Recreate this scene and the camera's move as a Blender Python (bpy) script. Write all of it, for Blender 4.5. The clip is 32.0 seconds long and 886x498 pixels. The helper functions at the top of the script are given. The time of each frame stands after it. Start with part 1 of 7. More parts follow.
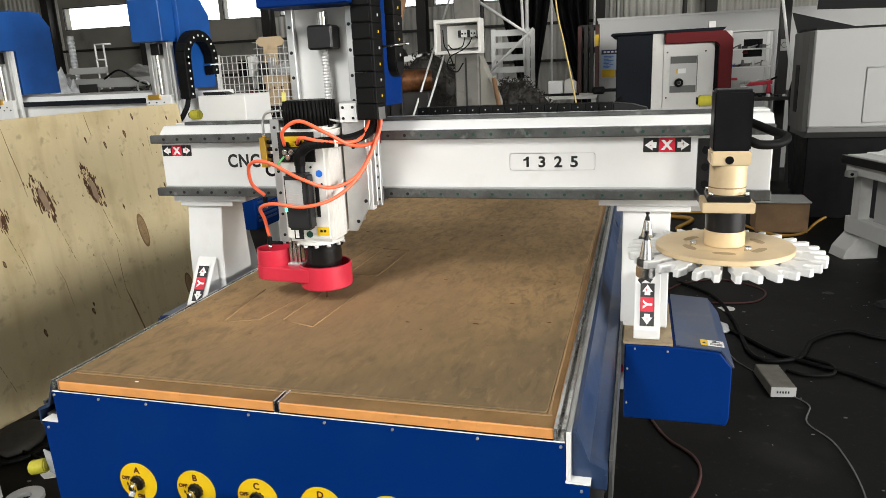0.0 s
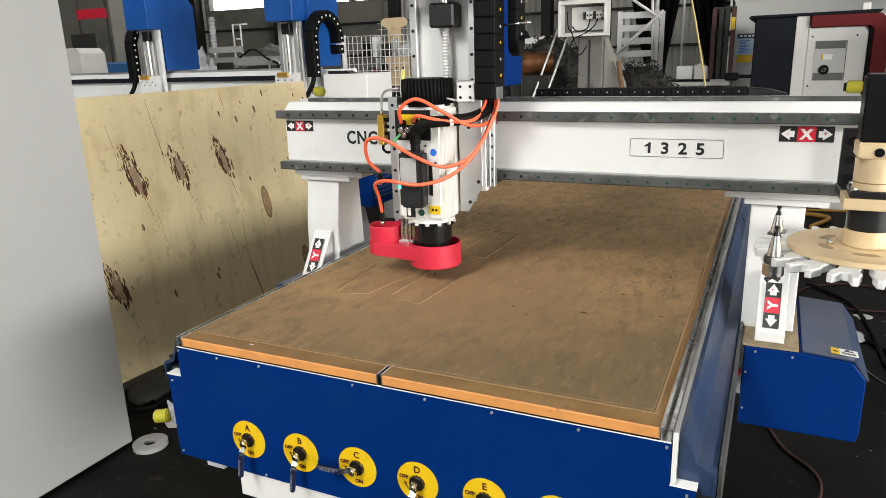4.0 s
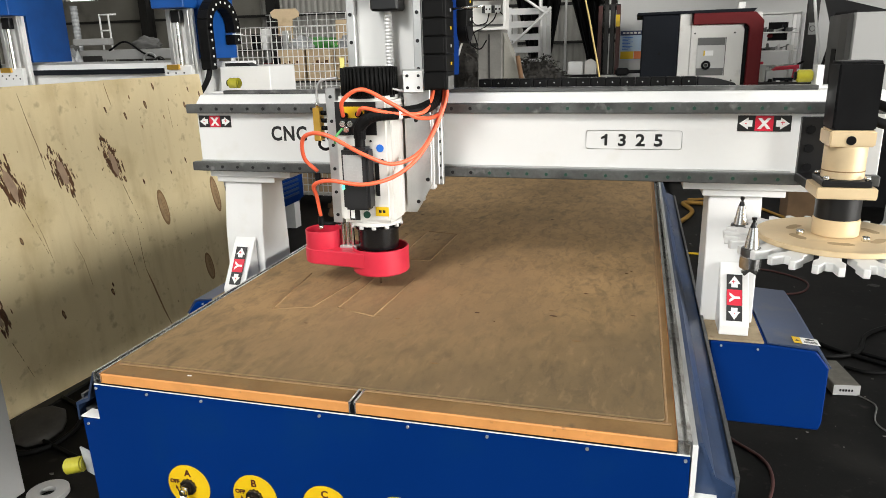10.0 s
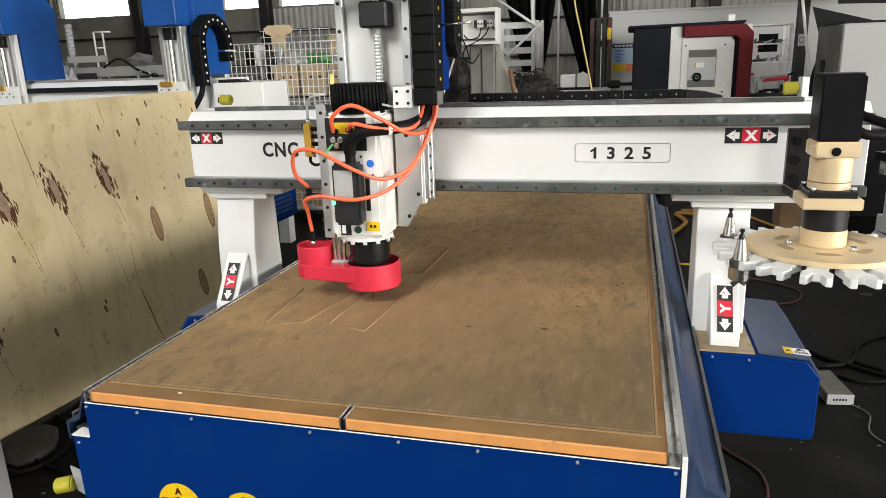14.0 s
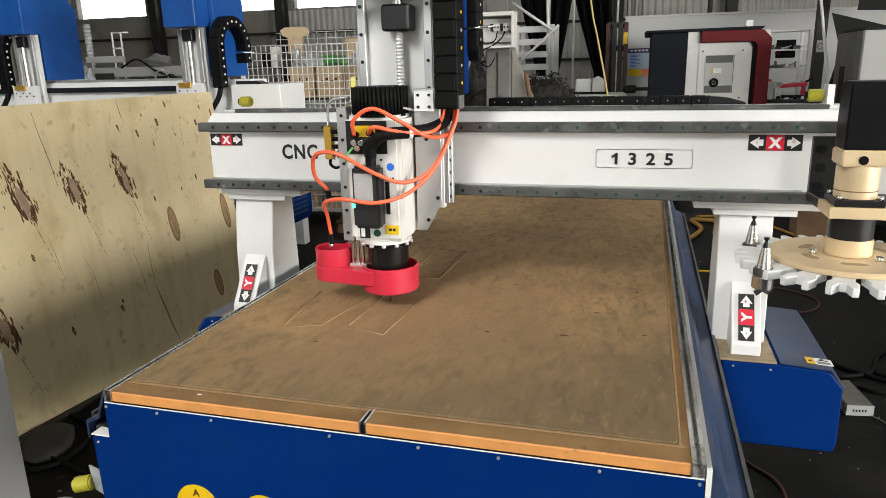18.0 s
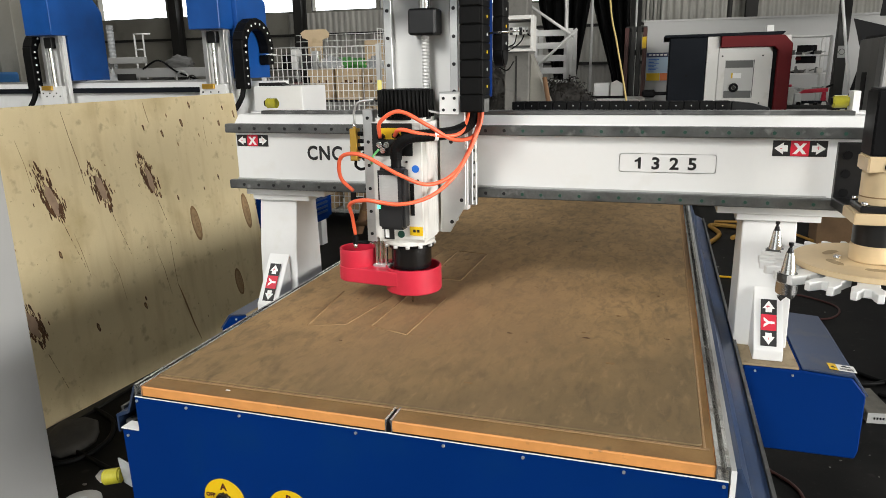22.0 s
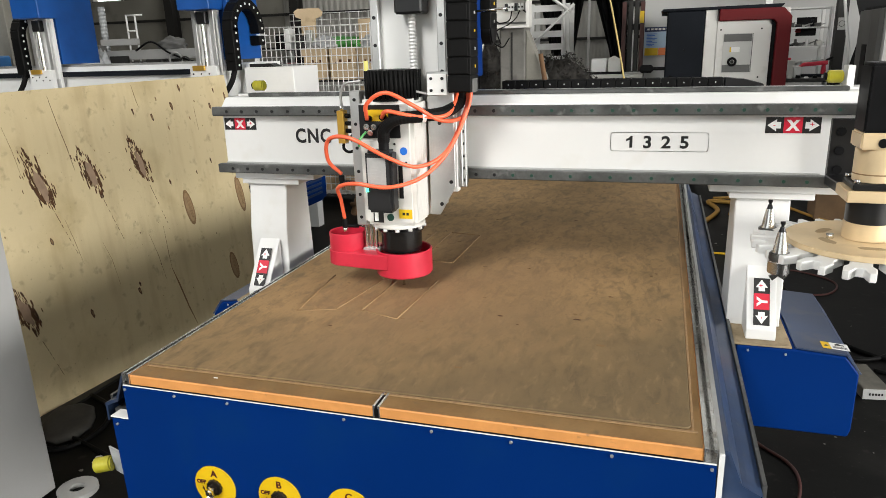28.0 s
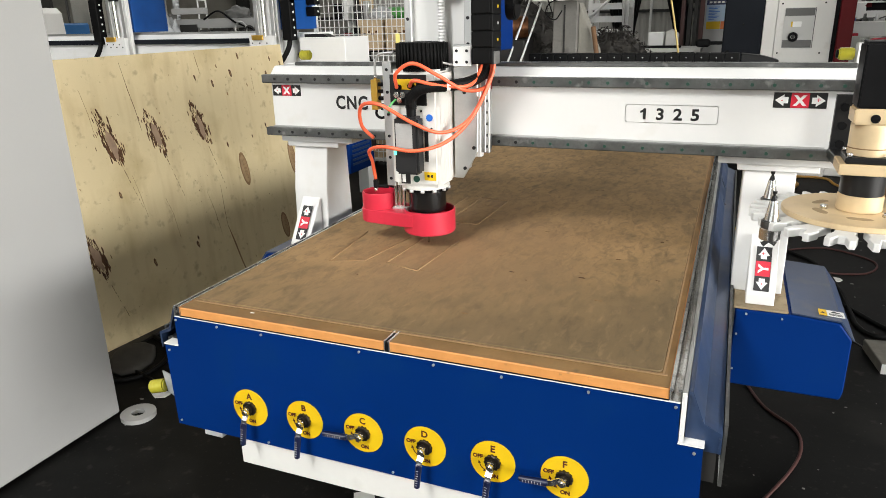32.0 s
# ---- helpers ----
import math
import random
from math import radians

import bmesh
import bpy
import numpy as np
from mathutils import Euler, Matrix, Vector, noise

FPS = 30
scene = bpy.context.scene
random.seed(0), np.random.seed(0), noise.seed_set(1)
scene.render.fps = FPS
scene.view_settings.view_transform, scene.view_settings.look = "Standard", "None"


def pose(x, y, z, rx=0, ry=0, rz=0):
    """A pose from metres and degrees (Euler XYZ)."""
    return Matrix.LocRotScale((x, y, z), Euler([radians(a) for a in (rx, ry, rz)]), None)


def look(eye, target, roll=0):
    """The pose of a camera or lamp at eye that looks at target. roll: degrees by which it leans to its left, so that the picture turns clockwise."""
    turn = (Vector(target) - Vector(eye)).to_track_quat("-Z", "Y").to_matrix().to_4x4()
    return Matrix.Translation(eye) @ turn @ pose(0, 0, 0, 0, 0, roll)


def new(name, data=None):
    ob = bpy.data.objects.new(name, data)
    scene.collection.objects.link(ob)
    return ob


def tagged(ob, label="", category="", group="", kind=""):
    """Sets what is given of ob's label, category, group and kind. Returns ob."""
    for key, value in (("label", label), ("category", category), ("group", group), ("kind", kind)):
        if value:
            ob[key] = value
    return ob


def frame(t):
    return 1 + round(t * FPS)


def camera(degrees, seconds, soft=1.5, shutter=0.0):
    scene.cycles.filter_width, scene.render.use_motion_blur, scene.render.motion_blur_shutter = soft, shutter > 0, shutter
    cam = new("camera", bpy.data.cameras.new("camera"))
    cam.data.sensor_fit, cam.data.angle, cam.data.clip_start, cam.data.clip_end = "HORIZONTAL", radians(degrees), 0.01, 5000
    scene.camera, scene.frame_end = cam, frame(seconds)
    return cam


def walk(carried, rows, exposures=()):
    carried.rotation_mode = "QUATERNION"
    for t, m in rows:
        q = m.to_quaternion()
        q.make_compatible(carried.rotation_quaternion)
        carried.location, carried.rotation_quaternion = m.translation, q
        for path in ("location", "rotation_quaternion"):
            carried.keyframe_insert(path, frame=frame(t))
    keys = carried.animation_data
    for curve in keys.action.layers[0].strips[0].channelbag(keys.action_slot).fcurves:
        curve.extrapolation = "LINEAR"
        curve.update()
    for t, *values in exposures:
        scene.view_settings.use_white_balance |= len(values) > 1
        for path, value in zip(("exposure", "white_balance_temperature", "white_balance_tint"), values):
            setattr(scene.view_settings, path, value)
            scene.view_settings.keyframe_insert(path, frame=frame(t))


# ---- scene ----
cam = camera(65.1, 32.0, 0.8)
PATH = [
    (0, (1.494, -1.357, 1.511), (0.959, 0.503, 1.007), -2.5),
    (0.5, (1.495, -1.365, 1.513), (0.946, 0.493, 1.02), -2.1),
    (1, (1.491, -1.367, 1.51), (0.91, 0.482, 1.013), -1.8),
    (1.5, (1.482, -1.362, 1.505), (0.86, 0.465, 0.982), -1.8),
    (2, (1.482, -1.359, 1.505), (0.829, 0.459, 0.988), -2.1),
    (2.5, (1.488, -1.346, 1.504), (0.784, 0.451, 0.977), -2.5),
    (3, (1.499, -1.337, 1.499), (0.738, 0.44, 0.983), -2.3),
    (3.5, (1.501, -1.344, 1.5), (0.658, 0.393, 0.977), -2.3),
    (4, (1.491, -1.335, 1.498), (0.659, 0.404, 0.962), -1.8),
    (4.5, (1.448, -1.331, 1.494), (0.656, 0.421, 0.941), -2.0),
    (6.5, (1.215, -1.27, 1.467), (0.558, 0.529, 0.892), -1.7),
    (7, (1.218, -1.26, 1.467), (0.561, 0.533, 0.874), -0.6),
    (7.5, (1.222, -1.249, 1.468), (0.582, 0.557, 0.894), -0.8),
    (8, (1.222, -1.242, 1.473), (0.594, 0.571, 0.909), -1.0),
    (8.5, (1.221, -1.239, 1.473), (0.63, 0.591, 0.923), -1.0),
    (9, (1.225, -1.238, 1.474), (0.68, 0.605, 0.922), -1.3),
    (9.5, (1.226, -1.237, 1.472), (0.709, 0.615, 0.92), -1.4),
    (10, (1.227, -1.239, 1.473), (0.708, 0.612, 0.921), -1.4),
    (10.5, (1.228, -1.236, 1.472), (0.715, 0.617, 0.921), -1.5),
    (11, (1.229, -1.236, 1.473), (0.712, 0.614, 0.916), -1.6),
    (11.5, (1.228, -1.235, 1.475), (0.705, 0.614, 0.92), -2.0),
    (12, (1.231, -1.238, 1.476), (0.715, 0.616, 0.932), -1.5),
    (12.5, (1.235, -1.236, 1.478), (0.721, 0.622, 0.945), -1.8),
    (13, (1.243, -1.235, 1.48), (0.729, 0.625, 0.951), -2.1),
    (13.5, (1.245, -1.239, 1.479), (0.728, 0.62, 0.954), -2.1),
    (14, (1.244, -1.239, 1.478), (0.733, 0.625, 0.961), -1.9),
    (14.5, (1.239, -1.239, 1.479), (0.726, 0.623, 0.956), -1.4),
    (16.5, (1.228, -1.245, 1.476), (0.709, 0.617, 0.962), -1.0),
    (17, (1.224, -1.247, 1.478), (0.691, 0.612, 0.969), -0.9),
    (17.5, (1.22, -1.244, 1.48), (0.669, 0.611, 0.973), -1.5),
    (18, (1.218, -1.238, 1.481), (0.677, 0.619, 0.973), -1.4),
    (18.5, (1.215, -1.233, 1.481), (0.68, 0.626, 0.974), -1.6),
    (19, (1.211, -1.23, 1.478), (0.684, 0.628, 0.958), -1.4),
    (19.5, (1.204, -1.226, 1.479), (0.672, 0.629, 0.95), -1.4),
    (20, (1.2, -1.224, 1.48), (0.676, 0.632, 0.949), -1.1),
    (20.5, (1.204, -1.234, 1.483), (0.679, 0.627, 0.972), -0.8),
    (21, (1.201, -1.248, 1.481), (0.666, 0.612, 0.975), -0.8),
    (21.5, (1.2, -1.258, 1.481), (0.644, 0.595, 0.974), -1.1),
    (22, (1.196, -1.267, 1.484), (0.617, 0.581, 0.984), -1.0),
    (22.5, (1.202, -1.264, 1.483), (0.634, 0.586, 0.978), -1.2),
    (23, (1.207, -1.265, 1.483), (0.648, 0.591, 0.993), -1.1),
    (23.5, (1.211, -1.255, 1.484), (0.641, 0.598, 0.995), -1.2),
    (24, (1.216, -1.255, 1.486), (0.633, 0.593, 0.988), -1.9),
    (24.5, (1.216, -1.257, 1.486), (0.609, 0.581, 0.981), -2.1),
    (25, (1.216, -1.26, 1.482), (0.604, 0.575, 0.973), -1.8),
    (25.5, (1.217, -1.262, 1.481), (0.617, 0.572, 0.955), -1.8),
    (27.5, (1.219, -1.249, 1.478), (0.652, 0.582, 0.907), -1.6),
    (28, (1.221, -1.236, 1.49), (0.643, 0.595, 0.931), -1.8),
    (28.5, (1.249, -1.237, 1.491), (0.655, 0.586, 0.921), -1.5),
    (29, (1.311, -1.262, 1.5), (0.659, 0.53, 0.897), -0.5),
    (29.5, (1.364, -1.295, 1.5), (0.649, 0.462, 0.866), -0.4),
    (30, (1.378, -1.322, 1.492), (0.649, 0.417, 0.826), -0.5),
    (30.5, (1.385, -1.346, 1.495), (0.671, 0.405, 0.842), -0.9),
    (31, (1.395, -1.366, 1.493), (0.676, 0.382, 0.837), -1.3),
    (31.5, (1.399, -1.369, 1.496), (0.676, 0.376, 0.837), -1.5),
    (32, (1.396, -1.374, 1.498), (0.666, 0.379, 0.869), -1.3),
]
walk(cam, [(t, look(eye, target, roll)) for t, eye, target, roll in PATH],
     exposures=[(0, -0.01), (2, 0.06), (4, 0.0), (7, -0.02), (10, 0.08), (13, 0.05), (17, -0.07), (20, -0.1), (25, -0.17), (28, 0.0), (30, 0.06), (32, 0.12)])

# ---- world and light ----
world = bpy.data.worlds.new("overcast_sky")
scene.world = world
world.use_nodes = True
wn = world.node_tree
sky = wn.nodes.new("ShaderNodeTexSky")
sky.sky_type, sky.sun_disc = "NISHITA", False
sky.sun_elevation, sky.sun_rotation = radians(40), radians(120)
wn.links.new(sky.outputs[0], wn.nodes["Background"].inputs[0])
wn.nodes["Background"].inputs[1].default_value = 0.12


def area(name, m, sx, sy, watts, colour=(1, 0.98, 0.95)):
    """A rectangular area lamp standing in for daylight."""
    lamp = bpy.data.lights.new(name, "AREA")
    lamp.shape, lamp.size, lamp.size_y, lamp.energy, lamp.color = "RECTANGLE", sx, sy, watts, colour
    ob = new(name, lamp)
    ob.matrix_world = m
    return ob


WARM = (1.0, 0.982, 0.945)
area("door_daylight", look((-1.9, -8.9, 3.4), (-1.9, 0, 1.4)), 7.0, 4.4, 80, WARM)
area("east_window_daylight", look((11.8, -2.9, 2.35), (0, 0.2, 1.6)), 10.4, 2.6, 2150, WARM)
# lamps added under the closed ceiling; the last two brighten the far hall
area("skylight_daylight", look((-1.4, -6.6, 6.85), (-1.4, -6.5999, 0)), 2.6, 4.4, 1130, WARM)
area("skylight_daylight", look((-7.0, 8.5, 6.85), (-7.0, 8.5001, 0)), 1.4, 18.0, 260, WARM)
area("skylight_daylight", look((4.0, 11.5, 6.85), (4.0, 11.5001, 0)), 1.4, 12.0, 150, WARM)

# ---- materials ----
def mat(name, colour, rough=0.5, metal=0.0, var=0.12, scale=3.0, fine=60.0, bump=0.05, spots=None, coat=0.0):
    """A painted, metal, wooden or plastic surface: colour drifts at two scales, roughness with it, and a fine relief.
    spots: (colour, size, amount) of stains."""
    m = bpy.data.materials.new(name)
    m.use_nodes = True
    t = m.node_tree
    n, l = t.nodes, t.links
    b = n["Principled BSDF"]
    tc = n.new("ShaderNodeTexCoord")

    def noise_at(s, detail=4.0):
        k = n.new("ShaderNodeTexNoise")
        k.inputs["Scale"].default_value, k.inputs["Detail"].default_value = s, detail
        l.new(tc.outputs["Object"], k.inputs["Vector"])
        return k.outputs["Fac"]

    def mixed(fac, a, c):
        k = n.new("ShaderNodeMix")
        k.data_type = "RGBA"
        l.new(fac, k.inputs[0])
        for socket, value in ((k.inputs[6], a), (k.inputs[7], c)):
            if isinstance(value, tuple):
                socket.default_value = (*value, 1)
            else:
                l.new(value, socket)
        return k.outputs[2]

    def ramp(fac, lo, hi, a=0.0, c=1.0):
        k = n.new("ShaderNodeMapRange")
        l.new(fac, k.inputs[0])
        for i, v in enumerate((lo, hi, a, c)):
            k.inputs[i + 1].default_value = v
        return k.outputs[0]

    dark = tuple(max(0, c * (1 - var)) for c in colour)
    light = tuple(min(1, c * (1 + var)) for c in colour)
    big, small = noise_at(scale), noise_at(fine, 6.0)
    out = mixed(ramp(big, 0.3, 0.7), dark, light)
    out = mixed(ramp(small, 0.35, 0.8, 0, 0.5), out, dark)
    if spots:
        for stain, size, amount in spots if isinstance(spots, list) else [spots]:
            out = mixed(ramp(noise_at(size, 8.0), 0.62 - 0.2 * amount, 0.78 - 0.1 * amount, 0, 0.85), out, stain)
    l.new(out, b.inputs["Base Color"])
    l.new(ramp(big, 0.2, 0.8, max(0.03, rough - 0.08), min(1, rough + 0.1)), b.inputs["Roughness"])
    b.inputs["Metallic"].default_value = metal
    b.inputs["Coat Weight"].default_value = coat
    if bump:
        k = n.new("ShaderNodeBump")
        k.inputs["Strength"].default_value, k.inputs["Distance"].default_value = bump, 0.002
        l.new(small, k.inputs["Height"])
        l.new(k.outputs[0], b.inputs["Normal"])
    return m


def glow(name, colour, strength):
    m = bpy.data.materials.new(name)
    m.use_nodes = True
    b = m.node_tree.nodes["Principled BSDF"]
    b.inputs["Base Color"].default_value = (*colour, 1)
    b.inputs["Emission Color"].default_value = (*colour, 1)
    b.inputs["Emission Strength"].default_value = strength
    return m


WHITE = mat("white_enamel", (0.75, 0.75, 0.735), 0.38, var=0.03, scale=2, spots=((0.7, 0.69, 0.65), 9, -0.05))
BLUE = mat("blue_powder_coat", (0.0004, 0.0215, 0.135), 0.5, var=0.1, scale=2, fine=400, bump=0.08, spots=((0.002, 0.028, 0.12), 4, 0.2))
BLUE.node_tree.nodes["Principled BSDF"].inputs["Specular IOR Level"].default_value = 0.07
SKY_BLUE = mat("bright_blue_powder_coat", (0.007, 0.078, 0.32), 0.4, var=0.2, scale=6, fine=300, bump=0.08)
DUSTY_BLUE = mat("dusty_blue_paint", (0.02, 0.038, 0.085), 0.33, var=0.3, scale=6, spots=[((0.06, 0.068, 0.088), 5, 0.45), ((0.018, 0.03, 0.065), 30, 0.35), ((0.12, 0.12, 0.12), 60, -0.1)])
STEEL = mat("dark_rail_steel", (0.13, 0.132, 0.128), 0.4, 0.6, var=0.35, scale=9, fine=120, spots=[((0.06, 0.062, 0.06), 14, 0.3), ((0.3, 0.3, 0.29), 25, 0.05)])
ALU = mat("milled_aluminium", (0.6, 0.6, 0.59), 0.42, 0.85, var=0.12, scale=7, fine=150)
BRIGHT = mat("bright_ground_steel", (0.8, 0.8, 0.78), 0.18, 1.0, var=0.08, scale=12)
CHROME = mat("chrome", (0.75, 0.74, 0.72), 0.2, 1.0, var=0.1, scale=30, bump=0)
GOLD = mat("pale_gold_anodised", (0.72, 0.56, 0.34), 0.45, 0.25, var=0.08, scale=8, spots=((0.6, 0.46, 0.28), 14, 0.3))
BRASS = mat("brass", (0.75, 0.45, 0.08), 0.3, 0.7, var=0.1)
BLACK = mat("black_plastic", (0.006, 0.006, 0.0065), 0.42, var=0.3, scale=10)
BLACK_METAL = mat("black_anodised", (0.009, 0.009, 0.0095), 0.34, 0.2, var=0.2)
GREY_BOX = mat("dark_grey_plastic", (0.014, 0.014, 0.015), 0.45, var=0.15)
RED = mat("red_painted_casting", (0.58, 0.022, 0.05), 0.4, var=0.1, scale=9, coat=0.1)
ORANGE = mat("orange_polyurethane_hose", (0.92, 0.15, 0.065), 0.34, var=0.06)
RUBBER = mat("black_rubber", (0.0055, 0.0055, 0.0055), 0.55)
for dull in (RUBBER, BLACK):
    dull.node_tree.nodes["Principled BSDF"].inputs["Specular IOR Level"].default_value = 0.1
BOARD = mat("orange_stained_board_edge", (0.62, 0.27, 0.075), 0.6, var=0.12, scale=14, fine=90, spots=[((0.42, 0.19, 0.06), 9, 0.2), ((0.2, 0.11, 0.05), 45, -0.1)])
TAN = mat("worn_tan_board", (0.22, 0.122, 0.042), 0.7, var=0.25, scale=10, fine=140, spots=[((0.2, 0.125, 0.05), 16, 0.35), ((0.25, 0.15, 0.058), 5, 0.5), ((0.14, 0.09, 0.04), 40, 0.1)])
SLOT_ALU = mat("dirty_slot_aluminium", (0.72, 0.72, 0.7), 0.2, 0.9, var=0.2, scale=9, fine=120, spots=[((0.2, 0.15, 0.1), 24, 0.3), ((0.1, 0.08, 0.06), 70, 0.1)])
SAWDUST = mat("sawdust_on_plate", (0.3, 0.235, 0.145), 0.9, var=0.25, scale=12, fine=180, bump=0.4, spots=[((0.19, 0.13, 0.07), 40, 0.4), ((0.5, 0.47, 0.42), 9, 0.1)])
DUSTY_LID = mat("dust_covered_blue_lid", (0.035, 0.056, 0.115), 0.36, var=0.2, scale=4, fine=160, spots=((0.1, 0.1, 0.105), 8, 0.35))
SATIN = mat("satin_aluminium", (0.68, 0.68, 0.67), 0.45, 0.3, var=0.08, scale=9, fine=200)
SILVER = mat("silver_print_foil", (0.42, 0.42, 0.41), 0.4, 0.2, var=0.15, scale=20)
DUST = mat("pale_routed_dust", (0.29, 0.18, 0.085), 0.9, var=0.2, scale=60)
YELLOW = mat("yellow_label", (0.74, 0.48, 0.008), 0.4, var=0.04)
LABEL_RED = mat("red_label", (0.6, 0.015, 0.04), 0.35, var=0.03)
LABEL_BLACK = mat("black_label_ink", (0.012, 0.012, 0.012), 0.4, var=0.05)
LABEL_WHITE = mat("white_label", (0.8, 0.8, 0.78), 0.35, var=0.02)
LABEL_GREY = mat("grey_line_ink", (0.42, 0.42, 0.41), 0.4, var=0.03)
GREEN = mat("green_cap", (0.01, 0.06, 0.04), 0.4)
BLUE_DOT = mat("blue_label", (0.02, 0.15, 0.6), 0.35, var=0.03)
CABINET = mat("light_grey_cabinet_paint", (0.36, 0.36, 0.35), 0.48, var=0.05, scale=1.2, fine=300, spots=((0.315, 0.315, 0.3), 2.5, 0.1))
LATHE_WHITE = mat("off_white_machine_paint", (0.7, 0.69, 0.655), 0.42, var=0.05, spots=((0.55, 0.53, 0.48), 6, 0.1))
CHARCOAL = mat("charcoal_machine_paint", (0.012, 0.014, 0.018), 0.55, var=0.15)
CHARCOAL.node_tree.nodes["Principled BSDF"].inputs["Specular IOR Level"].default_value = 0.06
SHELL_GREY = mat("mid_grey_machine_paint", (0.12, 0.12, 0.115), 0.5, var=0.12)
DARK_RED = mat("dark_red_machine_paint", (0.125, 0.006, 0.008), 0.5, var=0.12)
DARK_RED.node_tree.nodes["Principled BSDF"].inputs["Specular IOR Level"].default_value = 0.25
CONCRETE = mat("grey_concrete", (0.17, 0.165, 0.15), 0.85, var=0.25, scale=3, spots=((0.08, 0.075, 0.07), 8, 0.4), bump=0.3)
FLOOR = mat("worn_dark_floor_paint", (0.005, 0.005, 0.0047), 0.55, var=0.35, scale=0.9, fine=25, bump=0.12,
            spots=[((0.012, 0.0115, 0.0105), 3.2, 0.35), ((0.033, 0.03, 0.027), 17, 0.0), ((0.02, 0.019, 0.017), 1.1, 0.1), ((0.03, 0.028, 0.025), 70, -0.05)])
FLOOR.node_tree.nodes["Principled BSDF"].inputs["Specular IOR Level"].default_value = 0.09
WALL_DARK = mat("grey_brown_wall_plaster", (0.27, 0.26, 0.225), 0.9, var=0.25, scale=0.6, spots=((0.14, 0.134, 0.115), 1.5, 0.3))
WALL_SHEET = mat("grey_corrugated_sheet", (0.5, 0.49, 0.45), 0.6, 0.1, var=0.2, scale=0.5, spots=((0.33, 0.32, 0.29), 1.3, 0.3))
WALL_WHITE = mat("white_plaster_wall", (0.55, 0.55, 0.54), 0.8, var=0.06, scale=0.7)
ROOF = mat("pale_roof_sheet", (0.42, 0.43, 0.44), 0.6, var=0.1)
IRON = mat("grey_painted_iron", (0.026, 0.025, 0.023), 0.6, 0.2, var=0.25)
ZINC = mat("galvanised_wire", (0.78, 0.78, 0.76), 0.45, 0.25, var=0.12)
CARD = mat("brown_cardboard", (0.6, 0.46, 0.29), 0.85, var=0.12, scale=4, spots=((0.36, 0.25, 0.14), 7, 0.2))
WOOD = mat("weathered_round_wood", (0.2, 0.11, 0.055), 0.75, var=0.3, scale=9)
SWARF = mat("dark_metal_swarf", (0.03, 0.027, 0.023), 0.4, 0.5, var=0.8, scale=30)
COPPER = mat("rusty_copper_turning", (0.2, 0.085, 0.035), 0.38, 0.6, var=0.5, scale=14, spots=((0.05, 0.025, 0.012), 20, 0.4))
CLOTH = mat("black_curtain_cloth", (0.007, 0.007, 0.0075), 0.95, var=0.3, scale=3)
FOIL = mat("clear_wrap", (0.5, 0.52, 0.53), 0.18, 0.2, var=0.3, scale=12)
SKY_GLOW = glow("bright_overcast_daylight", (0.95, 0.98, 1.0), 2.2)
LED = glow("green_indicator", (0.1, 1.0, 0.5), 2.0)
AMBER = mat("yellow_translucent_plastic", (0.36, 0.33, 0.03), 0.15, var=0.15, scale=40)


def plywood_material():
    """Pale veneer: long grain along the sheet, faint cloudy stains, small specks."""
    m = mat("pale_birch_veneer", (0.7, 0.58, 0.345), 0.6, var=0.09, scale=1.6, fine=220, bump=0.1,
            spots=[((0.5, 0.39, 0.2), 3.2, 0.35), ((0.4, 0.31, 0.17), 20, 0.1), ((0.2, 0.14, 0.07), 60, -0.3)])
    t = m.node_tree
    n, l, b = t.nodes, t.links, t.nodes["Principled BSDF"]
    old = b.inputs["Base Color"].links[0].from_socket
    tc = n.new("ShaderNodeTexCoord")
    mp = n.new("ShaderNodeMapping")
    mp.inputs["Scale"].default_value = (30, 14, 0.9)
    l.new(tc.outputs["Object"], mp.inputs[0])
    g = n.new("ShaderNodeTexNoise")
    g.inputs["Scale"].default_value, g.inputs["Detail"].default_value = 1.0, 5
    l.new(mp.outputs[0], g.inputs["Vector"])
    r = n.new("ShaderNodeMapRange")
    for i, v in enumerate((0.5, 0.8, 0.0, 0.4)):
        r.inputs[i + 1].default_value = v
    l.new(g.outputs["Fac"], r.inputs[0])
    k = n.new("ShaderNodeMix")
    k.data_type = "RGBA"
    l.new(r.outputs[0], k.inputs[0])
    l.new(old, k.inputs[6])
    k.inputs[7].default_value = (0.4, 0.27, 0.12, 1)
    l.new(k.outputs[2], b.inputs["Base Color"])
    return m


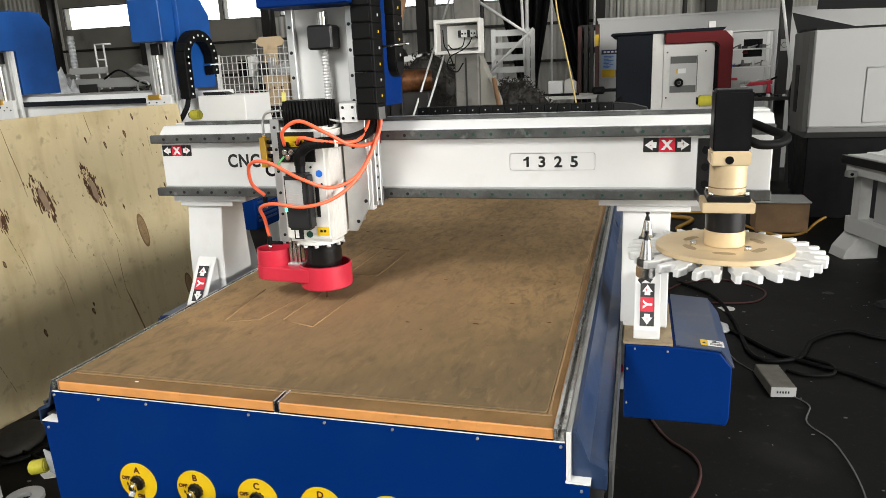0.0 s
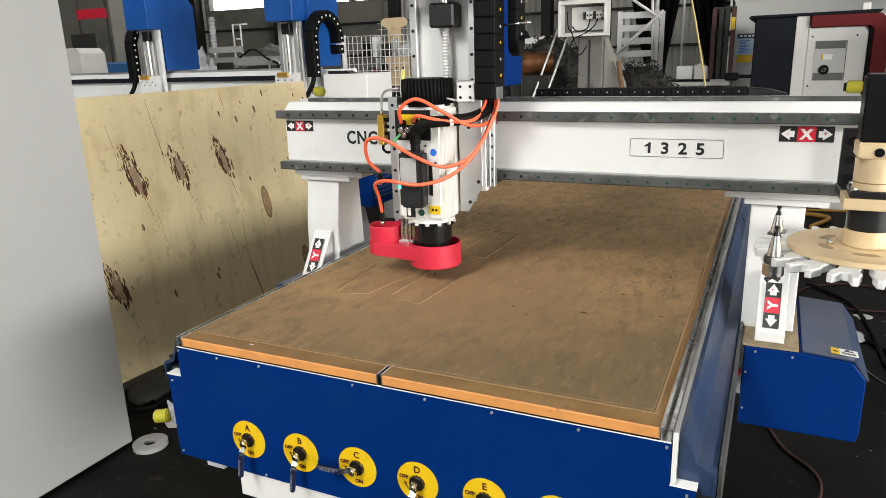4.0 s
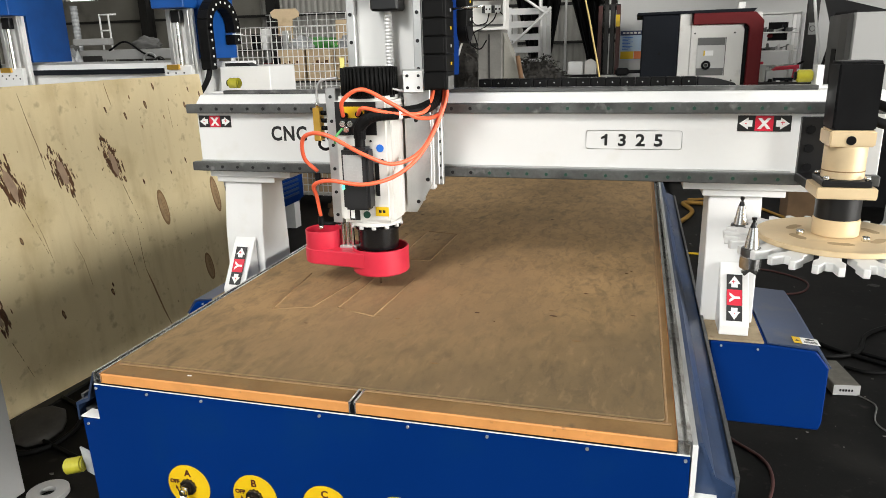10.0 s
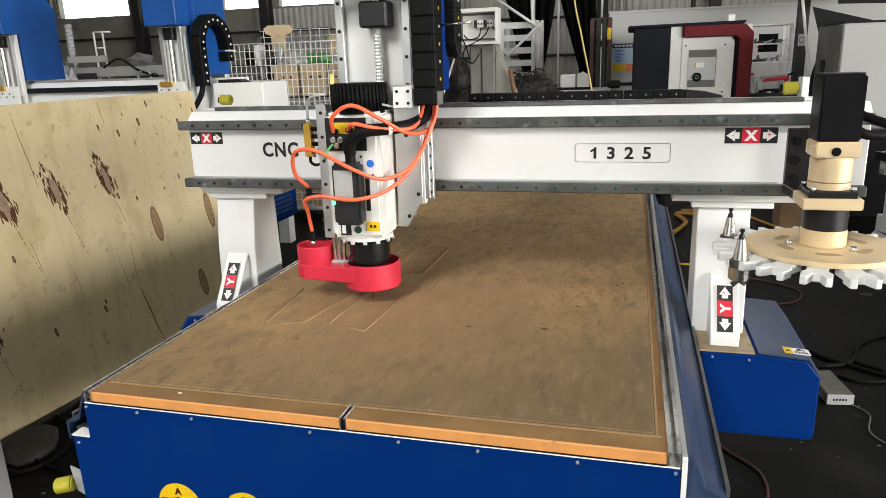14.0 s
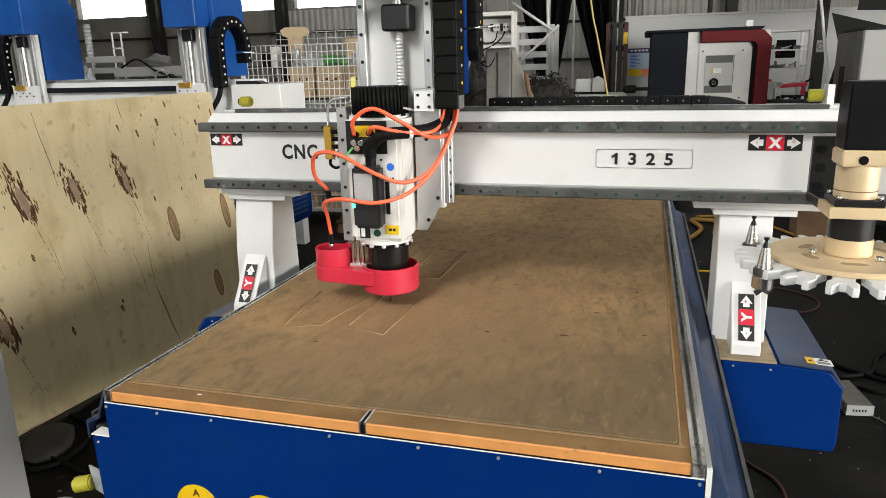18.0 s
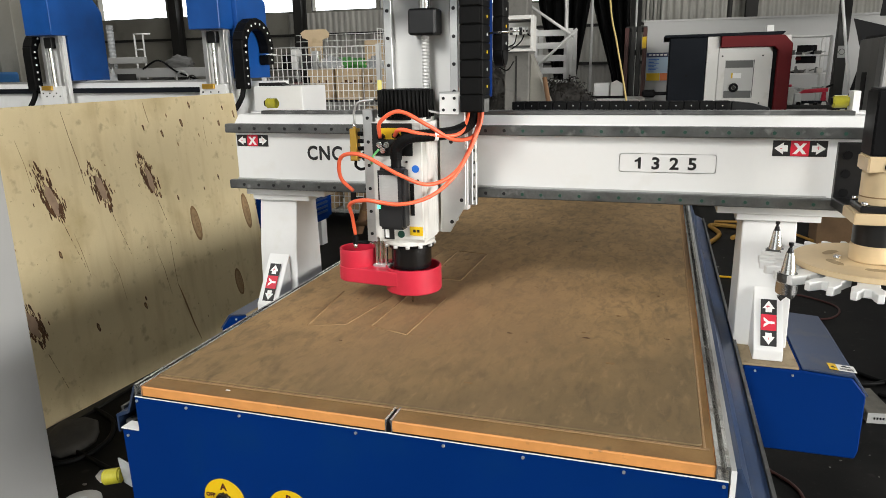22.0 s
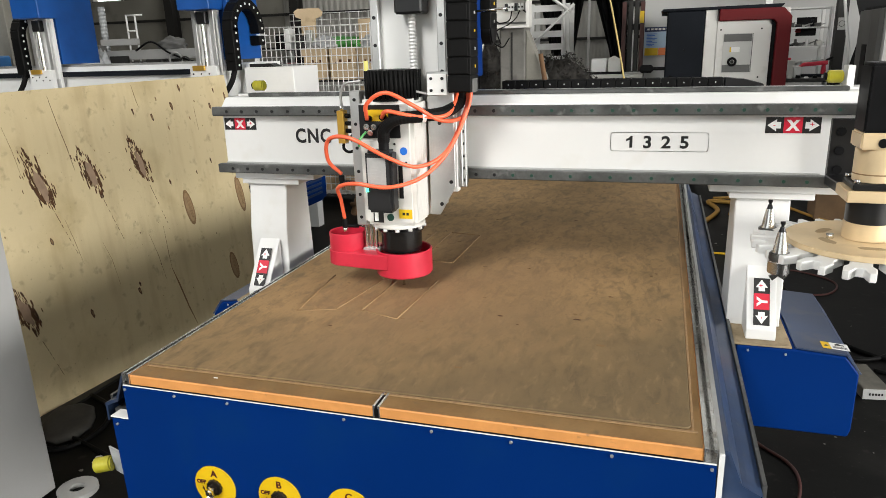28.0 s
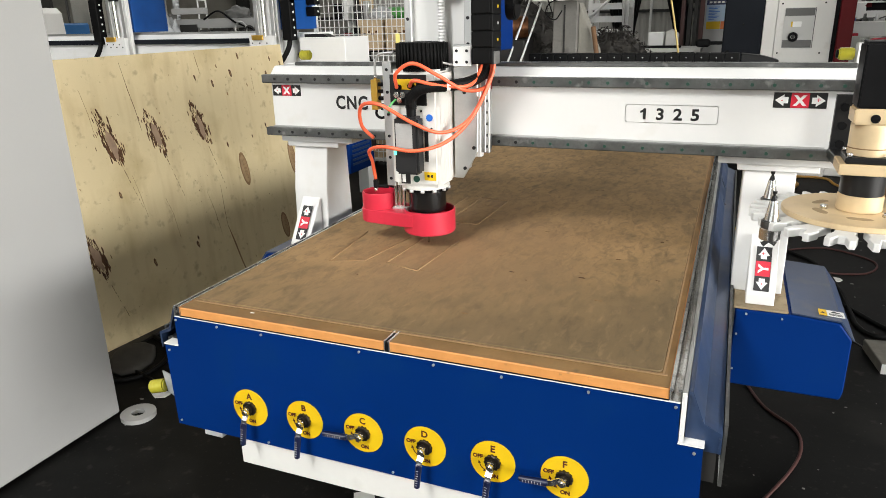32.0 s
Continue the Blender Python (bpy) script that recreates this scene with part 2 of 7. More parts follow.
def fibreboard_material():
    """Worn fibreboard: wide tan and olive patches, cloudy brushed dust, short dark scratches and a fine tooth."""
    m = mat("dusty_brown_fibreboard", (0.358, 0.224, 0.096), 0.8, var=0.1, scale=1.1, fine=150, bump=0.3)
    t = m.node_tree
    n, l, b = t.nodes, t.links, t.nodes["Principled BSDF"]
    out = b.inputs["Base Color"].links[0].from_socket
    tc = n.new("ShaderNodeTexCoord")

    def layer(out, size, stretch, turn, detail, lo, hi, amount, colour, warp=0.0):
        mp = n.new("ShaderNodeMapping")
        mp.inputs["Rotation"].default_value = (0, 0, radians(turn))
        mp.inputs["Scale"].default_value = (size, size * stretch, size)
        l.new(tc.outputs["Object"], mp.inputs[0])
        k = n.new("ShaderNodeTexNoise")
        k.inputs["Scale"].default_value, k.inputs["Detail"].default_value, k.inputs["Distortion"].default_value = 1.0, detail, warp
        k.inputs["Roughness"].default_value = 0.62
        l.new(mp.outputs[0], k.inputs["Vector"])
        r = n.new("ShaderNodeMapRange")
        for i, v in enumerate((lo, hi, 0.0, amount)):
            r.inputs[i + 1].default_value = v
        l.new(k.outputs["Fac"], r.inputs[0])
        x = n.new("ShaderNodeMix")
        x.data_type = "RGBA"
        l.new(r.outputs[0], x.inputs[0])
        l.new(out, x.inputs[6])
        x.inputs[7].default_value = (*colour, 1)
        return x.outputs[2]

    out = layer(out, 1.5, 1.0, 20, 4, 0.36, 0.7, 0.6, (0.225, 0.14, 0.058), 0.4)
    out = layer(out, 7.0, 0.55, 25, 8, 0.45, 0.8, 0.6, (0.15, 0.098, 0.038), 0.8)
    out = layer(out, 11.0, 0.6, -35, 8, 0.5, 0.8, 0.4, (0.35, 0.215, 0.09), 0.8)
    out = layer(out, 34.0, 0.4, 15, 8, 0.5, 0.78, 0.85, (0.1, 0.065, 0.03), 0.6)
    out = layer(out, 17.0, 0.5, 8, 8, 0.48, 0.72, 0.55, (0.13, 0.088, 0.04), 0.5)
    out = layer(out, 90.0, 0.7, 50, 6, 0.6, 0.75, 0.7, (0.1, 0.07, 0.04))
    # the front is greyer and darker than the middle, most of all in its right corner
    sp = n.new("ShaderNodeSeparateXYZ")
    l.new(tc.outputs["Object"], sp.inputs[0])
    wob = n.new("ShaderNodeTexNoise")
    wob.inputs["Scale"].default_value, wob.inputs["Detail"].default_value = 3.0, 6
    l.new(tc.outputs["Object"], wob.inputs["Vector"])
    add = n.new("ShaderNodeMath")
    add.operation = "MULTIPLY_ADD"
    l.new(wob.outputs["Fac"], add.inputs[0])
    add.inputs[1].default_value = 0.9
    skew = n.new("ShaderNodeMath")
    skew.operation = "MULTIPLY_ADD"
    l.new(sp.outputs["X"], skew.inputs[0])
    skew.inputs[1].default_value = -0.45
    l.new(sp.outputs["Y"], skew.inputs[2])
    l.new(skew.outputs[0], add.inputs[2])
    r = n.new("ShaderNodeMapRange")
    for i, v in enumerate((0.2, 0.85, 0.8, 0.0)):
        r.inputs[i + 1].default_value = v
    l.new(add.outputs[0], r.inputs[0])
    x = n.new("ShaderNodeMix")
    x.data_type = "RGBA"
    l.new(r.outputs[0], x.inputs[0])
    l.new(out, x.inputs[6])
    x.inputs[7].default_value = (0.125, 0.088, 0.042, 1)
    out = layer(x.outputs[2], 24.0, 0.35, 30, 9, 0.52, 0.68, 0.45, (0.085, 0.06, 0.03), 0.6)
    out = layer(out, 40.0, 0.3, -40, 9, 0.56, 0.7, 0.4, (0.33, 0.21, 0.1), 0.4)
    # a paler, redder patch with a wavering edge over the middle of the table
    far = n.new("ShaderNodeVectorMath")
    far.operation = "DISTANCE"
    flat = n.new("ShaderNodeMapping")
    flat.inputs["Scale"].default_value = (1.0, 0.75, 0.0)
    l.new(tc.outputs["Object"], flat.inputs[0])
    l.new(flat.outputs[0], far.inputs[0])
    far.inputs[1].default_value = MIDDLE_PATCH
    near = n.new("ShaderNodeMath")
    near.operation = "MULTIPLY_ADD"
    l.new(wob.outputs["Fac"], near.inputs[0])
    near.inputs[1].default_value = 0.7
    l.new(far.outputs["Value"], near.inputs[2])
    r = n.new("ShaderNodeMapRange")
    for i, v in enumerate((0.4, 1.0, 0.45, 0.0)):
        r.inputs[i + 1].default_value = v
    l.new(near.outputs[0], r.inputs[0])
    x = n.new("ShaderNodeMix")
    x.data_type = "RGBA"
    l.new(r.outputs[0], x.inputs[0])
    l.new(out, x.inputs[6])
    x.inputs[7].default_value = (0.37, 0.226, 0.114, 1)
    l.new(x.outputs[2], b.inputs["Base Color"])
    return m


MIDDLE_PATCH = (0.6, 0.62, 0.0)
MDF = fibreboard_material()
PLY = plywood_material()
KNOT = mat("dark_bark_knot", (0.1, 0.044, 0.016), 0.85, var=0.4, scale=40)
HEART = mat("pinkish_knot_wood", (0.36, 0.245, 0.165), 0.75, var=0.2, scale=30)
KNOT_FACE = mat("brown_knot_wood", (0.36, 0.235, 0.12), 0.7, var=0.2, scale=25)
STREAK = mat("brown_resin_stain", (0.24, 0.14, 0.06), 0.7, var=0.2, scale=20)

# ---- building blocks ----
def thing(name, at, label, category, group="", kind=""):
    ob = new(name)
    ob.location = at
    ob.empty_display_size = 0.05
    return tagged(ob, label, category, group, kind)


def mesh_of(name, bm, material):
    me = bpy.data.meshes.new(name)
    bm.normal_update()
    bm.to_mesh(me)
    bm.free()
    me.materials.append(material)
    return me


def put(name, me, parent=None, label="", m=None):
    ob = new(name, me)
    if parent is not None:
        ob.parent = parent
        ob.matrix_parent_inverse = Matrix.Translation(-parent.location) if parent.type == "EMPTY" else Matrix()
    if m is not None:
        ob.matrix_basis = m
    return tagged(ob, label)


def part(name, bm, material, parent=None, label=""):
    return put(name, mesh_of(name, bm, material), parent, label)


def bx(x0, x1, y0, y1, z0, z1, bevel=0.0, bm=None, seg=1):
    """A box, with its edges eased."""
    own = bmesh.new()
    bmesh.ops.create_cube(own, size=1)
    for v in own.verts:
        v.co = Vector(((x0 + x1) / 2 + v.co.x * (x1 - x0), (y0 + y1) / 2 + v.co.y * (y1 - y0), (z0 + z1) / 2 + v.co.z * (z1 - z0)))
    if bevel:
        bmesh.ops.bevel(own, geom=own.edges[:], offset=bevel, segments=seg, affect="EDGES")
    return joined(bm, own)


def joined(bm, own):
    if bm is None:
        return own
    me = bpy.data.meshes.new("tmp")
    own.to_mesh(me)
    own.free()
    bm.from_mesh(me)
    bpy.data.meshes.remove(me)
    return bm


def rod(p0, p1, r0, r1=None, n=16, bm=None, bevel=0.0):
    """A round bar or cone from p0 to p1."""
    p0, p1 = Vector(p0), Vector(p1)
    r1 = r0 if r1 is None else r1
    own = bmesh.new()
    bmesh.ops.create_cone(own, cap_ends=True, segments=n, radius1=r0, radius2=r1, depth=(p1 - p0).length)
    if bevel:
        rim = [e for e in own.edges if abs(e.verts[0].co.z - e.verts[1].co.z) < 1e-6]
        bmesh.ops.bevel(own, geom=rim, offset=bevel, segments=2, affect="EDGES")
    own.normal_update()
    for f in own.faces:
        f.smooth = len(f.verts) == 4
    for e in own.edges:
        e.smooth = e.calc_face_angle(0.0) < 0.6
    q = (p1 - p0).to_track_quat("Z", "Y").to_matrix().to_4x4()
    bmesh.ops.transform(own, matrix=Matrix.Translation((p0 + p1) / 2) @ q, verts=own.verts)
    return joined(bm, own)


def prism(pts, axis, a, b, bevel=0.0, bm=None):
    """A flat outline drawn in the two other axes and pushed from a to b along axis."""
    own = bmesh.new()
    order = {"x": lambda u, v, w: (w, u, v), "y": lambda u, v, w: (u, w, v), "z": lambda u, v, w: (u, v, w)}[axis]
    f = own.faces.new([own.verts.new(order(u, v, a)) for u, v in pts])
    more = bmesh.ops.extrude_face_region(own, geom=[f])["geom"]
    shift = Vector(order(0, 0, b - a))
    for v in more:
        if isinstance(v, bmesh.types.BMVert):
            v.co += shift
    bmesh.ops.recalc_face_normals(own, faces=own.faces)
    if bevel:
        bmesh.ops.bevel(own, geom=own.edges[:], offset=bevel, segments=1, affect="EDGES")
    return joined(bm, own)


def tube(pts, r, n=10, res=8, bm=None, ribs=0.0):
    """A hose through the points; ribs: depth of its corrugation."""
    p = [Vector(q) for q in pts]
    p = [2 * p[0] - p[1]] + p + [2 * p[-1] - p[-2]]
    line = []
    for i in range(1, len(p) - 2):
        for k in range(res):
            u = k / res
            a, b, c, d = p[i - 1 : i + 3]
            line.append(0.5 * (2 * b + (c - a) * u + (2 * a - 5 * b + 4 * c - d) * u * u + (3 * b - a - 3 * c + d) * u ** 3))
    line.append(p[-2])
    own = bmesh.new()
    side = None
    rings = []
    for i, q in enumerate(line):
        way = (line[min(i + 1, len(line) - 1)] - line[max(i - 1, 0)]).normalized()
        side = way.orthogonal() if side is None else side - way * side.dot(way)
        side.normalize()
        up = way.cross(side)
        rr = r - (ribs if i % 2 else 0)
        rings.append([own.verts.new(q + rr * (side * math.cos(2 * math.pi * k / n) + up * math.sin(2 * math.pi * k / n))) for k in range(n)])
    for a, b in zip(rings, rings[1:]):
        for k in range(n):
            f = own.faces.new((a[k], a[(k + 1) % n], b[(k + 1) % n], b[k]))
            f.smooth = not ribs
    own.faces.new(rings[0][::-1])
    own.faces.new(rings[-1])
    return joined(bm, own)


def words(text, size, m, material, parent, name="letter", thick=0.0008, bold=0.0, align="LEFT", space=1.0):
    """Raised letters, standing on their baseline at the pose m, each a part of its own."""
    cu = bpy.data.curves.new("letters", "FONT")
    cu.space_character = space
    cu.body, cu.size, cu.extrude, cu.offset, cu.align_x, cu.resolution_u = text, size, thick, bold, align, 3
    tmp = new("letters", cu)
    bpy.context.view_layer.update()
    me = bpy.data.meshes.new_from_object(tmp.evaluated_get(bpy.context.evaluated_depsgraph_get()))
    bpy.data.objects.remove(tmp)
    bpy.data.curves.remove(cu)
    me.transform(m)
    whole = bmesh.new()
    whole.from_mesh(me)
    bpy.data.meshes.remove(me)
    bmesh.ops.remove_doubles(whole, verts=whole.verts[:], dist=1e-6)
    left = set(whole.verts)
    while left:
        seen, todo = set(), [left.pop()]
        while todo:
            v = todo.pop()
            seen.add(v)
            todo += [w for e in v.link_edges for w in e.verts if w not in seen]
        left -= seen
        one = bmesh.new()
        place = {v: one.verts.new(v.co) for v in sorted(seen, key=lambda v: v.index)}
        for f in {f for v in seen for f in v.link_faces}:
            one.faces.new([place[v] for v in f.verts])
        part(name, one, material, parent)
    whole.free()


def rounded(w, h, r, n=5):
    """The outline of a rectangle with round corners."""
    pts = []
    for cx, cy, a in ((w - r, h - r, 0), (r, h - r, 90), (r, r, 180), (w - r, r, 270)):
        pts += [(cx + r * math.cos(radians(a + 90 * k / n)), cy + r * math.sin(radians(a + 90 * k / n))) for k in range(n + 1)]
    return pts


def blob(outline_r, n, rng, squash=1.0):
    return [(outline_r * rng.uniform(0.7, 1.2) * math.cos(2 * math.pi * k / n), squash * outline_r * rng.uniform(0.7, 1.2) * math.sin(2 * math.pi * k / n)) for k in range(n)]


# ---- hall ----
X0, X1, Y0, Y1, H = -19.0, 12.0, -9.0, 18.0, 7.0
tagged(part("floor", bx(X0 - 0.3, X1 + 0.3, Y0 - 0.3, Y1 + 0.3, -0.2, 0), FLOOR), "dark worn painted workshop floor with scuffs", "floor", kind="structure")
tagged(part("ceiling", bx(X0 - 0.3, X1 + 0.3, Y0 - 0.3, Y1 + 0.3, H, H + 0.2), ROOF), "pale sheet-metal hall roof", "ceiling", kind="structure")
tagged(part("wall_west", bx(X0 - 0.3, X0, Y0, Y1, 0, H), WALL_DARK), "grey-brown hall wall", "wall", kind="structure")


def wall_with_holes(name, axis, face, depth, u0, u1, holes, material, label):
    """A wall along x or y with openings (u0, u1, z0, z1) through it, built of butted blocks."""
    bm = bmesh.new()
    cuts = sorted({u0, u1, *[v for h in holes for v in h[:2]]})
    for a, b in zip(cuts, cuts[1:]):
        gaps = [h for h in holes if h[0] <= a and h[1] >= b]
        levels = [0.0] + [v for h in sorted(gaps, key=lambda h: h[2]) for v in h[2:]] + [H]
        for z0, z1 in zip(levels[::2], levels[1::2]):
            if axis == "x":
                bx(a, b, face, face + depth, z0, z1, bm=bm)
            else:
                bx(face, face + depth, a, b, z0, z1, bm=bm)
    return tagged(part(name, bm, material), label, "wall", kind="structure")


BAYS = [(p, q, 3.19, 3.87) for p, q in ((-16.4, -13.75), (-13.35, -10.72), (-10.6, -9.06), (-8.74, -6.7), (-6.6, -4.45), (-4.05, -1.8), (-1.7, 0.3), (0.65, 2.3))]
wall_with_holes("wall_north", "x", Y1, 0.3, X0 - 0.3, X1 + 0.3, BAYS, WALL_DARK, "grey-brown plastered wall with a strip of high windows")
wall_with_holes("wall_south", "x", Y0 - 0.3, 0.3, X0 - 0.3, X1 + 0.3, [(-5.6, 1.8, 0.0, 5.7)], WALL_DARK, "hall wall with a large open gateway")
wall_with_holes("wall_east", "y", X1, 0.3, Y0, Y1, [(-8.2, 2.4, 0.9, 3.7)], WALL_DARK, "hall wall with a long window opening")
for k, (a, b, z0, z1) in enumerate(BAYS):
    win = thing(f"window_{k + 1}", ((a + b) / 2, Y1, z0), "bright high window with a thin dark frame", "window", "high windows", "structure")
    for name, box in (("window_frame", (a, b, Y1 + 0.02, Y1 + 0.08, z0, z0 + 0.02)), ("window_frame", (a, b, Y1 + 0.02, Y1 + 0.08, z1 - 0.02, z1)),
                      ("window_jamb", (a, a + 0.02, Y1 + 0.02, Y1 + 0.08, z0 + 0.021, z1 - 0.021))):
        part(name, bx(*box), IRON, win)
tagged(part("backdrop", bx(X0, X1, Y1 + 0.5, Y1 + 0.55, 2.4, 4.9), SKY_GLOW), "bright overcast sky outside the windows", "sky", kind="structure")

# ribbed sheet above the east end of the north wall, and the steel columns
ribs = []
for k in range(64):
    x = 0.6 + k * 0.18
    ribs += [(x, 0), (x + 0.05, 0.035), (x + 0.1, 0.035), (x + 0.15, 0)]
outline = [(x, Y1 - 0.03 - d) for x, d in ribs] + [(ribs[-1][0], Y1 - 0.012), (ribs[0][0], Y1 - 0.012)]
tagged(part("trim", prism(outline, "z", 0.0, 6.9), WALL_SHEET), "grey ribbed sheet cladding on the hall wall", "cladding", kind="structure")
outline = [(x - 19.25, Y1 - 0.03 - d) for x, d in ribs[:48]] + [(ribs[47][0] - 19.25, Y1 - 0.012), (ribs[0][0] - 19.25, Y1 - 0.012)]
tagged(part("trim", prism(outline, "z", 0.0, 6.9), WALL_SHEET), "pale ribbed sheet cladding in the hall corner", "cladding", kind="structure")
outline = [(x - 10.1, Y1 - 0.03 - d) for x, d in ribs[:236]] + [(ribs[235][0] - 10.1, Y1 - 0.012), (ribs[0][0] - 10.1, Y1 - 0.012)]
tagged(part("trim", prism(outline, "z", 0.0, 3.15), WALL_SHEET), "grey ribbed sheet cladding below the high windows", "cladding", kind="structure")
for x in (-16.55, -13.1, -8.9, -4.25, 0.45, 3.1):
    col = thing("steel_column", (x, Y1 - 0.4, 0), "dark grey steel hall column against the wall", "column", "hall columns")
    part("web", bx(x - 0.04, x + 0.04, Y1 - 0.55, Y1 - 0.25, 0, H - 0.01), IRON, col)
    for dy in (-0.57, -0.25):
        part("flange", bx(x - 0.13, x + 0.13, Y1 + dy, Y1 + dy + 0.02, 0, H - 0.01), IRON, col)
for x, z in ((-18.5, 2.5), (-18.5, 1.55)):
    tagged(part("wall_rail", bx(x, 1.4, Y1 - 0.19, Y1 - 0.1, z, z + 0.07), IRON), "long dark rail across the hall wall", "rail", "wall rails", "structure")

# ---- the router: bed ----
router = thing("cnc_router", (0.68, 1.4, 0), "white and blue gantry router with dusty brown bed, red dust shoe", "CNC router")
ZT = 0.75
LEN = 2.8
part("bed_board", bx(0.021, 1.334, 0.0, LEN, 0.716, 0.747, 0.002), BOARD, router, "orange-stained bed board with worn edges")
part("bed_border", bx(0.023, 1.332, 0.004, LEN - 0.002, 0.7472, 0.7482), TAN, router, "worn tan border of the bed")
board_outline = [(0.024, 0.063)] + [(1.312 - 0.012 + 0.012 * math.sin(radians(a)), 0.063 + 0.012 - 0.012 * math.cos(radians(a))) for a in (0, 30, 60, 90)] + [(1.312, LEN), (0.024, LEN)]
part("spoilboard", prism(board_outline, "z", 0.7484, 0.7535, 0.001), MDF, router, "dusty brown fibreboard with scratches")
part("border_ridge", bx(0.03, 1.325, 0.0525, 0.0605, 0.7483, 0.7505, 0.0008), DUST, router, "pale dusty ridge along the bed edge")
part("border_ridge", bx(1.3135, 1.3185, 0.0615, LEN - 0.01, 0.7483, 0.7505, 0.0008), DUST, router, "pale dusty ridge along the bed edge")
part("border_joint", bx(0.03, 1.312, 0.0607, 0.0628, 0.7483, 0.7492), KNOT, router, "dark joint")
# pencil-thin routed lines with loose dust in them
for a, b in (((0.226, 0.995), (0.226, 1.381)), ((0.349, 1.055), (0.361, 1.408)), ((0.419, 1.03), (0.422, 1.415)), ((0.422, 1.415), (0.552, 1.39)), ((0.552, 1.39), (0.544, 1.014)),
             ((0.544, 1.014), (0.419, 1.03)), ((0.225, 0.468), (0.19, 0.8)), ((0.225, 0.468), (0.334, 0.505)), ((0.334, 0.505), (0.372, 0.79)),
             ((0.412, 0.514), (0.537, 0.473)), ((0.537, 0.473), (0.552, 0.815)), ((0.412, 0.514), (0.42, 0.8)), ((0.226, 0.995), (0.29, 0.96))):
    line = part("routed_line", rod((*a, 0.7522), (*b, 0.7522), 0.0034, n=8), DUST, router)
    part("groove", rod((*a, 0.7547), (*b, 0.7547), 0.0013, n=6), TAN, line)
rng = random.Random(4)
for k in range(46):
    x, y = rng.uniform(0.1, 1.25), rng.uniform(0.12, 2.7)
    c = [(x + u, y + v) for u, v in blob(rng.uniform(0.004, 0.013), 7, rng, rng.uniform(0.25, 0.6))]
    part("scuff", prism(c, "z", 0.7535, 0.7541), TAN if k % 3 else KNOT, router)
part("pale_chip", bx(0.236, 0.247, 0.035, 0.038, 0.7482, 0.7495), LABEL_WHITE, router)


def slot(x0, x1, y0, y1, label):
    """An extruded aluminium T-slot, its groove open at the top and at the end."""
    w = x1 - x0
    lip, floor_z, z0, z1 = w * 0.3, 0.722, 0.714, ZT + 0.001
    pts = [(x0, z0), (x1, z0), (x1, z1), (x1 - lip, z1), (x1 - lip, z1 - 0.006), (x1 - 0.0025, z1 - 0.006), (x1 - 0.0025, floor_z),
           (x0 + 0.0025, floor_z), (x0 + 0.0025, z1 - 0.006), (x0 + lip, z1 - 0.006), (x0 + lip, z1), (x0, z1)]
    return part("t_slot", prism(pts, "y", y0, y1), SLOT_ALU, router, label)


slot(0.0, 0.0205, -0.002, LEN, "aluminium T-slot along the bed edge")
slot(1.3345, 1.36, -0.002, LEN, "shiny aluminium T-slot along the bed edge")
slot(0.6605, 0.6765, -0.002, 0.0625, "short aluminium T-slot in the front border")
# black block set into the groove in place of its shade
part("slot_groove", bx(0.6635, 0.6735, -0.0015, 0.062, 0.7225, 0.7485), BLACK, router, "black fill for the shade in the groove")
# front panel with its two shoulders
part("front_panel", prism([(0.0, 0.719), (1.358, 0.719), (1.36, 0.622), (1.412, 0.618), (1.418, 0.365), (-0.044, 0.365), (-0.05, 0.622), (0.0, 0.627)], "y", -0.004, -0.001), BLUE, router, "blue sheet-metal front panel")
part("panel_lip", bx(0.0, 1.358, -0.0045, -0.0013, 0.7192, 0.7205), LABEL_WHITE, router, "bright bare top edge of the panel")
part("shoulder_lip", bx(-0.052, 0.0, -0.006, 0.03, 0.6275, 0.6305), LABEL_WHITE, router)
part("shoulder_lip", bx(1.36, 1.414, -0.006, 0.05, 0.6225, 0.6265), LABEL_WHITE, router)
part("board_gap", bx(0.021, 1.334, -0.0012, -0.0002, 0.7206, 0.7238), BLACK, router, "dark gap under the bed board")
part("kick_strip", bx(0.17, 1.40, 0.006, 0.07, 0.275, 0.364, 0.002), LATHE_WHITE, router, "white lower frame rail")
screw = mesh_of("screw", rod((0, -0.0075, 0), (0, -0.004, 0), 0.0034, n=10), ALU)
for x in (0.006, 0.149, 0.295, 0.591, 0.794, 0.965, 1.166, 1.350):
    put("screw", screw, router, m=Matrix.Translation((x, 0, 0.71)))
for x, z in ((-0.035, 0.61), (1.395, 0.607), (-0.03, 0.38), (0.28, 0.374), (0.67, 0.374), (1.06, 0.374), (1.405, 0.42)):
    put("screw", screw, router, m=Matrix.Translation((x, 0, z)))
# welded frame under the bed
for y in (0.06, 1.35, 2.68):
    part("cross_tube", bx(0.03, 1.33, y, y + 0.09, 0.60, 0.712), WHITE, router)
for x in (-0.03, 1.33):
    part("long_tube", bx(x, x + 0.07, 0.075, LEN - 0.02, 0.28, 0.60, 0.004), WHITE, router)
for x in (0.0, 1.29):
    for y in (0.62, 1.5, 2.6):
        part("leg", bx(x, x + 0.08, y, y + 0.08, 0.02, 0.28, 0.003), WHITE, router)
        part("levelling_foot", rod((x + 0.04, y + 0.04, 0), (x + 0.04, y + 0.04, 0.03), 0.035), BLACK_METAL, router)
part("back_panel", bx(0.03, 1.33, 0.08, 0.083, 0.3, 0.6), BLUE, router)
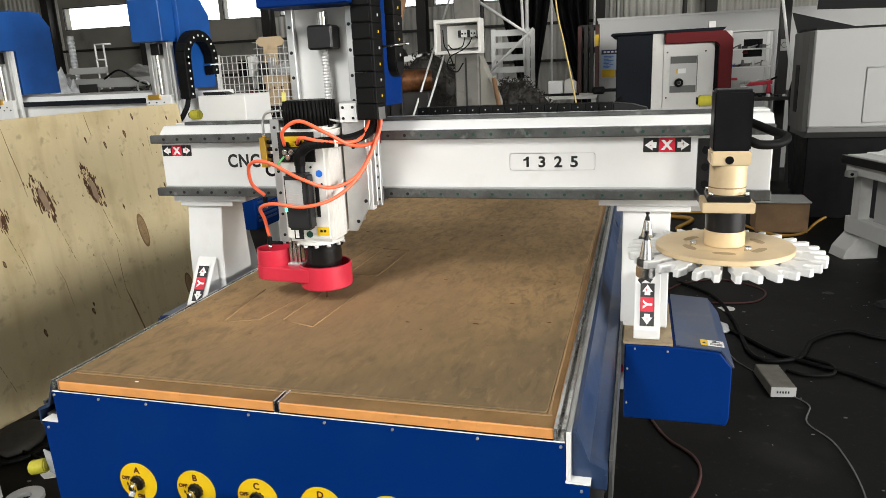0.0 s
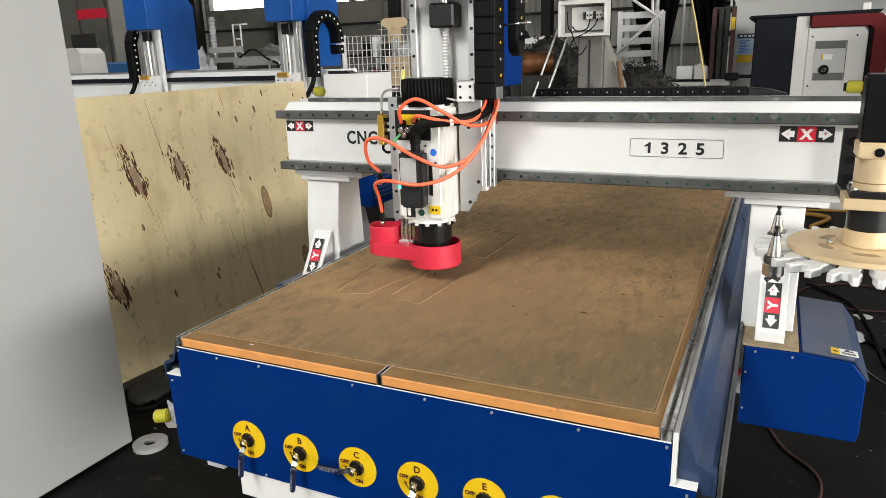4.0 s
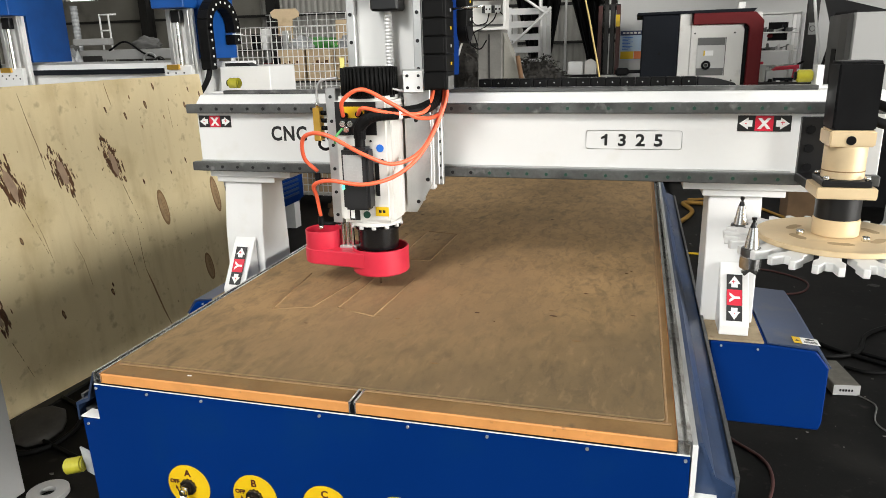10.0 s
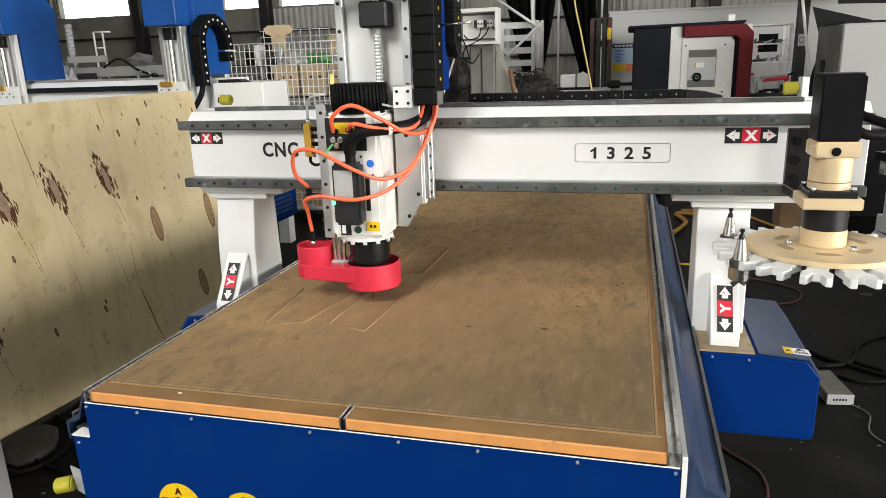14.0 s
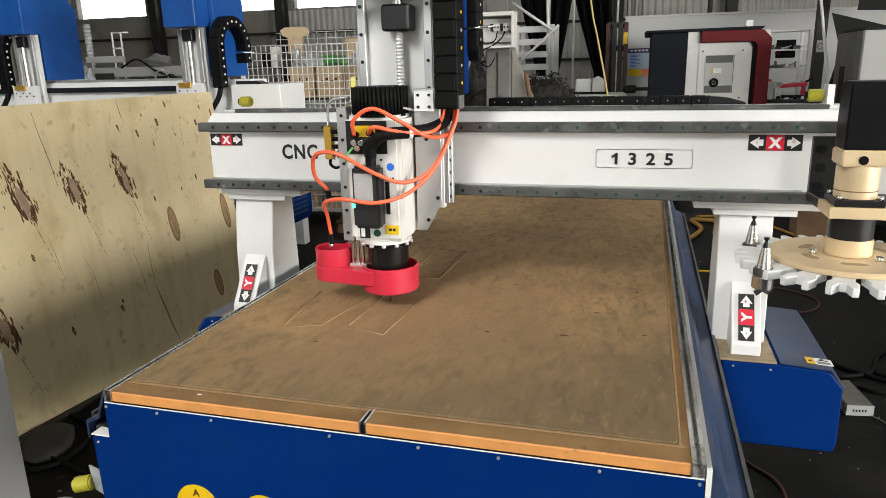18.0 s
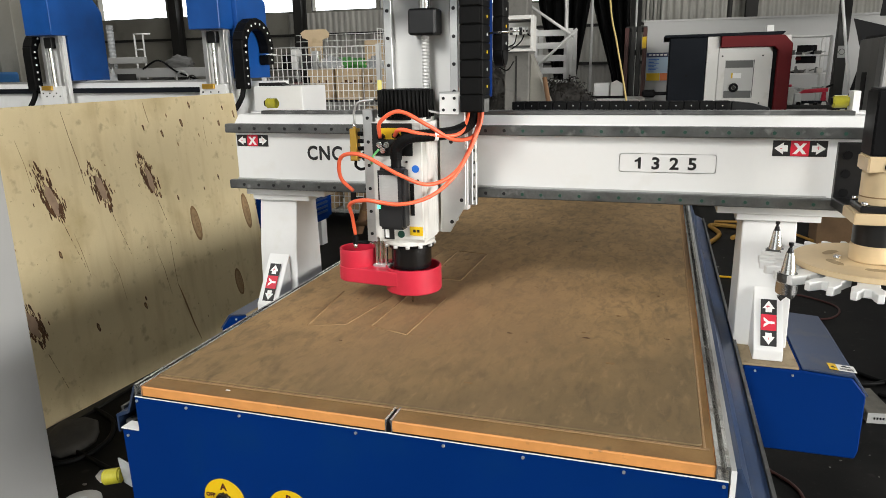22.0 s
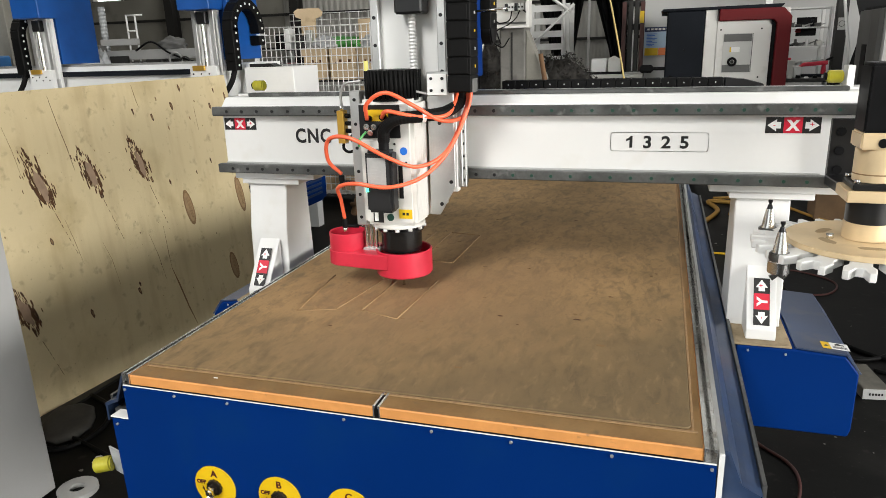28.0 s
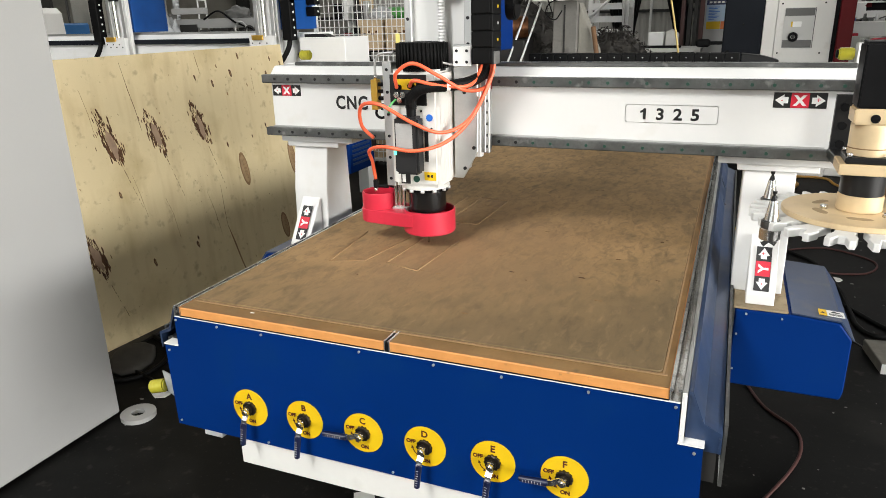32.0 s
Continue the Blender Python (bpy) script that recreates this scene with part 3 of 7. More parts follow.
# rails and their blue folded covers along both long sides
for side, name in ((1, "rail_cover"), (-1, "rail_cover")):
    def X(u):
        return 1.36 + u if side > 0 else -u
    fold = [(X(0.012), 0.738), (X(0.022), 0.738), (X(0.05), 0.665), (X(0.062), 0.66), (X(0.088), 0.648), (X(0.088), 0.60), (X(0.082), 0.60), (X(0.082), 0.642), (X(0.047), 0.657), (X(0.018), 0.73), (X(0.012), 0.73)]
    part(name, prism(fold, "y", 0.02, LEN + 0.03), DUSTY_BLUE, router, "dusty blue folded rail cover")
    part("side_flange", bx(*sorted((X(0.001), X(0.011))), -0.001 if side > 0 else 0.03, LEN, 0.628, 0.744, 0.001), ALU if side > 0 else DUSTY_BLUE, router, "narrow bed side flange")
    part("linear_rail", bx(*sorted((X(0.045), X(0.07))), 0.03, LEN, 0.60, 0.63), STEEL, router)
    part("rail_seat", bx(*sorted((X(0.0), X(0.08))), 0.03, LEN, 0.52, 0.60), IRON, router)
    part("rack_strip", bx(*sorted((X(0.09), X(0.098))), 0.05, LEN, 0.50, 0.655), STEEL, router)
part("flange_end", bx(1.3612, 1.3712, -0.004, -0.0012, 0.628, 0.743), WHITE, router, "white front end of the side flange")
part("rail_end_plate", prism([(1.3725, 0.60), (1.3725, 0.737), (1.382, 0.737), (1.408, 0.667), (1.42, 0.662), (1.442, 0.65), (1.442, 0.60)], "y", 0.0215, 0.0245), DUSTY_BLUE, router)
# limit bracket with a clear yellow roller beside the front panel
part("limit_bracket", prism([(-0.13, 0.50), (-0.05, 0.47), (-0.05, 0.40), (-0.12, 0.43)], "y", 0.045, 0.05), FOIL, router, "clear plastic bracket")
part("roller", rod((-0.17, 0.03, 0.445), (-0.125, 0.045, 0.452), 0.021, n=16, bevel=0.004), AMBER, router, "yellow translucent roller")

# six ball valves with their dial plates
LETTER_AT = pose(0, 0, 0, 90, 0, 0)


def valve(letter, x, shut):
    z = 0.4745
    v = part("valve_plate", rod((x, -0.0055, z), (x, -0.004, z), 0.057, n=48), YELLOW, router, f"round yellow dial plate lettered {letter}")
    ink = Matrix.Translation((x, -0.0058, z)) @ LETTER_AT
    words(letter, 0.0255, ink @ Matrix.Translation((0, 0.0275, 0)), DIAL_INK, v, align="CENTER", thick=0.0003, bold=0.0007)
    words("OFF", 0.0145, ink @ Matrix.Translation((-0.038, 0.0045, 0)), DIAL_INK, v, align="CENTER", thick=0.0003, bold=0.0007)
    words("ON", 0.0145, ink @ Matrix.Translation((0.003, -0.0455, 0)), DIAL_INK, v, align="CENTER", thick=0.0003, bold=0.0007)
    part("arrow", tube([(x - 0.034, -0.0058, z - 0.008), (x - 0.0295, -0.0058, z - 0.019), (x - 0.021, -0.0058, z - 0.0275)], 0.0013, n=6, res=4), DIAL_INK, v)
    for q in ([(x - 0.036, z - 0.002), (x - 0.0375, z - 0.012), (x - 0.03, z - 0.0095)], [(x - 0.0145, z - 0.0325), (x - 0.0245, z - 0.0305), (x - 0.0205, z - 0.0235)]):
        part("arrow_head", prism(q, "y", -0.0062, -0.0056), DIAL_INK, v)
    teeth = []
    for k in range(48):
        a, r = k * math.pi / 24, 0.0215 if k % 4 < 2 else 0.0195
        teeth.append((x + r * math.cos(a), z + r * math.sin(a)))
    part("gland", prism(teeth, "y", -0.0125, -0.0055, 0.0006), GLAND, v, "dark tarnished notched flange")
    part("gland_nut", rod((x, -0.02, z), (x, -0.0125, z), 0.0135, n=6, bevel=0.001), GLAND, v, "dark tarnished hexagonal nut")
    part("spindle_stem", rod((x, -0.037, z), (x, -0.02, z), 0.0062, n=12), CHROME, v)
    part("nut", rod((x, -0.0335, z), (x, -0.0275, z), 0.0098, n=6, bevel=0.0008), CHROME, v, "chrome nut")
    d = Vector((-1, 0, 0)) if shut else Vector((-0.09, 0, -1)).normalized()
    across = Vector((d.z, 0, -d.x))
    # lever neck: a flat plate on the stem, stepped outward to the grip
    bm = bmesh.new()
    rings = []
    for along, out, half in ((-0.009, -0.0225, 0.0085), (0.012, -0.0225, 0.0085), (0.023, -0.034, 0.0078), (0.036, -0.0365, 0.0072)):
        o = Vector((x, out, z)) + d * along
        rings.append([bm.verts.new(o + across * a + Vector((0, b, 0))) for a, b in ((half, 0), (half, -0.0028), (-half, -0.0028), (-half, 0))])
    for p, q in zip(rings, rings[1:]):
        for k in range(4):
            bm.faces.new((p[k], p[(k + 1) % 4], q[(k + 1) % 4], q[k]))
    bm.faces.new(rings[0]), bm.faces.new(rings[-1][::-1])
    bmesh.ops.recalc_face_normals(bm, faces=bm.faces)
    part("lever_neck", bm, CHROME, v, "bright steel lever neck")
    s, e = Vector((x, -0.038, z)) + d * 0.031, Vector((x, -0.043, z)) + d * 0.1
    part("grip", rod(s, e, 0.0088, 0.0075, n=14, bevel=0.003), DARK_GRIP, v, "dark blue plastic grip")
    wide = (0.0034, 0.0022, 0.0034, 0.0028, 0.0034, 0.0034, 0.0024)
    for k in range(7):
        q = s.lerp(e, 0.22 + 0.1 * k) + Vector((0, -0.0086, 0))
        part("embossed_bar", rod(q - across * wide[k], q + across * wide[k], 0.0008, n=5), LABEL_GREY, v)


DIAL_INK = mat("dark_maroon_ink", (0.06, 0.006, 0.008), 0.45, var=0.05)
GLAND = mat("tarnished_bronze", (0.05, 0.042, 0.034), 0.34, 0.8, var=0.4, scale=60)
DARK_GRIP = mat("navy_vinyl_grip", (0.004, 0.008, 0.034), 0.35)
for letter, x, shut in zip("ABCDEF", (0.23, 0.408, 0.588, 0.764, 0.944, 1.12), (False, False, True, False, False, True)):
    valve(letter, x, shut)

# ---- the router: gantry ----
G = 0.935


def gy(v):
    return G + v


beam = part("gantry_beam", prism([(gy(0), 1.076), (gy(0), 1.312), (gy(0.03), 1.339), (gy(0.2), 1.339), (gy(0.2), 1.076)], "x", -0.275, 1.885, 0.003), WHITE, router, "white enamelled cross beam")
for z0, label in ((1.279, "dark steel linear rail"), (1.078, "dark steel linear rail")):
    rail = part("linear_rail", bx(-0.297, 1.885, gy(-0.03), gy(-0.001), z0, z0 + 0.031, 0.003), STEEL, beam, label)
bolt = mesh_of("rail_bolt", rod((0, -0.0325, 0), (0, -0.029, 0), 0.0055, n=12), BLACK_METAL)
cap = mesh_of("rail_bolt", rod((0, -0.0325, 0), (0, -0.029, 0), 0.0052, n=12), GREEN)
for z in (1.2945, 1.0935):
    for k in range(35):
        put("rail_bolt", cap if k > 16 else bolt, beam, m=Matrix.Translation((-0.235 + 0.06 * k, G, z)))
part("rail_shadow_strip", bx(-0.274, 1.66, gy(-0.006), gy(-0.001), 1.109, 1.114), ALU, beam)
part("top_rail", bx(-0.19, 1.72, gy(0.045), gy(0.08), 1.3395, 1.352, 0.002), STEEL, beam, "dark steel top rail")
part("top_cover", bx(-0.262, 1.885, gy(0.09), gy(0.2), 1.3395, 1.346, 0.002), WHITE, beam)

FRONT = pose(0, G - 0.0012, 0) @ pose(0, 0, 0, 90)
advance = {"C": 0.722, "N": 0.722, "R": 0.722, "o": 0.556, "u": 0.556, "t": 0.278, "e": 0.556, "r": 0.333, " ": 0.278}
pen = 0.008
for letter in "CNC Router":
    if letter != " ":
        squeeze = 0.86 if letter in "CNR" else 0.94
        words(letter, 0.0675, pose(pen + advance[letter] * 0.0328, 0, 1.186) @ FRONT @ Matrix.Diagonal((squeeze, 1, 1, 1)), LABEL_BLACK, beam, bold=0.0019, thick=0.0004, align="CENTER")
    pen += advance[letter] * 0.0656
for digit, x in (("3", 1.188), ("2", 1.241), ("5", 1.293)):
    words(digit, 0.0495, pose(x, 0, 1.181) @ FRONT @ Matrix.Diagonal((1.12, 1, 1, 1)), LABEL_BLACK, beam, bold=0.0014, thick=0.0004, align="CENTER")
part("letter", prism([(1.136, 1.181), (1.1445, 1.181), (1.1445, 1.2155), (1.138, 1.2155), (1.134, 1.2105), (1.126, 1.2065), (1.126, 1.2), (1.136, 1.2035)], "y", gy(-0.0017), gy(-0.0006)), LABEL_BLACK, beam)


def frame_line(x0, z0, w, h, r, t, y, material, parent):
    """A thin printed outline with round corners."""
    outer = rounded(w, h, r)
    inner = [(t + u * (w - 2 * t) / w, t + v * (h - 2 * t) / h) for u, v in outer]
    bm = bmesh.new()
    a = [bm.verts.new((x0 + u, y, z0 + v)) for u, v in outer]
    b = [bm.verts.new((x0 + u, y, z0 + v)) for u, v in inner]
    for k in range(len(a)):
        bm.faces.new((a[k], a[(k + 1) % len(a)], b[(k + 1) % len(a)], b[k]))
    bmesh.ops.solidify(bm, geom=bm.faces[:], thickness=0.0004)
    return part("plate_outline", bm, material, parent)


frame_line(1.08, 1.170, 0.28, 0.057, 0.008, 0.0013, gy(-0.0012), LABEL_GREY, beam)


def axis_sticker(m, letter, w, h, parent):
    """A black strip with a white arrow at each end and a lettered red square between them."""
    base = prism([(0, 0), (w, 0), (w, h), (0, h)], "z", 0, 0.0006)
    bmesh.ops.transform(base, matrix=m, verts=base.verts)
    st = part("axis_sticker", base, LABEL_BLACK, parent, f"black strip sticker with arrows and a red {letter} square")
    for sign, mark in ((-1, "-"), (1, "+")):
        cx = w / 2
        def q(u, v):
            return (cx + sign * u, h / 2 + v)
        arrow = prism([q(0.22 * w, -0.2 * h), q(0.3 * w, -0.2 * h), q(0.3 * w, -0.38 * h), q(0.47 * w, 0), q(0.3 * w, 0.38 * h), q(0.3 * w, 0.2 * h), q(0.22 * w, 0.2 * h)], "z", 0.0007, 0.0011)
        bmesh.ops.transform(arrow, matrix=m, verts=arrow.verts)
        part("arrow", arrow, LABEL_WHITE, st)
        words(mark, h * 0.5, m @ pose(cx + sign * 0.34 * w, h / 2 - 0.12 * h, 0.0013), LABEL_RED, st, thick=0.0002, align="CENTER")
    sq = prism([(w / 2 - 0.17 * w, 0.02 * h), (w / 2 + 0.17 * w, 0.02 * h), (w / 2 + 0.17 * w, 0.98 * h), (w / 2 - 0.17 * w, 0.98 * h)], "z", 0.0007, 0.0011)
    bmesh.ops.transform(sq, matrix=m, verts=sq.verts)
    part("red_square", sq, LABEL_RED, st)
    return st


for x0, z0, w, h in ((-0.268, 1.2285, 0.127, 0.041), (1.508, 1.2265, 0.142, 0.045)):
    m = pose(x0, gy(-0.001), z0) @ pose(0, 0, 0, 90)
    st = axis_sticker(m, "X", w, h, beam)
    words("X", h * 0.86, m @ pose(w / 2, 0.2 * h, 0.0014), LABEL_WHITE, st, thick=0.0002, align="CENTER", bold=0.0022)

# legs, feet and the two drive housings
for side in (1, -1):
    def X(u):
        return u if side > 0 else 1.36 - u
    def xr(a, b):
        return sorted((X(a), X(b)))
    def L(u):
        return u if side > 0 else u - 1.662
    def lr(p, q):
        return sorted((L(p), L(q)))
    lg = part("gantry_leg", prism([(gy(0.03), 1.03), (gy(0.18), 1.03), (gy(0.20), 0.64), (gy(-0.005), 0.64), (gy(0.005), 0.86)], "x", *lr(1.45, 1.60), 0.003), WHITE, router, "white welded gantry leg")
    part("top_plate", bx(*lr(1.372 if side > 0 else 1.41, 1.727), gy(0.005), gy(0.2), 1.052, 1.0755, 0.002), WHITE, lg)
    part("under_plate", bx(*lr(1.43, 1.66), gy(0.015), gy(0.19), 1.031, 1.0515, 0.002), WHITE, lg)
    part("gusset", prism([(gy(-0.118), 0.641), (gy(-0.118), 0.672), (gy(-0.006), 0.835), (gy(-0.006), 0.641)], "x", *lr(1.494, 1.575), 0.002), WHITE, lg, "white sloping front gusset")
    part("foot_plate", bx(*lr(1.462, 1.615), gy(-0.15), gy(0.26), 0.634, 0.6405, 0.001), SAWDUST, lg, "foot plate covered in sawdust")
    slope = math.degrees(math.atan2(0.112, 0.173))
    m = pose(L(1.5345) , gy(-0.1115), 0.6835) @ pose(0, 0, 0, 90 - slope) @ pose(0, 0, 0, 0, 0, 90) @ Matrix.Translation((0, -0.022, 0.0012))
    st = axis_sticker(m, "Y", 0.142, 0.044, lg)
    words("Y", 0.038, m @ pose(0.071, 0.008, 0.0014), LABEL_WHITE, st, thick=0.0002, align="CENTER", bold=0.0018)
    far = 0.0 if side > 0 else 0.125
    hood = part("drive_housing", prism([(X(1.468), 0.375), (X(1.785 - far), 0.375), (X(1.792 - far), 0.40), (X(1.792 - far), 0.575), (X(1.755 - far), 0.622), (X(1.622 - far / 2), 0.632), (X(1.468), 0.632)], "y", gy(-0.15), gy(0.36), 0.004), BLUE, router, "blue sheet-metal drive housing")
    part("hood_top", prism([(X(1.795 - far), 0.572), (X(1.757 - far), 0.6245), (X(1.625 - far / 2), 0.6345), (X(1.625 - far / 2), 0.6385), (X(1.759 - far), 0.629), (X(1.7995 - far), 0.574)], "y", gy(-0.145), gy(0.365)), DUSTY_LID, hood, "dusty blue sloping lid")
    part("carriage_block", bx(*xr(1.43, 1.468), gy(-0.12), gy(0.3), 0.46, 0.632), WHITE, hood)
    part("red_bumper", rod((X(1.452), gy(-0.14), 0.54), (X(1.452), gy(-0.12), 0.54), 0.014), RED, hood, "red rubber bumper")
    for x, z in ((1.5, 0.62), (1.6, 0.617), (1.478, 0.55), (1.478, 0.43)):
        put("screw", screw, hood, m=Matrix.Translation((X(x), gy(-0.146), z)))
    if side > 0:
        tilt = math.degrees(math.atan2(0.010, 0.134))
        lab = Matrix.Translation((1.70, gy(-0.12), 0.6345)) @ pose(0, 0, 0, 0, tilt, 0)
        for name, x0, x1, material in (("warning_label", 0, 0.022, YELLOW), ("warning_label", 0.0225, 0.07, LABEL_WHITE)):
            bm = bx(x0, x1, 0, 0.045, 0, 0.0012)
            bmesh.ops.transform(bm, matrix=lab, verts=bm.verts)
            wl = part(name, bm, material, hood, "yellow and white hand-hazard warning label")
        for k in range(5):
            bm = bx(0.028, 0.064, 0.006 + 0.003 * k, 0.0072 + 0.003 * k, 0.0013, 0.0016)
            bmesh.ops.transform(bm, matrix=lab, verts=bm.verts)
            part("print_line", bm, LABEL_BLACK, wl)
        bm = prism([(0.034, 0.026), (0.06, 0.028), (0.058, 0.034), (0.046, 0.033), (0.05, 0.04), (0.044, 0.041), (0.036, 0.034)], "z", 0.0013, 0.0017)
        bmesh.ops.transform(bm, matrix=lab, verts=bm.verts)
        part("pictogram", bm, LABEL_BLACK, wl)
        bm = prism([(0.004, 0.014), (0.018, 0.014), (0.011, 0.026)], "z", 0.0013, 0.0017)
        bmesh.ops.transform(bm, matrix=lab, verts=bm.verts)
        part("pictogram", bm, LABEL_BLACK, wl)

# beacon lamps behind the beam ends
for x in (-0.195, 1.692):
    if x > 0:
        part("beacon_bracket", bx(x + 0.03, x + 0.048, gy(0.1), gy(0.16), 1.3465, 1.405), LABEL_WHITE, beam)
    bl = part("roller", rod((x - 0.018, gy(0.13), 1.374), (x + 0.025, gy(0.13), 1.374), 0.0185, n=18, bevel=0.004), AMBER, beam, "yellow translucent cable roller")
    part("hub", rod((x - 0.024, gy(0.13), 1.374), (x - 0.018, gy(0.13), 1.374), 0.012), BLACK, bl)

# drag chain lying in a tray behind the top of the beam
for k in range(15):
    x = 0.70 + 0.047 * k
    lk = part("chain_link", bx(x, x + 0.0455, gy(0.206), gy(0.275), 1.334, 1.372, 0.002), RUBBER, beam, "black drag-chain link")
    part("rivet", rod((x + 0.022, gy(0.2035), 1.359), (x + 0.022, gy(0.206), 1.359), 0.0022, n=10), LABEL_GREY, lk)
part("chain_tray", bx(0.3, 1.60, gy(0.201), gy(0.29), 1.324, 1.3335), BLACK_METAL, beam, "black chain tray")
part("chain_end", prism([(1.406, 1.3345), (1.52, 1.3345), (1.52, 1.351), (1.47, 1.365), (1.406, 1.372)], "y", gy(0.21), gy(0.27), 0.003), BLACK_METAL, beam)

# ---- the router: carriage, spindle and dust shoe ----
SX, SY = 0.475, G - 0.24
car = part("z_carriage", bx(0.36, 0.625, gy(-0.105), gy(-0.0755), 1.05, 1.99, 0.002), WHITE, router, "tall white vertical slide")
for x in (0.368, 0.578):
    rail = part("slide_rail", bx(x, x + 0.026, gy(-0.128), gy(-0.1055), 1.05, 1.96, 0.002), ALU, car, "aluminium slide rail")
    for k in range(11):
        part("rail_bolt", rod((x + 0.013, gy(-0.1305), 1.1 + 0.08 * k), (x + 0.013, gy(-0.1275), 1.1 + 0.08 * k), 0.0055, n=10), BLACK_METAL, rail)
part("ball_screw", tube([(0.506, gy(-0.14), 1.3 + 0.01 * k) for k in range(35)], 0.0125, n=12, res=2, ribs=0.0025), SATIN, car, "bright ball screw")
part("screw_bearing", bx(0.463, 0.549, gy(-0.175), gy(-0.106), 1.585, 1.66, 0.006), BLACK_METAL, car, "black bearing block")
part("coupling", rod((0.506, gy(-0.14), 1.661), (0.506, gy(-0.14), 1.70), 0.018, n=14), CHROME, car)
part("head_cover", prism([(0.33, 1.715), (0.64, 1.715), (0.64, 2.0), (0.33, 2.0)], "y", gy(-0.24), gy(-0.1065), 0.004), BLUE, car, "blue sheet-metal head cover")
part("back_cover", prism([(gy(0.005), 1.385), (gy(0.34), 1.385), (gy(0.34), 2.0), (gy(-0.1), 2.0), (gy(-0.1), 1.72)], "x", 0.40, 0.60, 0.004), BLUE, car, "blue sheet-metal rear cover")
part("cross_plate", bx(0.35, 0.645, gy(-0.075), gy(-0.055), 1.06, 1.42, 0.002), ALU, car, "milled aluminium cross plate")
for x0 in (0.358, 0.61):
    part("bearing_block", bx(x0, x0 + 0.03, gy(-0.0545), gy(-0.032), 1.07, 1.12), STEEL, car)
    part("bearing_block", bx(x0, x0 + 0.03, gy(-0.0545), gy(-0.032), 1.27, 1.32), DARK_RED, car, "red-capped bearing block")
fp = part("face_plate", prism([(0.548, 0.985), (0.578, 0.985), (0.63, 1.075), (0.63, 1.42), (0.548, 1.42)], "y", gy(-0.15), gy(-0.142), 0.0015), ALU, car, "smudged aluminium face plate with a cut corner")
for x, z in ((0.585, 1.02), (0.617, 1.09), (0.585, 1.16), (0.617, 1.2), (0.585, 1.27), (0.617, 1.31)):
    part("socket_bolt", rod((x, gy(-0.1532), z), (x, gy(-0.15), z), 0.006, n=12), BLACK_METAL, fp)
gus = part("side_plate", prism([(gy(-0.1415), 1.02), (gy(-0.125), 1.02), (gy(-0.0755), 1.15), (gy(-0.0755), 1.40), (gy(-0.1415), 1.40)], "x", 0.588, 0.6, 0.001), ALU, car, "pointed aluminium side plate")
for y, z in ((-0.13, 1.08), (-0.1, 1.2), (-0.1, 1.36), (-0.13, 1.28)):
    part("socket_bolt", rod((0.6, gy(y), z), (0.6035, gy(y), z), 0.0065, n=12), BLACK_METAL, gus)
post = part("end_post", bx(0.618, 0.64, gy(-0.1), gy(-0.0755), 1.065, 1.42, 0.002), ALU, car, "aluminium end post")
for k in range(9):
    part("socket_bolt", rod((0.64, gy(-0.088), 1.085 + 0.038 * k), (0.643, gy(-0.088), 1.085 + 0.038 * k), 0.005, n=10), BLACK_METAL, post)
# hanging drag chain
part("chain_bracket", bx(0.562, 0.622, gy(-0.19), gy(-0.18), 1.355, 1.415, 0.001), LABEL_WHITE, car, "white bracket plate")
for x in (0.575, 0.609):
    for z in (1.368, 1.402):
        part("socket_bolt", rod((x, gy(-0.193), z), (x, gy(-0.19), z), 0.0045, n=10), BLACK_METAL, car)
part("chain_end", prism([(0.70, 1.362), (0.705, 1.362), (0.705, 1.40), (0.70, 1.40)], "y", gy(-0.2), gy(-0.15), 0.001), SHELL_GREY, car)
for k in range(13):
    z = 1.362 + 0.049 * k
    lk = part("chain_link", bx(0.63, 0.70, gy(-0.205), gy(-0.12), z, z + 0.0488, 0.0025), RUBBER, car, "black plastic drag-chain link")
    part("link_lid", bx(0.636, 0.692, gy(-0.208), gy(-0.2045), z + 0.004, z + 0.045, 0.001), RUBBER, lk)
    part("rivet", rod((0.70, gy(-0.16), z + 0.023), (0.7025, gy(-0.16), z + 0.023), 0.0045, n=10), YELLOW if k % 2 else LABEL_GREY, lk)

# the chain's returning loop behind it
for k in range(10):
    z = 1.535 + 0.049 * k
    lk = part("chain_link", bx(0.703, 0.735, gy(-0.10), gy(-0.02), z, z + 0.0488, 0.0025), RUBBER, car, "black plastic drag-chain link")
    part("rivet", rod((0.735, gy(-0.06), z + 0.023), (0.7368, gy(-0.06), z + 0.023), 0.0045, n=10), YELLOW if k % 2 else LABEL_GREY, lk)
part("chain_bend", rod((0.703, gy(-0.06), 1.53), (0.735, gy(-0.06), 1.53), 0.04, n=20, bevel=0.004), BLACK, car)
part("chain_rail", rod((0.70, gy(-0.13), 1.585), (0.79, gy(-0.13), 1.59), 0.0035, n=8), BRIGHT, car)

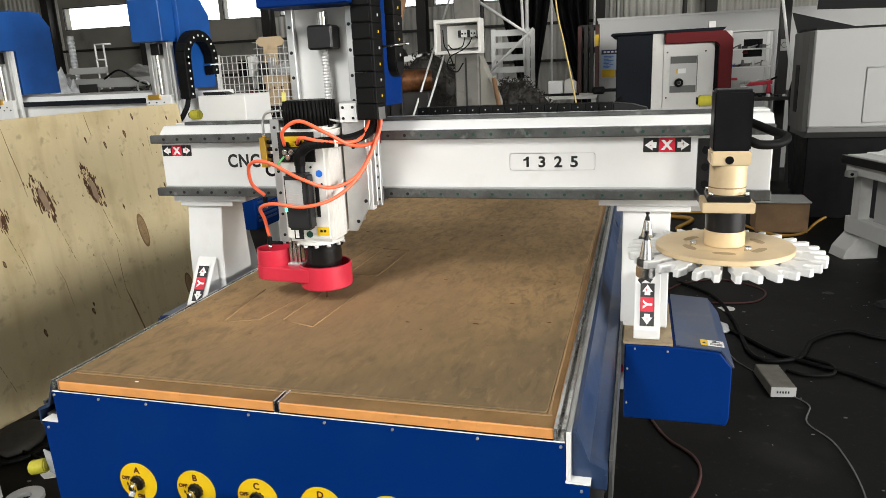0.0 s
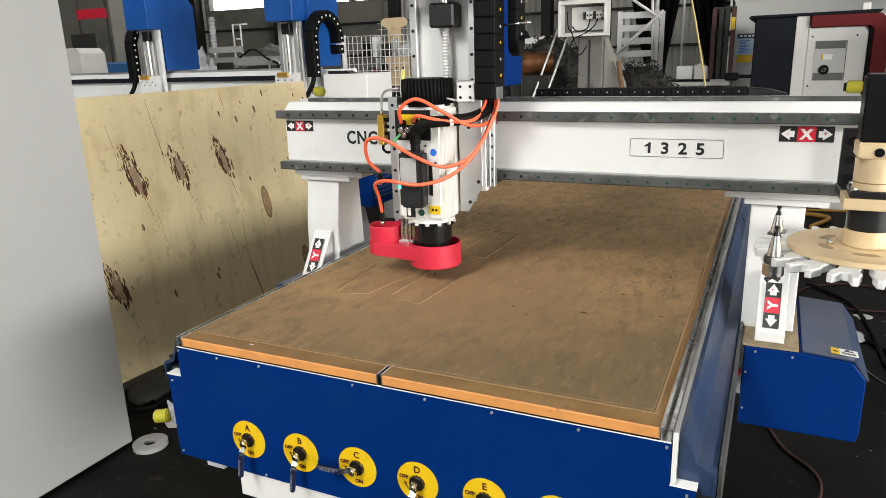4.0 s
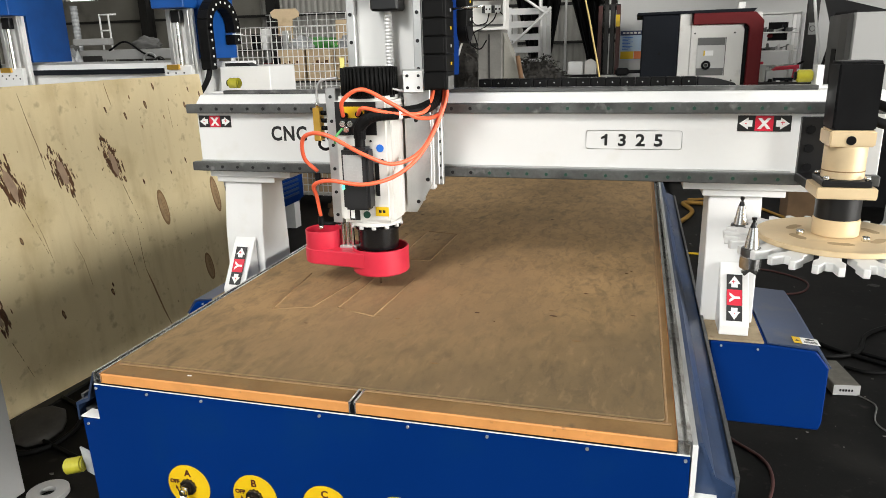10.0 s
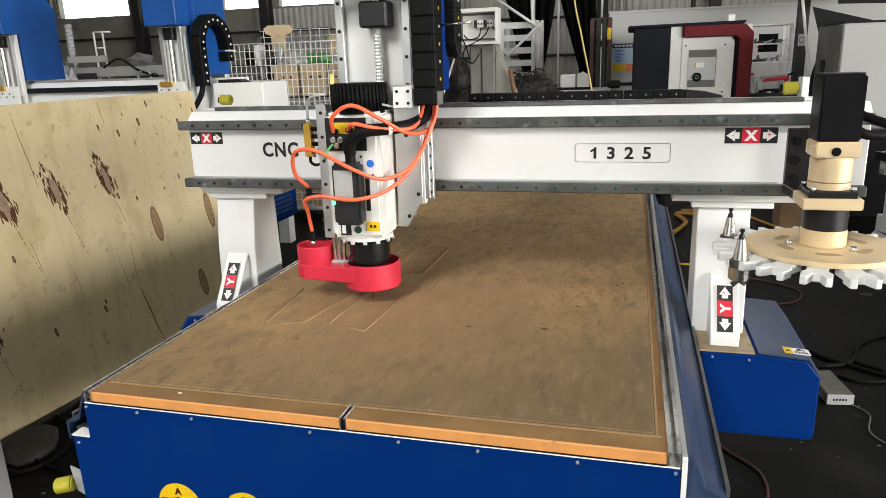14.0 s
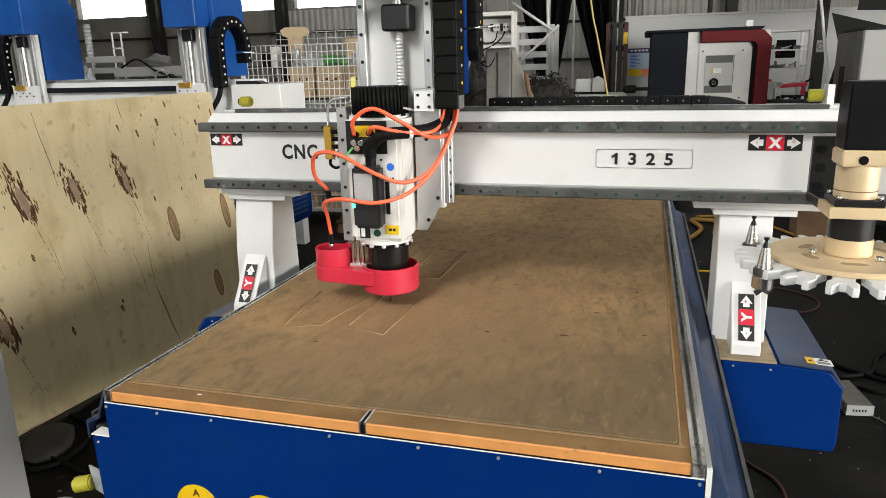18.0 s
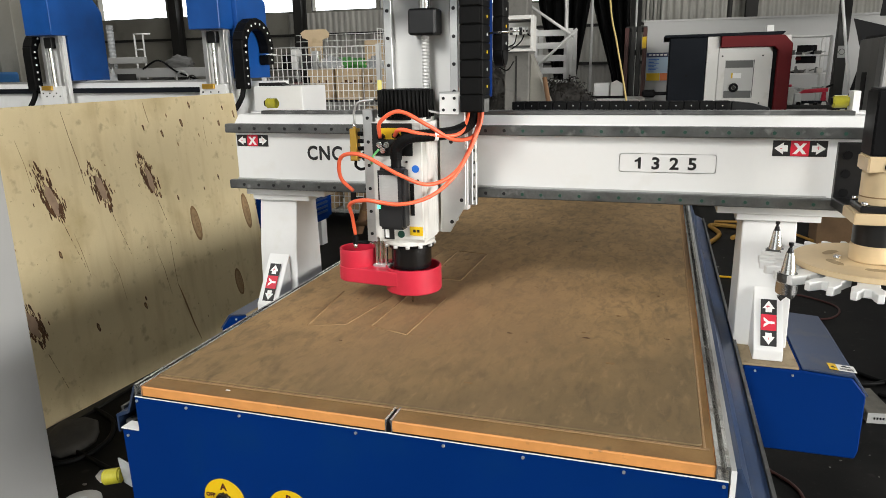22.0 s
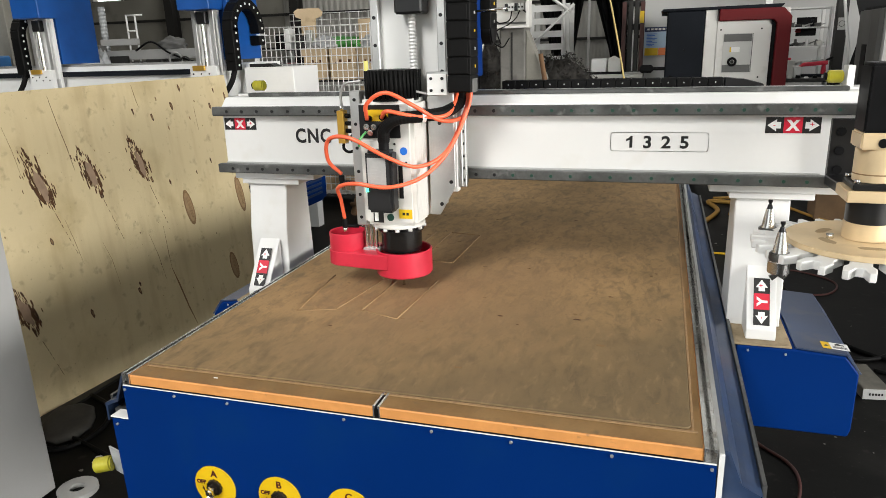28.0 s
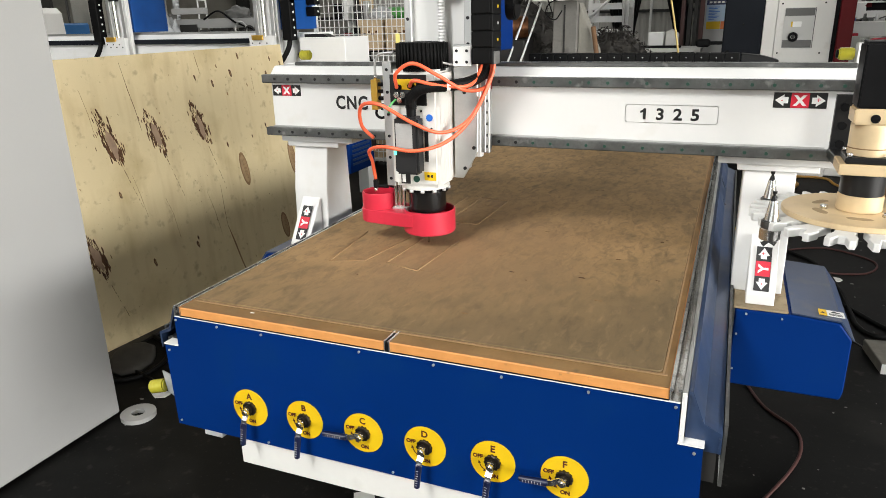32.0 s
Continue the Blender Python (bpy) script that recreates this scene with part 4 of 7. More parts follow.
GLOSS_BLACK = mat("glossy_black_paint", (0.005, 0.005, 0.0055), 0.18, var=0.1)
spin = part("spindle_body", bx(SX - 0.084, SX + 0.082, SY - 0.075, SY + 0.075, 0.985, 1.352, 0.012, seg=2), LATHE_WHITE, router, "pale aluminium spindle motor")
for k in range(40):
    a = 2 * math.pi * k / 40
    part("cooling_rib", rod((SX + 0.078 * math.cos(a), SY + 0.078 * math.sin(a), 1.353), (SX + 0.078 * math.cos(a), SY + 0.078 * math.sin(a), 1.43), 0.0046, n=6), RUBBER, spin)
part("fan_cowl", rod((SX, SY, 1.3535), (SX, SY, 1.432), 0.076, n=40, bevel=0.004), RUBBER, spin, "ribbed black fan cowl")
part("cowl_band", rod((SX, SY, 1.346), (SX, SY, 1.3525), 0.074, n=32), BLACK, spin)
part("mount_plate", bx(SX - 0.09, SX + 0.09, SY + 0.0755, SY + 0.0805, 0.99, 1.40), ALU, spin, "aluminium mounting plate")
part("connector_panel", bx(SX - 0.078, SX + 0.045, SY - 0.0795, SY - 0.0755, 1.245, 1.338), BLACK_METAL, spin, "black connector panel")
part("pneumatic_label", bx(SX - 0.055, SX + 0.012, SY - 0.0815, SY - 0.0795, 1.293, 1.325), YELLOW, spin, "yellow pneumatic label")
for x in (-0.05, -0.028, -0.04):
    part("air_fitting", rod((SX + x, SY - 0.098, 1.278 if x != -0.04 else 1.262), (SX + x, SY - 0.079, 1.278 if x != -0.04 else 1.262), 0.009, n=12, bevel=0.002), CHROME, spin, "chrome air fitting")
for x, z in ((-0.045, 1.30), (0.0, 1.305)):
    part("elbow_fitting", rod((SX + x, SY - 0.1, z), (SX + x, SY - 0.08, z), 0.009, n=10), BLACK, spin)
for k in range(7):
    y = SY - 0.058 + 0.0185 * k
    part("cooling_fin", bx(SX + 0.0822, SX + 0.0838, y, y + 0.0172, 1.0, 1.335, 0.0006), LATHE_WHITE, spin)
for x, z in ((0.025, 1.228), (0.058, 1.175), (0.062, 1.31)):
    part("socket_bolt", rod((SX + x, SY - 0.0775, z), (SX + x, SY - 0.075, z), 0.0035, n=8), BLACK_METAL, spin)
tb = part("terminal_box", bx(SX - 0.05, SX + 0.032, SY - 0.125, SY - 0.0755, 1.035, 1.215, 0.008, seg=2), GREY_BOX, spin, "dark grey terminal box")
part("rating_plate", bx(SX - 0.042, SX + 0.014, SY - 0.1262, SY - 0.125, 1.115, 1.195), SILVER, tb, "silver rating plate")
for k in range(6):
    part("print_line", bx(SX - 0.038, SX + 0.004 - 0.006 * (k % 3), SY - 0.1268, SY - 0.1262, 1.125 + 0.008 * k, 1.127 + 0.008 * k), LABEL_GREY, tb)
part("indicator", bx(SX - 0.049, SX - 0.041, SY - 0.129, SY - 0.1262, 1.097, 1.108), LED, tb, "small green indicator light")
part("cable_gland", rod((SX + 0.004, SY - 0.105, 1.2155), (SX + 0.004, SY - 0.105, 1.24), 0.015, n=12), BLACK, tb)
part("black_stripe", bx(SX + 0.034, SX + 0.046, SY - 0.0772, SY - 0.0752, 1.07, 1.165), BLACK_METAL, spin)
part("caution_label", bx(SX + 0.03, SX + 0.07, SY - 0.0772, SY - 0.0752, 1.01, 1.037), YELLOW, spin, "yellow caution label")
for k in range(2):
    part("pictogram", bx(SX + 0.04 + 0.012 * k, SX + 0.048 + 0.012 * k, SY - 0.0776, SY - 0.0771, 1.02, 1.028), LABEL_BLACK, spin)
part("blue_dot", rod((SX + 0.052, SY - 0.0772, 1.208), (SX + 0.052, SY - 0.0752, 1.208), 0.011, n=20), BLUE_DOT, spin, "round blue sticker")
part("green_dot", rod((SX + 0.002, SY - 0.0772, 1.012), (SX + 0.002, SY - 0.0752, 1.012), 0.011, n=20), GREEN, spin, "round green sticker")
part("data_label", bx(SX - 0.052, SX - 0.02, SY - 0.0772, SY - 0.0752, 0.995, 1.03), LABEL_BLACK, spin, "small black and white data label")
part("data_panel", bx(SX - 0.048, SX - 0.036, SY - 0.0776, SY - 0.0772, 1.0, 1.025), LABEL_WHITE, spin)
ring = part("nose_flange", rod((SX, SY, 0.974), (SX, SY, 0.985), 0.079, n=36, bevel=0.002), LATHE_WHITE, spin)
for k in range(12):
    a = 2 * math.pi * (k + 0.5) / 12
    part("flange_bolt", rod((SX + 0.075 * math.cos(a), SY + 0.075 * math.sin(a), 0.966), (SX + 0.075 * math.cos(a), SY + 0.075 * math.sin(a), 0.974), 0.007, n=8), SATIN, ring)
part("nose", rod((SX + 0.005, SY, 0.895), (SX + 0.005, SY, 0.972), 0.062, n=32, bevel=0.003), GLOSS_BLACK, spin, "glossy black spindle nose")
part("nose_band", rod((SX + 0.005, SY, 0.958), (SX + 0.005, SY, 0.9655), 0.07, n=36, bevel=0.002), GLOSS_BLACK, spin)
part("collet_nut", rod((SX + 0.005, SY, 0.812), (SX + 0.005, SY, 0.895), 0.025, n=20), CHROME, spin)
part("router_bit", rod((SX + 0.005, SY, 0.7765), (SX + 0.005, SY, 0.815), 0.004, n=10), CHROME, spin, "slim steel router bit")

bar = part("shoe_slide", bx(0.352, 0.384, SY - 0.04, SY + 0.0, 0.975, 1.375, 0.002), ALU, router, "aluminium dust-shoe slide bar")
for k in range(6):
    part("socket_bolt", rod((0.368, SY - 0.0425, 1.0 + 0.07 * k), (0.368, SY - 0.04, 1.0 + 0.07 * k), 0.005, n=10), BLACK_METAL, bar)
for x in (0.372, 0.388, 0.404):
    part("guide_rod", rod((x, SY - 0.02, 0.895), (x, SY - 0.02, 1.02), 0.0055, n=12), BRIGHT, bar, "bright guide rod")
part("rod_yoke", bx(0.362, 0.418, SY - 0.032, SY - 0.008, 0.888, 0.9, 0.002), ALU, bar)
part("yellow_tag", bx(0.40, 0.413, SY - 0.03, SY - 0.028, 1.43, 1.458), mat("pale_yellow_tag", (0.75, 0.68, 0.2), 0.5), spin, "yellow tag")
man = part("air_manifold", bx(0.305, 0.327, SY - 0.035, SY - 0.005, 1.222, 1.318, 0.002), BRASS, bar, "brass air manifold")
for k in range(4):
    part("fitting", rod((0.327, SY - 0.02, 1.236 + 0.022 * k), (0.343, SY - 0.02, 1.236 + 0.022 * k), 0.0065, n=10), BLACK, man)
part("knob", rod((0.316, SY - 0.02, 1.318), (0.316, SY - 0.02, 1.332), 0.006, n=10), CHROME, man)
part("grey_air_line", tube([(0.316, SY - 0.02, 1.332), (0.318, SY - 0.02, 1.37), (0.335, SY - 0.02, 1.395), (0.385, SY - 0.02, 1.402)], 0.004), ALU, bar, "thin grey air line")
part("manifold_tail", tube([(0.316, SY - 0.02, 1.222), (0.315, SY - 0.02, 1.205), (0.33, SY - 0.02, 1.195), (0.352, SY - 0.02, 1.20)], 0.0045), BLACK, bar)
for z in (1.135, 1.0):
    fit2 = part("push_fitting", rod((0.32, SY - 0.06, z - 0.004), (0.32, SY - 0.06, z - 0.03), 0.0085, n=12, bevel=0.001), BLACK, bar)
    part("fitting_nut", rod((0.32, SY - 0.06, z - 0.03), (0.32, SY - 0.06, z - 0.042), 0.007, n=6), BRIGHT, fit2)
    part("fitting_arm", rod((0.32, SY - 0.06, z - 0.024), (0.354, SY - 0.035, z - 0.03), 0.006, n=10), BLACK, fit2)
# red dust shoe: an open round tray, a stepped arm and a suction cup beside it
def cup_of(cx, cy, levels, n=40):
    """A round vessel turned from (radius, height) steps, closed below and inside."""
    bm = bmesh.new()
    rims = [[bm.verts.new((cx + r * math.cos(2 * math.pi * k / n), cy + r * math.sin(2 * math.pi * k / n), z)) for k in range(n)] for r, z in levels]
    for a, b in zip(rims, rims[1:]):
        for k in range(n):
            bm.faces.new((a[k], a[(k + 1) % n], b[(k + 1) % n], b[k])).smooth = True
    bm.faces.new(rims[0]), bm.faces.new(rims[-1])
    bmesh.ops.recalc_face_normals(bm, faces=bm.faces)
    for e in bm.edges:
        e.smooth = e.calc_face_angle(0.0) < 0.6
    return bm


shoe = part("dust_shoe", cup_of(SX + 0.01, SY, ((0.084, 0.822), (0.087, 0.826), (0.087, 0.898), (0.0845, 0.9), (0.081, 0.898), (0.081, 0.868))), RED, router, "glossy red cast dust shoe")
arm = [(0.300 + 0.0585 * math.cos(radians(a)), SY - 0.008 + 0.0585 * math.sin(radians(a))) for a in range(95, 270, 16)]
arm += [(SX - 0.012, SY - 0.0845), (SX - 0.06, SY - 0.045), (SX - 0.065, SY + 0.035), (SX - 0.04, SY + 0.072)]
part("shoe_arm", prism(arm, "z", 0.846, 0.893, 0.003), RED, shoe, "red arm of the dust shoe")
part("suction_cup", cup_of(0.302, SY - 0.008, ((0.055, 0.862), (0.057, 0.866), (0.057, 0.945), (0.0555, 0.947), (0.0515, 0.945), (0.05, 0.872))), RED, shoe, "open red hose socket")
part("brush_ring", rod((SX + 0.008, SY, 0.829), (SX + 0.008, SY, 0.8348), 0.07, n=32), RUBBER, shoe)

# hoses
hz = part("cable_conduit", tube([(SX + 0.004, SY - 0.105, 1.24), (SX + 0.012, SY - 0.112, 1.275), (SX + 0.05, SY - 0.11, 1.302), (SX + 0.11, SY - 0.07, 1.306), (SX + 0.16, SY - 0.01, 1.312), (0.655, gy(-0.165), 1.335), (0.665, gy(-0.16), 1.39)], 0.0175, n=14, res=14, ribs=0.0006), RUBBER, router, "black corrugated cable conduit")
part("conduit_tie", rod((SX + 0.106, SY - 0.073, 1.306), (SX + 0.114, SY - 0.066, 1.3065), 0.0195, n=16), LABEL_WHITE, hz)
for name, pts in (("air_hose", [(SX - 0.045, SY - 0.1, 1.30), (SX - 0.03, SY - 0.13, 1.345), (SX + 0.03, SY - 0.135, 1.375), (SX + 0.1, SY - 0.1, 1.335), (SX + 0.16, SY - 0.04, 1.29), (0.67, gy(-0.17), 1.30), (0.68, gy(-0.165), 1.40)]),
                  ("air_hose", [(SX, SY - 0.1, 1.305), (SX + 0.03, SY - 0.13, 1.325), (SX + 0.09, SY - 0.1, 1.31), (SX + 0.17, SY - 0.03, 1.305), (0.648, gy(-0.17), 1.36), (0.65, gy(-0.165), 1.4)]),
                  ("air_hose", [(0.32, SY - 0.06, 1.135), (0.295, SY - 0.09, 1.18), (0.32, SY - 0.13, 1.245), (0.40, SY - 0.16, 1.255), (0.50, SY - 0.14, 1.20), (0.57, SY - 0.08, 1.165), (0.635, SY - 0.01, 1.20), (0.675, gy(-0.18), 1.31), (0.685, gy(-0.165), 1.4)]),
                  ("air_hose", [(0.32, SY - 0.06, 1.0), (0.322, SY - 0.08, 1.06), (0.335, SY - 0.12, 1.105), (0.40, SY - 0.15, 1.125), (0.50, SY - 0.14, 1.115), (0.58, SY - 0.08, 1.135), (0.64, SY - 0.01, 1.2), (0.685, gy(-0.185), 1.32), (0.69, gy(-0.165), 1.4)])):
    part(name, tube(pts, 0.0058, n=10, res=8), ORANGE, router, "bright orange air hose")
part("green_air_line", tube([(SX - 0.05, SY - 0.1, 1.265), (SX - 0.062, SY - 0.12, 1.245), (SX - 0.07, SY - 0.11, 1.225)], 0.0035), mat("green_hose", (0.1, 0.4, 0.12), 0.35), router, "thin green earth wire")
part("grey_cable", tube([(SX + 0.06, SY - 0.03, 1.375), (SX + 0.12, SY + 0.02, 1.358), (SX + 0.16, SY + 0.05, 1.37), (0.645, gy(-0.165), 1.395)], 0.0035), LABEL_GREY, router)

# the head hangs close to the beam: move spindle, shoe and hoses back together
near = Vector((1.221, -1.236, 1.49))
back = Matrix.Translation(near) @ Matrix.Scale(1.03, 4) @ Matrix.Translation(-near)
for piece in [spin, bar, shoe, hz] + [p for p in router.children if p.name.split(".")[0] in ("air_hose", "green_air_line", "grey_cable")]:
    for bit in [piece] + list(piece.children_recursive):
        bit.data.transform(back)

# ---- the router: tool carousel ----
CX, CY = 1.735, G - 0.235
brk = part("carousel_bracket", bx(1.667, 1.735, gy(-0.055), gy(-0.0315), 1.092, 1.272, 0.002), BLACK_METAL, router, "black bolted carousel bracket")
for k in range(3):
    part("socket_bolt", rod((1.69, gy(-0.06), 1.135 + 0.052 * k), (1.69, gy(-0.055), 1.135 + 0.052 * k), 0.012, n=14, bevel=0.001), BLACK, brk)
part("bracket_arm", prism([(1.662, gy(-0.0555)), (1.80, gy(-0.0555)), (1.805, CY), (1.67, CY + 0.03)], "z", 1.095, 1.121, 0.002), BLACK_METAL, brk)
tc = part("gearbox_plate", bx(CX - 0.068, CX + 0.068, CY - 0.062, CY + 0.062, 1.094, 1.1225, 0.0025, seg=2), GOLD, router, "pale gold mounting plate")
part("servo_motor", bx(CX - 0.048, CX + 0.048, CY - 0.048, CY + 0.048, 1.262, 1.42, 0.004, seg=2), BLACK, tc, "black square servo motor")
part("motor_cap", bx(CX - 0.044, CX + 0.044, CY - 0.044, CY + 0.044, 1.4205, 1.425, 0.002), GREY_BOX, tc)
part("gear_head", bx(CX - 0.051, CX + 0.051, CY - 0.051, CY + 0.051, 1.222, 1.2615, 0.004, seg=2), GOLD, tc, "pale gold gear head")
part("gear_seam", rod((CX, CY, 1.158), (CX, CY, 1.161), 0.0495, n=36), STREAK, tc)
part("gear_plug", rod((CX - 0.004, CY - 0.0535, 1.238), (CX - 0.004, CY - 0.052, 1.238), 0.011, n=18), BLACK, tc)
part("gear_barrel", rod((CX, CY, 1.14), (CX, CY, 1.2215), 0.049, n=36, bevel=0.002), GOLD, tc, "pale gold gear barrel")
part("clamp_plate", bx(CX - 0.056, CX + 0.056, CY - 0.056, CY + 0.056, 1.1228, 1.139, 0.003), BLACK_METAL, tc)
for dx in (-0.046, 0.046):
    for dy in (-0.046, 0.046):
        part("cap_screw", rod((CX + dx, CY + dy, 1.139), (CX + dx, CY + dy, 1.15), 0.007, n=10), BRIGHT, tc)
part("black_collar", rod((CX, CY, 1.036), (CX, CY, 1.094), 0.053, n=36, bevel=0.002), BLACK_METAL, tc)
part("hub", rod((CX, CY, 0.993), (CX, CY, 1.036), 0.055, n=36, bevel=0.002), GOLD, tc, "polished gold hub")
disc = part("tool_disc", rod((CX, CY, 0.978), (CX, CY, 0.992), 0.186, n=64, bevel=0.002), GOLD, router, "pale gold tool-changer disc")
# slots drawn as flat patches, their inner shade put into a darker gold
for k in range(6):
    a = radians(60 * k + 25)
    c = Vector((CX + 0.105 * math.cos(a), CY + 0.105 * math.sin(a), 0.9922))
    t = Vector((-math.sin(a), math.cos(a), 0))
    kid = []
    for q in range(25):
        w = radians(60 * k + 25 + (-17 + 34 * (q / 12 if q <= 12 else (24 - q) / 12)))
        r = 0.105 + (0.012 if q <= 12 else -0.012) * (1 - abs((q % 12.5) / 6.2 - 1) ** 6)
        kid.append((CX + r * math.cos(w), CY + r * math.sin(w)))
    part("kidney_slot", prism(kid[:24], "z", 0.9905, 0.99235), mat("shadowed_gold", (0.4, 0.29, 0.16), 0.6, 0.2) if k == 0 else bpy.data.materials["shadowed_gold"], disc)
for k in range(3):
    a = radians(120 * k + 190)
    part("cap_screw", rod((CX + 0.085 * math.cos(a), CY + 0.085 * math.sin(a), 0.992), (CX + 0.085 * math.cos(a), CY + 0.085 * math.sin(a), 1.003), 0.009, n=8), BRIGHT, disc)
prong = [(0.15, -0.024), (0.205, -0.024), (0.222, -0.034), (0.262, -0.034), (0.266, -0.02), (0.246, -0.012), (0.232, -0.008), (0.232, 0.008), (0.246, 0.012), (0.266, 0.02), (0.262, 0.034), (0.222, 0.034), (0.205, 0.024), (0.15, 0.024)]
fork = mesh_of("tool_fork", prism(prong, "z", -0.011, 0.011, 0.0018), mat("white_nylon", (0.72, 0.72, 0.7), 0.45, var=0.04))
for k in range(16):
    put("tool_fork", fork, disc, "white plastic tool fork", m=Matrix.Translation((CX, CY, 0.9665)) @ pose(0, 0, 0, 0, 0, 212 + 22.5 * k - 2))
for a in (210.0, 148.0):
    x, y = CX + 0.246 * math.cos(radians(a)), CY + 0.246 * math.sin(radians(a))
    th = part("tool_holder", rod((x, y, 0.978), (x, y, 1.03), 0.0185, 0.0095, n=28), CHROME, router, "polished tapered tool holder with a cutter")
    part("pull_stud", rod((x, y, 1.03), (x, y, 1.042), 0.0085, 0.005, n=14), BLACK_METAL, th)
    part("stud_head", rod((x, y, 1.0485), (x, y, 1.0555), 0.0058, 0.0062, n=14), BLACK_METAL, th)
    part("stud_neck", rod((x, y, 1.042), (x, y, 1.0485), 0.0036, n=12), BLACK_METAL, th)
    part("flange", rod((x, y, 0.957), (x, y, 0.978), 0.025, n=28, bevel=0.003), STEEL, th)
    part("collet_nut", rod((x, y, 0.925), (x, y, 0.957), 0.026, n=24, bevel=0.002), CHROME, th)
    if a > 200:
        part("cutter", prism([(x - 0.02, 0.914), (x - 0.006, 0.925), (x + 0.006, 0.925), (x + 0.02, 0.918), (x + 0.014, 0.908), (x, 0.916), (x - 0.012, 0.904)], "y", y - 0.006, y + 0.006), CHROME, th)
part("motor_cable", tube([(CX + 0.048, CY + 0.01, 1.285), (CX + 0.08, CY + 0.01, 1.272), (CX + 0.13, CY + 0.03, 1.272), (CX + 0.155, CY + 0.07, 1.285), (CX + 0.12, CY + 0.12, 1.30), (CX + 0.05, CY + 0.15, 1.33)], 0.0125, n=12), RUBBER, router, "thick black motor cable")

# ---- plywood sheet standing on edge beside the router ----
ply = thing("plywood_sheet", (-1.28, 1.35, 0), "large pale plywood sheet with dark bark knots standing on edge", "plywood")


def on_ply(y, z, out=0.0):
    """A place on the face of the sheet."""
    top, foot = -1.42 + 0.0806 * (y - 0.3), -1.30 + 0.0773 * (y - 0.3)
    return Vector((foot + (top - foot) * z / 1.37 + out, y, z))


def ply_patch(name, pts, material, out, label=""):
    bm = bmesh.new()
    a = [bm.verts.new(on_ply(y, z, out)) for y, z in pts]
    b = [bm.verts.new(on_ply(y, z, -0.004)) for y, z in pts]
    bm.faces.new(a), bm.faces.new(b[::-1])
    for k in range(len(a)):
        bm.faces.new((a[k], b[k], b[(k + 1) % len(a)], a[(k + 1) % len(a)]))
    bmesh.ops.recalc_face_normals(bm, faces=bm.faces)
    return part(name, bm, material, ply, label)


bm = bmesh.new()
cols, rows = 24, 12
sides = []
for out in (0.0, -0.018):
    net = []
    for i in range(cols + 1):
        u = i / cols
        net.append([bm.verts.new(on_ply(-0.05 + (2.55 - 0.09 * j / rows) * u, 0.012 + (1.348 + 0.01 * u) * j / rows, out)) for j in range(rows + 1)])
    for i in range(cols):
        for j in range(rows):
            bm.faces.new((net[i][j], net[i + 1][j], net[i + 1][j + 1], net[i][j + 1]))
    sides.append([n[0] for n in net] + net[-1][1:] + [n[-1] for n in net[-2::-1]] + net[0][-2:0:-1])
for k in range(len(sides[0])):
    q = (k + 1) % len(sides[0])
    bm.faces.new((sides[0][k], sides[0][q], sides[1][q], sides[1][k]))
bmesh.ops.recalc_face_normals(bm, faces=bm.faces)
part("veneer_sheet", bm, PLY, ply, "pale veneer with thin dark cracks")
part("ground_batten", bx(-1.36, -1.20, 0.0, 2.4, 0.0, 0.012), IRON, ply)
rng = random.Random(9)
for cy, cz, size in ((1.07, 0.987, 1.05), (1.338, 0.988, 0.97), (1.64, 0.99, 0.9), (0.85, 0.487, 1.0)):
    ply_patch("knot_heart", [(cy + 0.008 + du * 0.8 - dv * 0.55, cz - 0.02 + dv * 2.7) for du, dv in blob(0.026 * size, 14, rng)], HEART, 0.0018, "pinkish knot heart")
    for k in range(165):
        v = rng.triangular(-1.15, 1.2, -0.35)
        edge = math.sqrt(max(0.04, 1 - min(1.0, v * v)))
        u = edge * (rng.gauss(0.0, 0.68) if k % 3 else rng.choice((-1, 0.9)) * rng.uniform(0.55, 1.0))
        if abs(u - 0.18) < 0.25 and -0.55 < v < 0.2 and k % 4:
            u += rng.choice((-0.55, 0.5))
        u, v = size * 0.04 * u, size * 0.118 * v
        y, z = cy + u - v * 0.3, cz + v
        s = size * rng.uniform(0.002, 0.0039) * rng.choice((1, 1.1, 1.5, 2.1)) * (1.1 if v < 0 else 0.9)
        ply_patch("bark_fleck", [(y + du * 0.55 - dv * rng.uniform(0.3, 0.6), z + dv * 2.9) for du, dv in blob(s, 7, rng)], KNOT, 0.0009 + 0.0002 * (k % 4))
    for k in range(22):
        v = 0.10 + 0.012 * k + rng.uniform(-0.008, 0.008)
        if rng.random() < 0.75:
            ply_patch("bark_fleck", [(cy + v * 0.3 - 0.003 + du * 0.25 - dv * 0.4, cz - v + dv * 1.5) for du, dv in blob(rng.uniform(0.003, 0.0085 - 0.0002 * k), 6, rng)], KNOT, 0.0009)
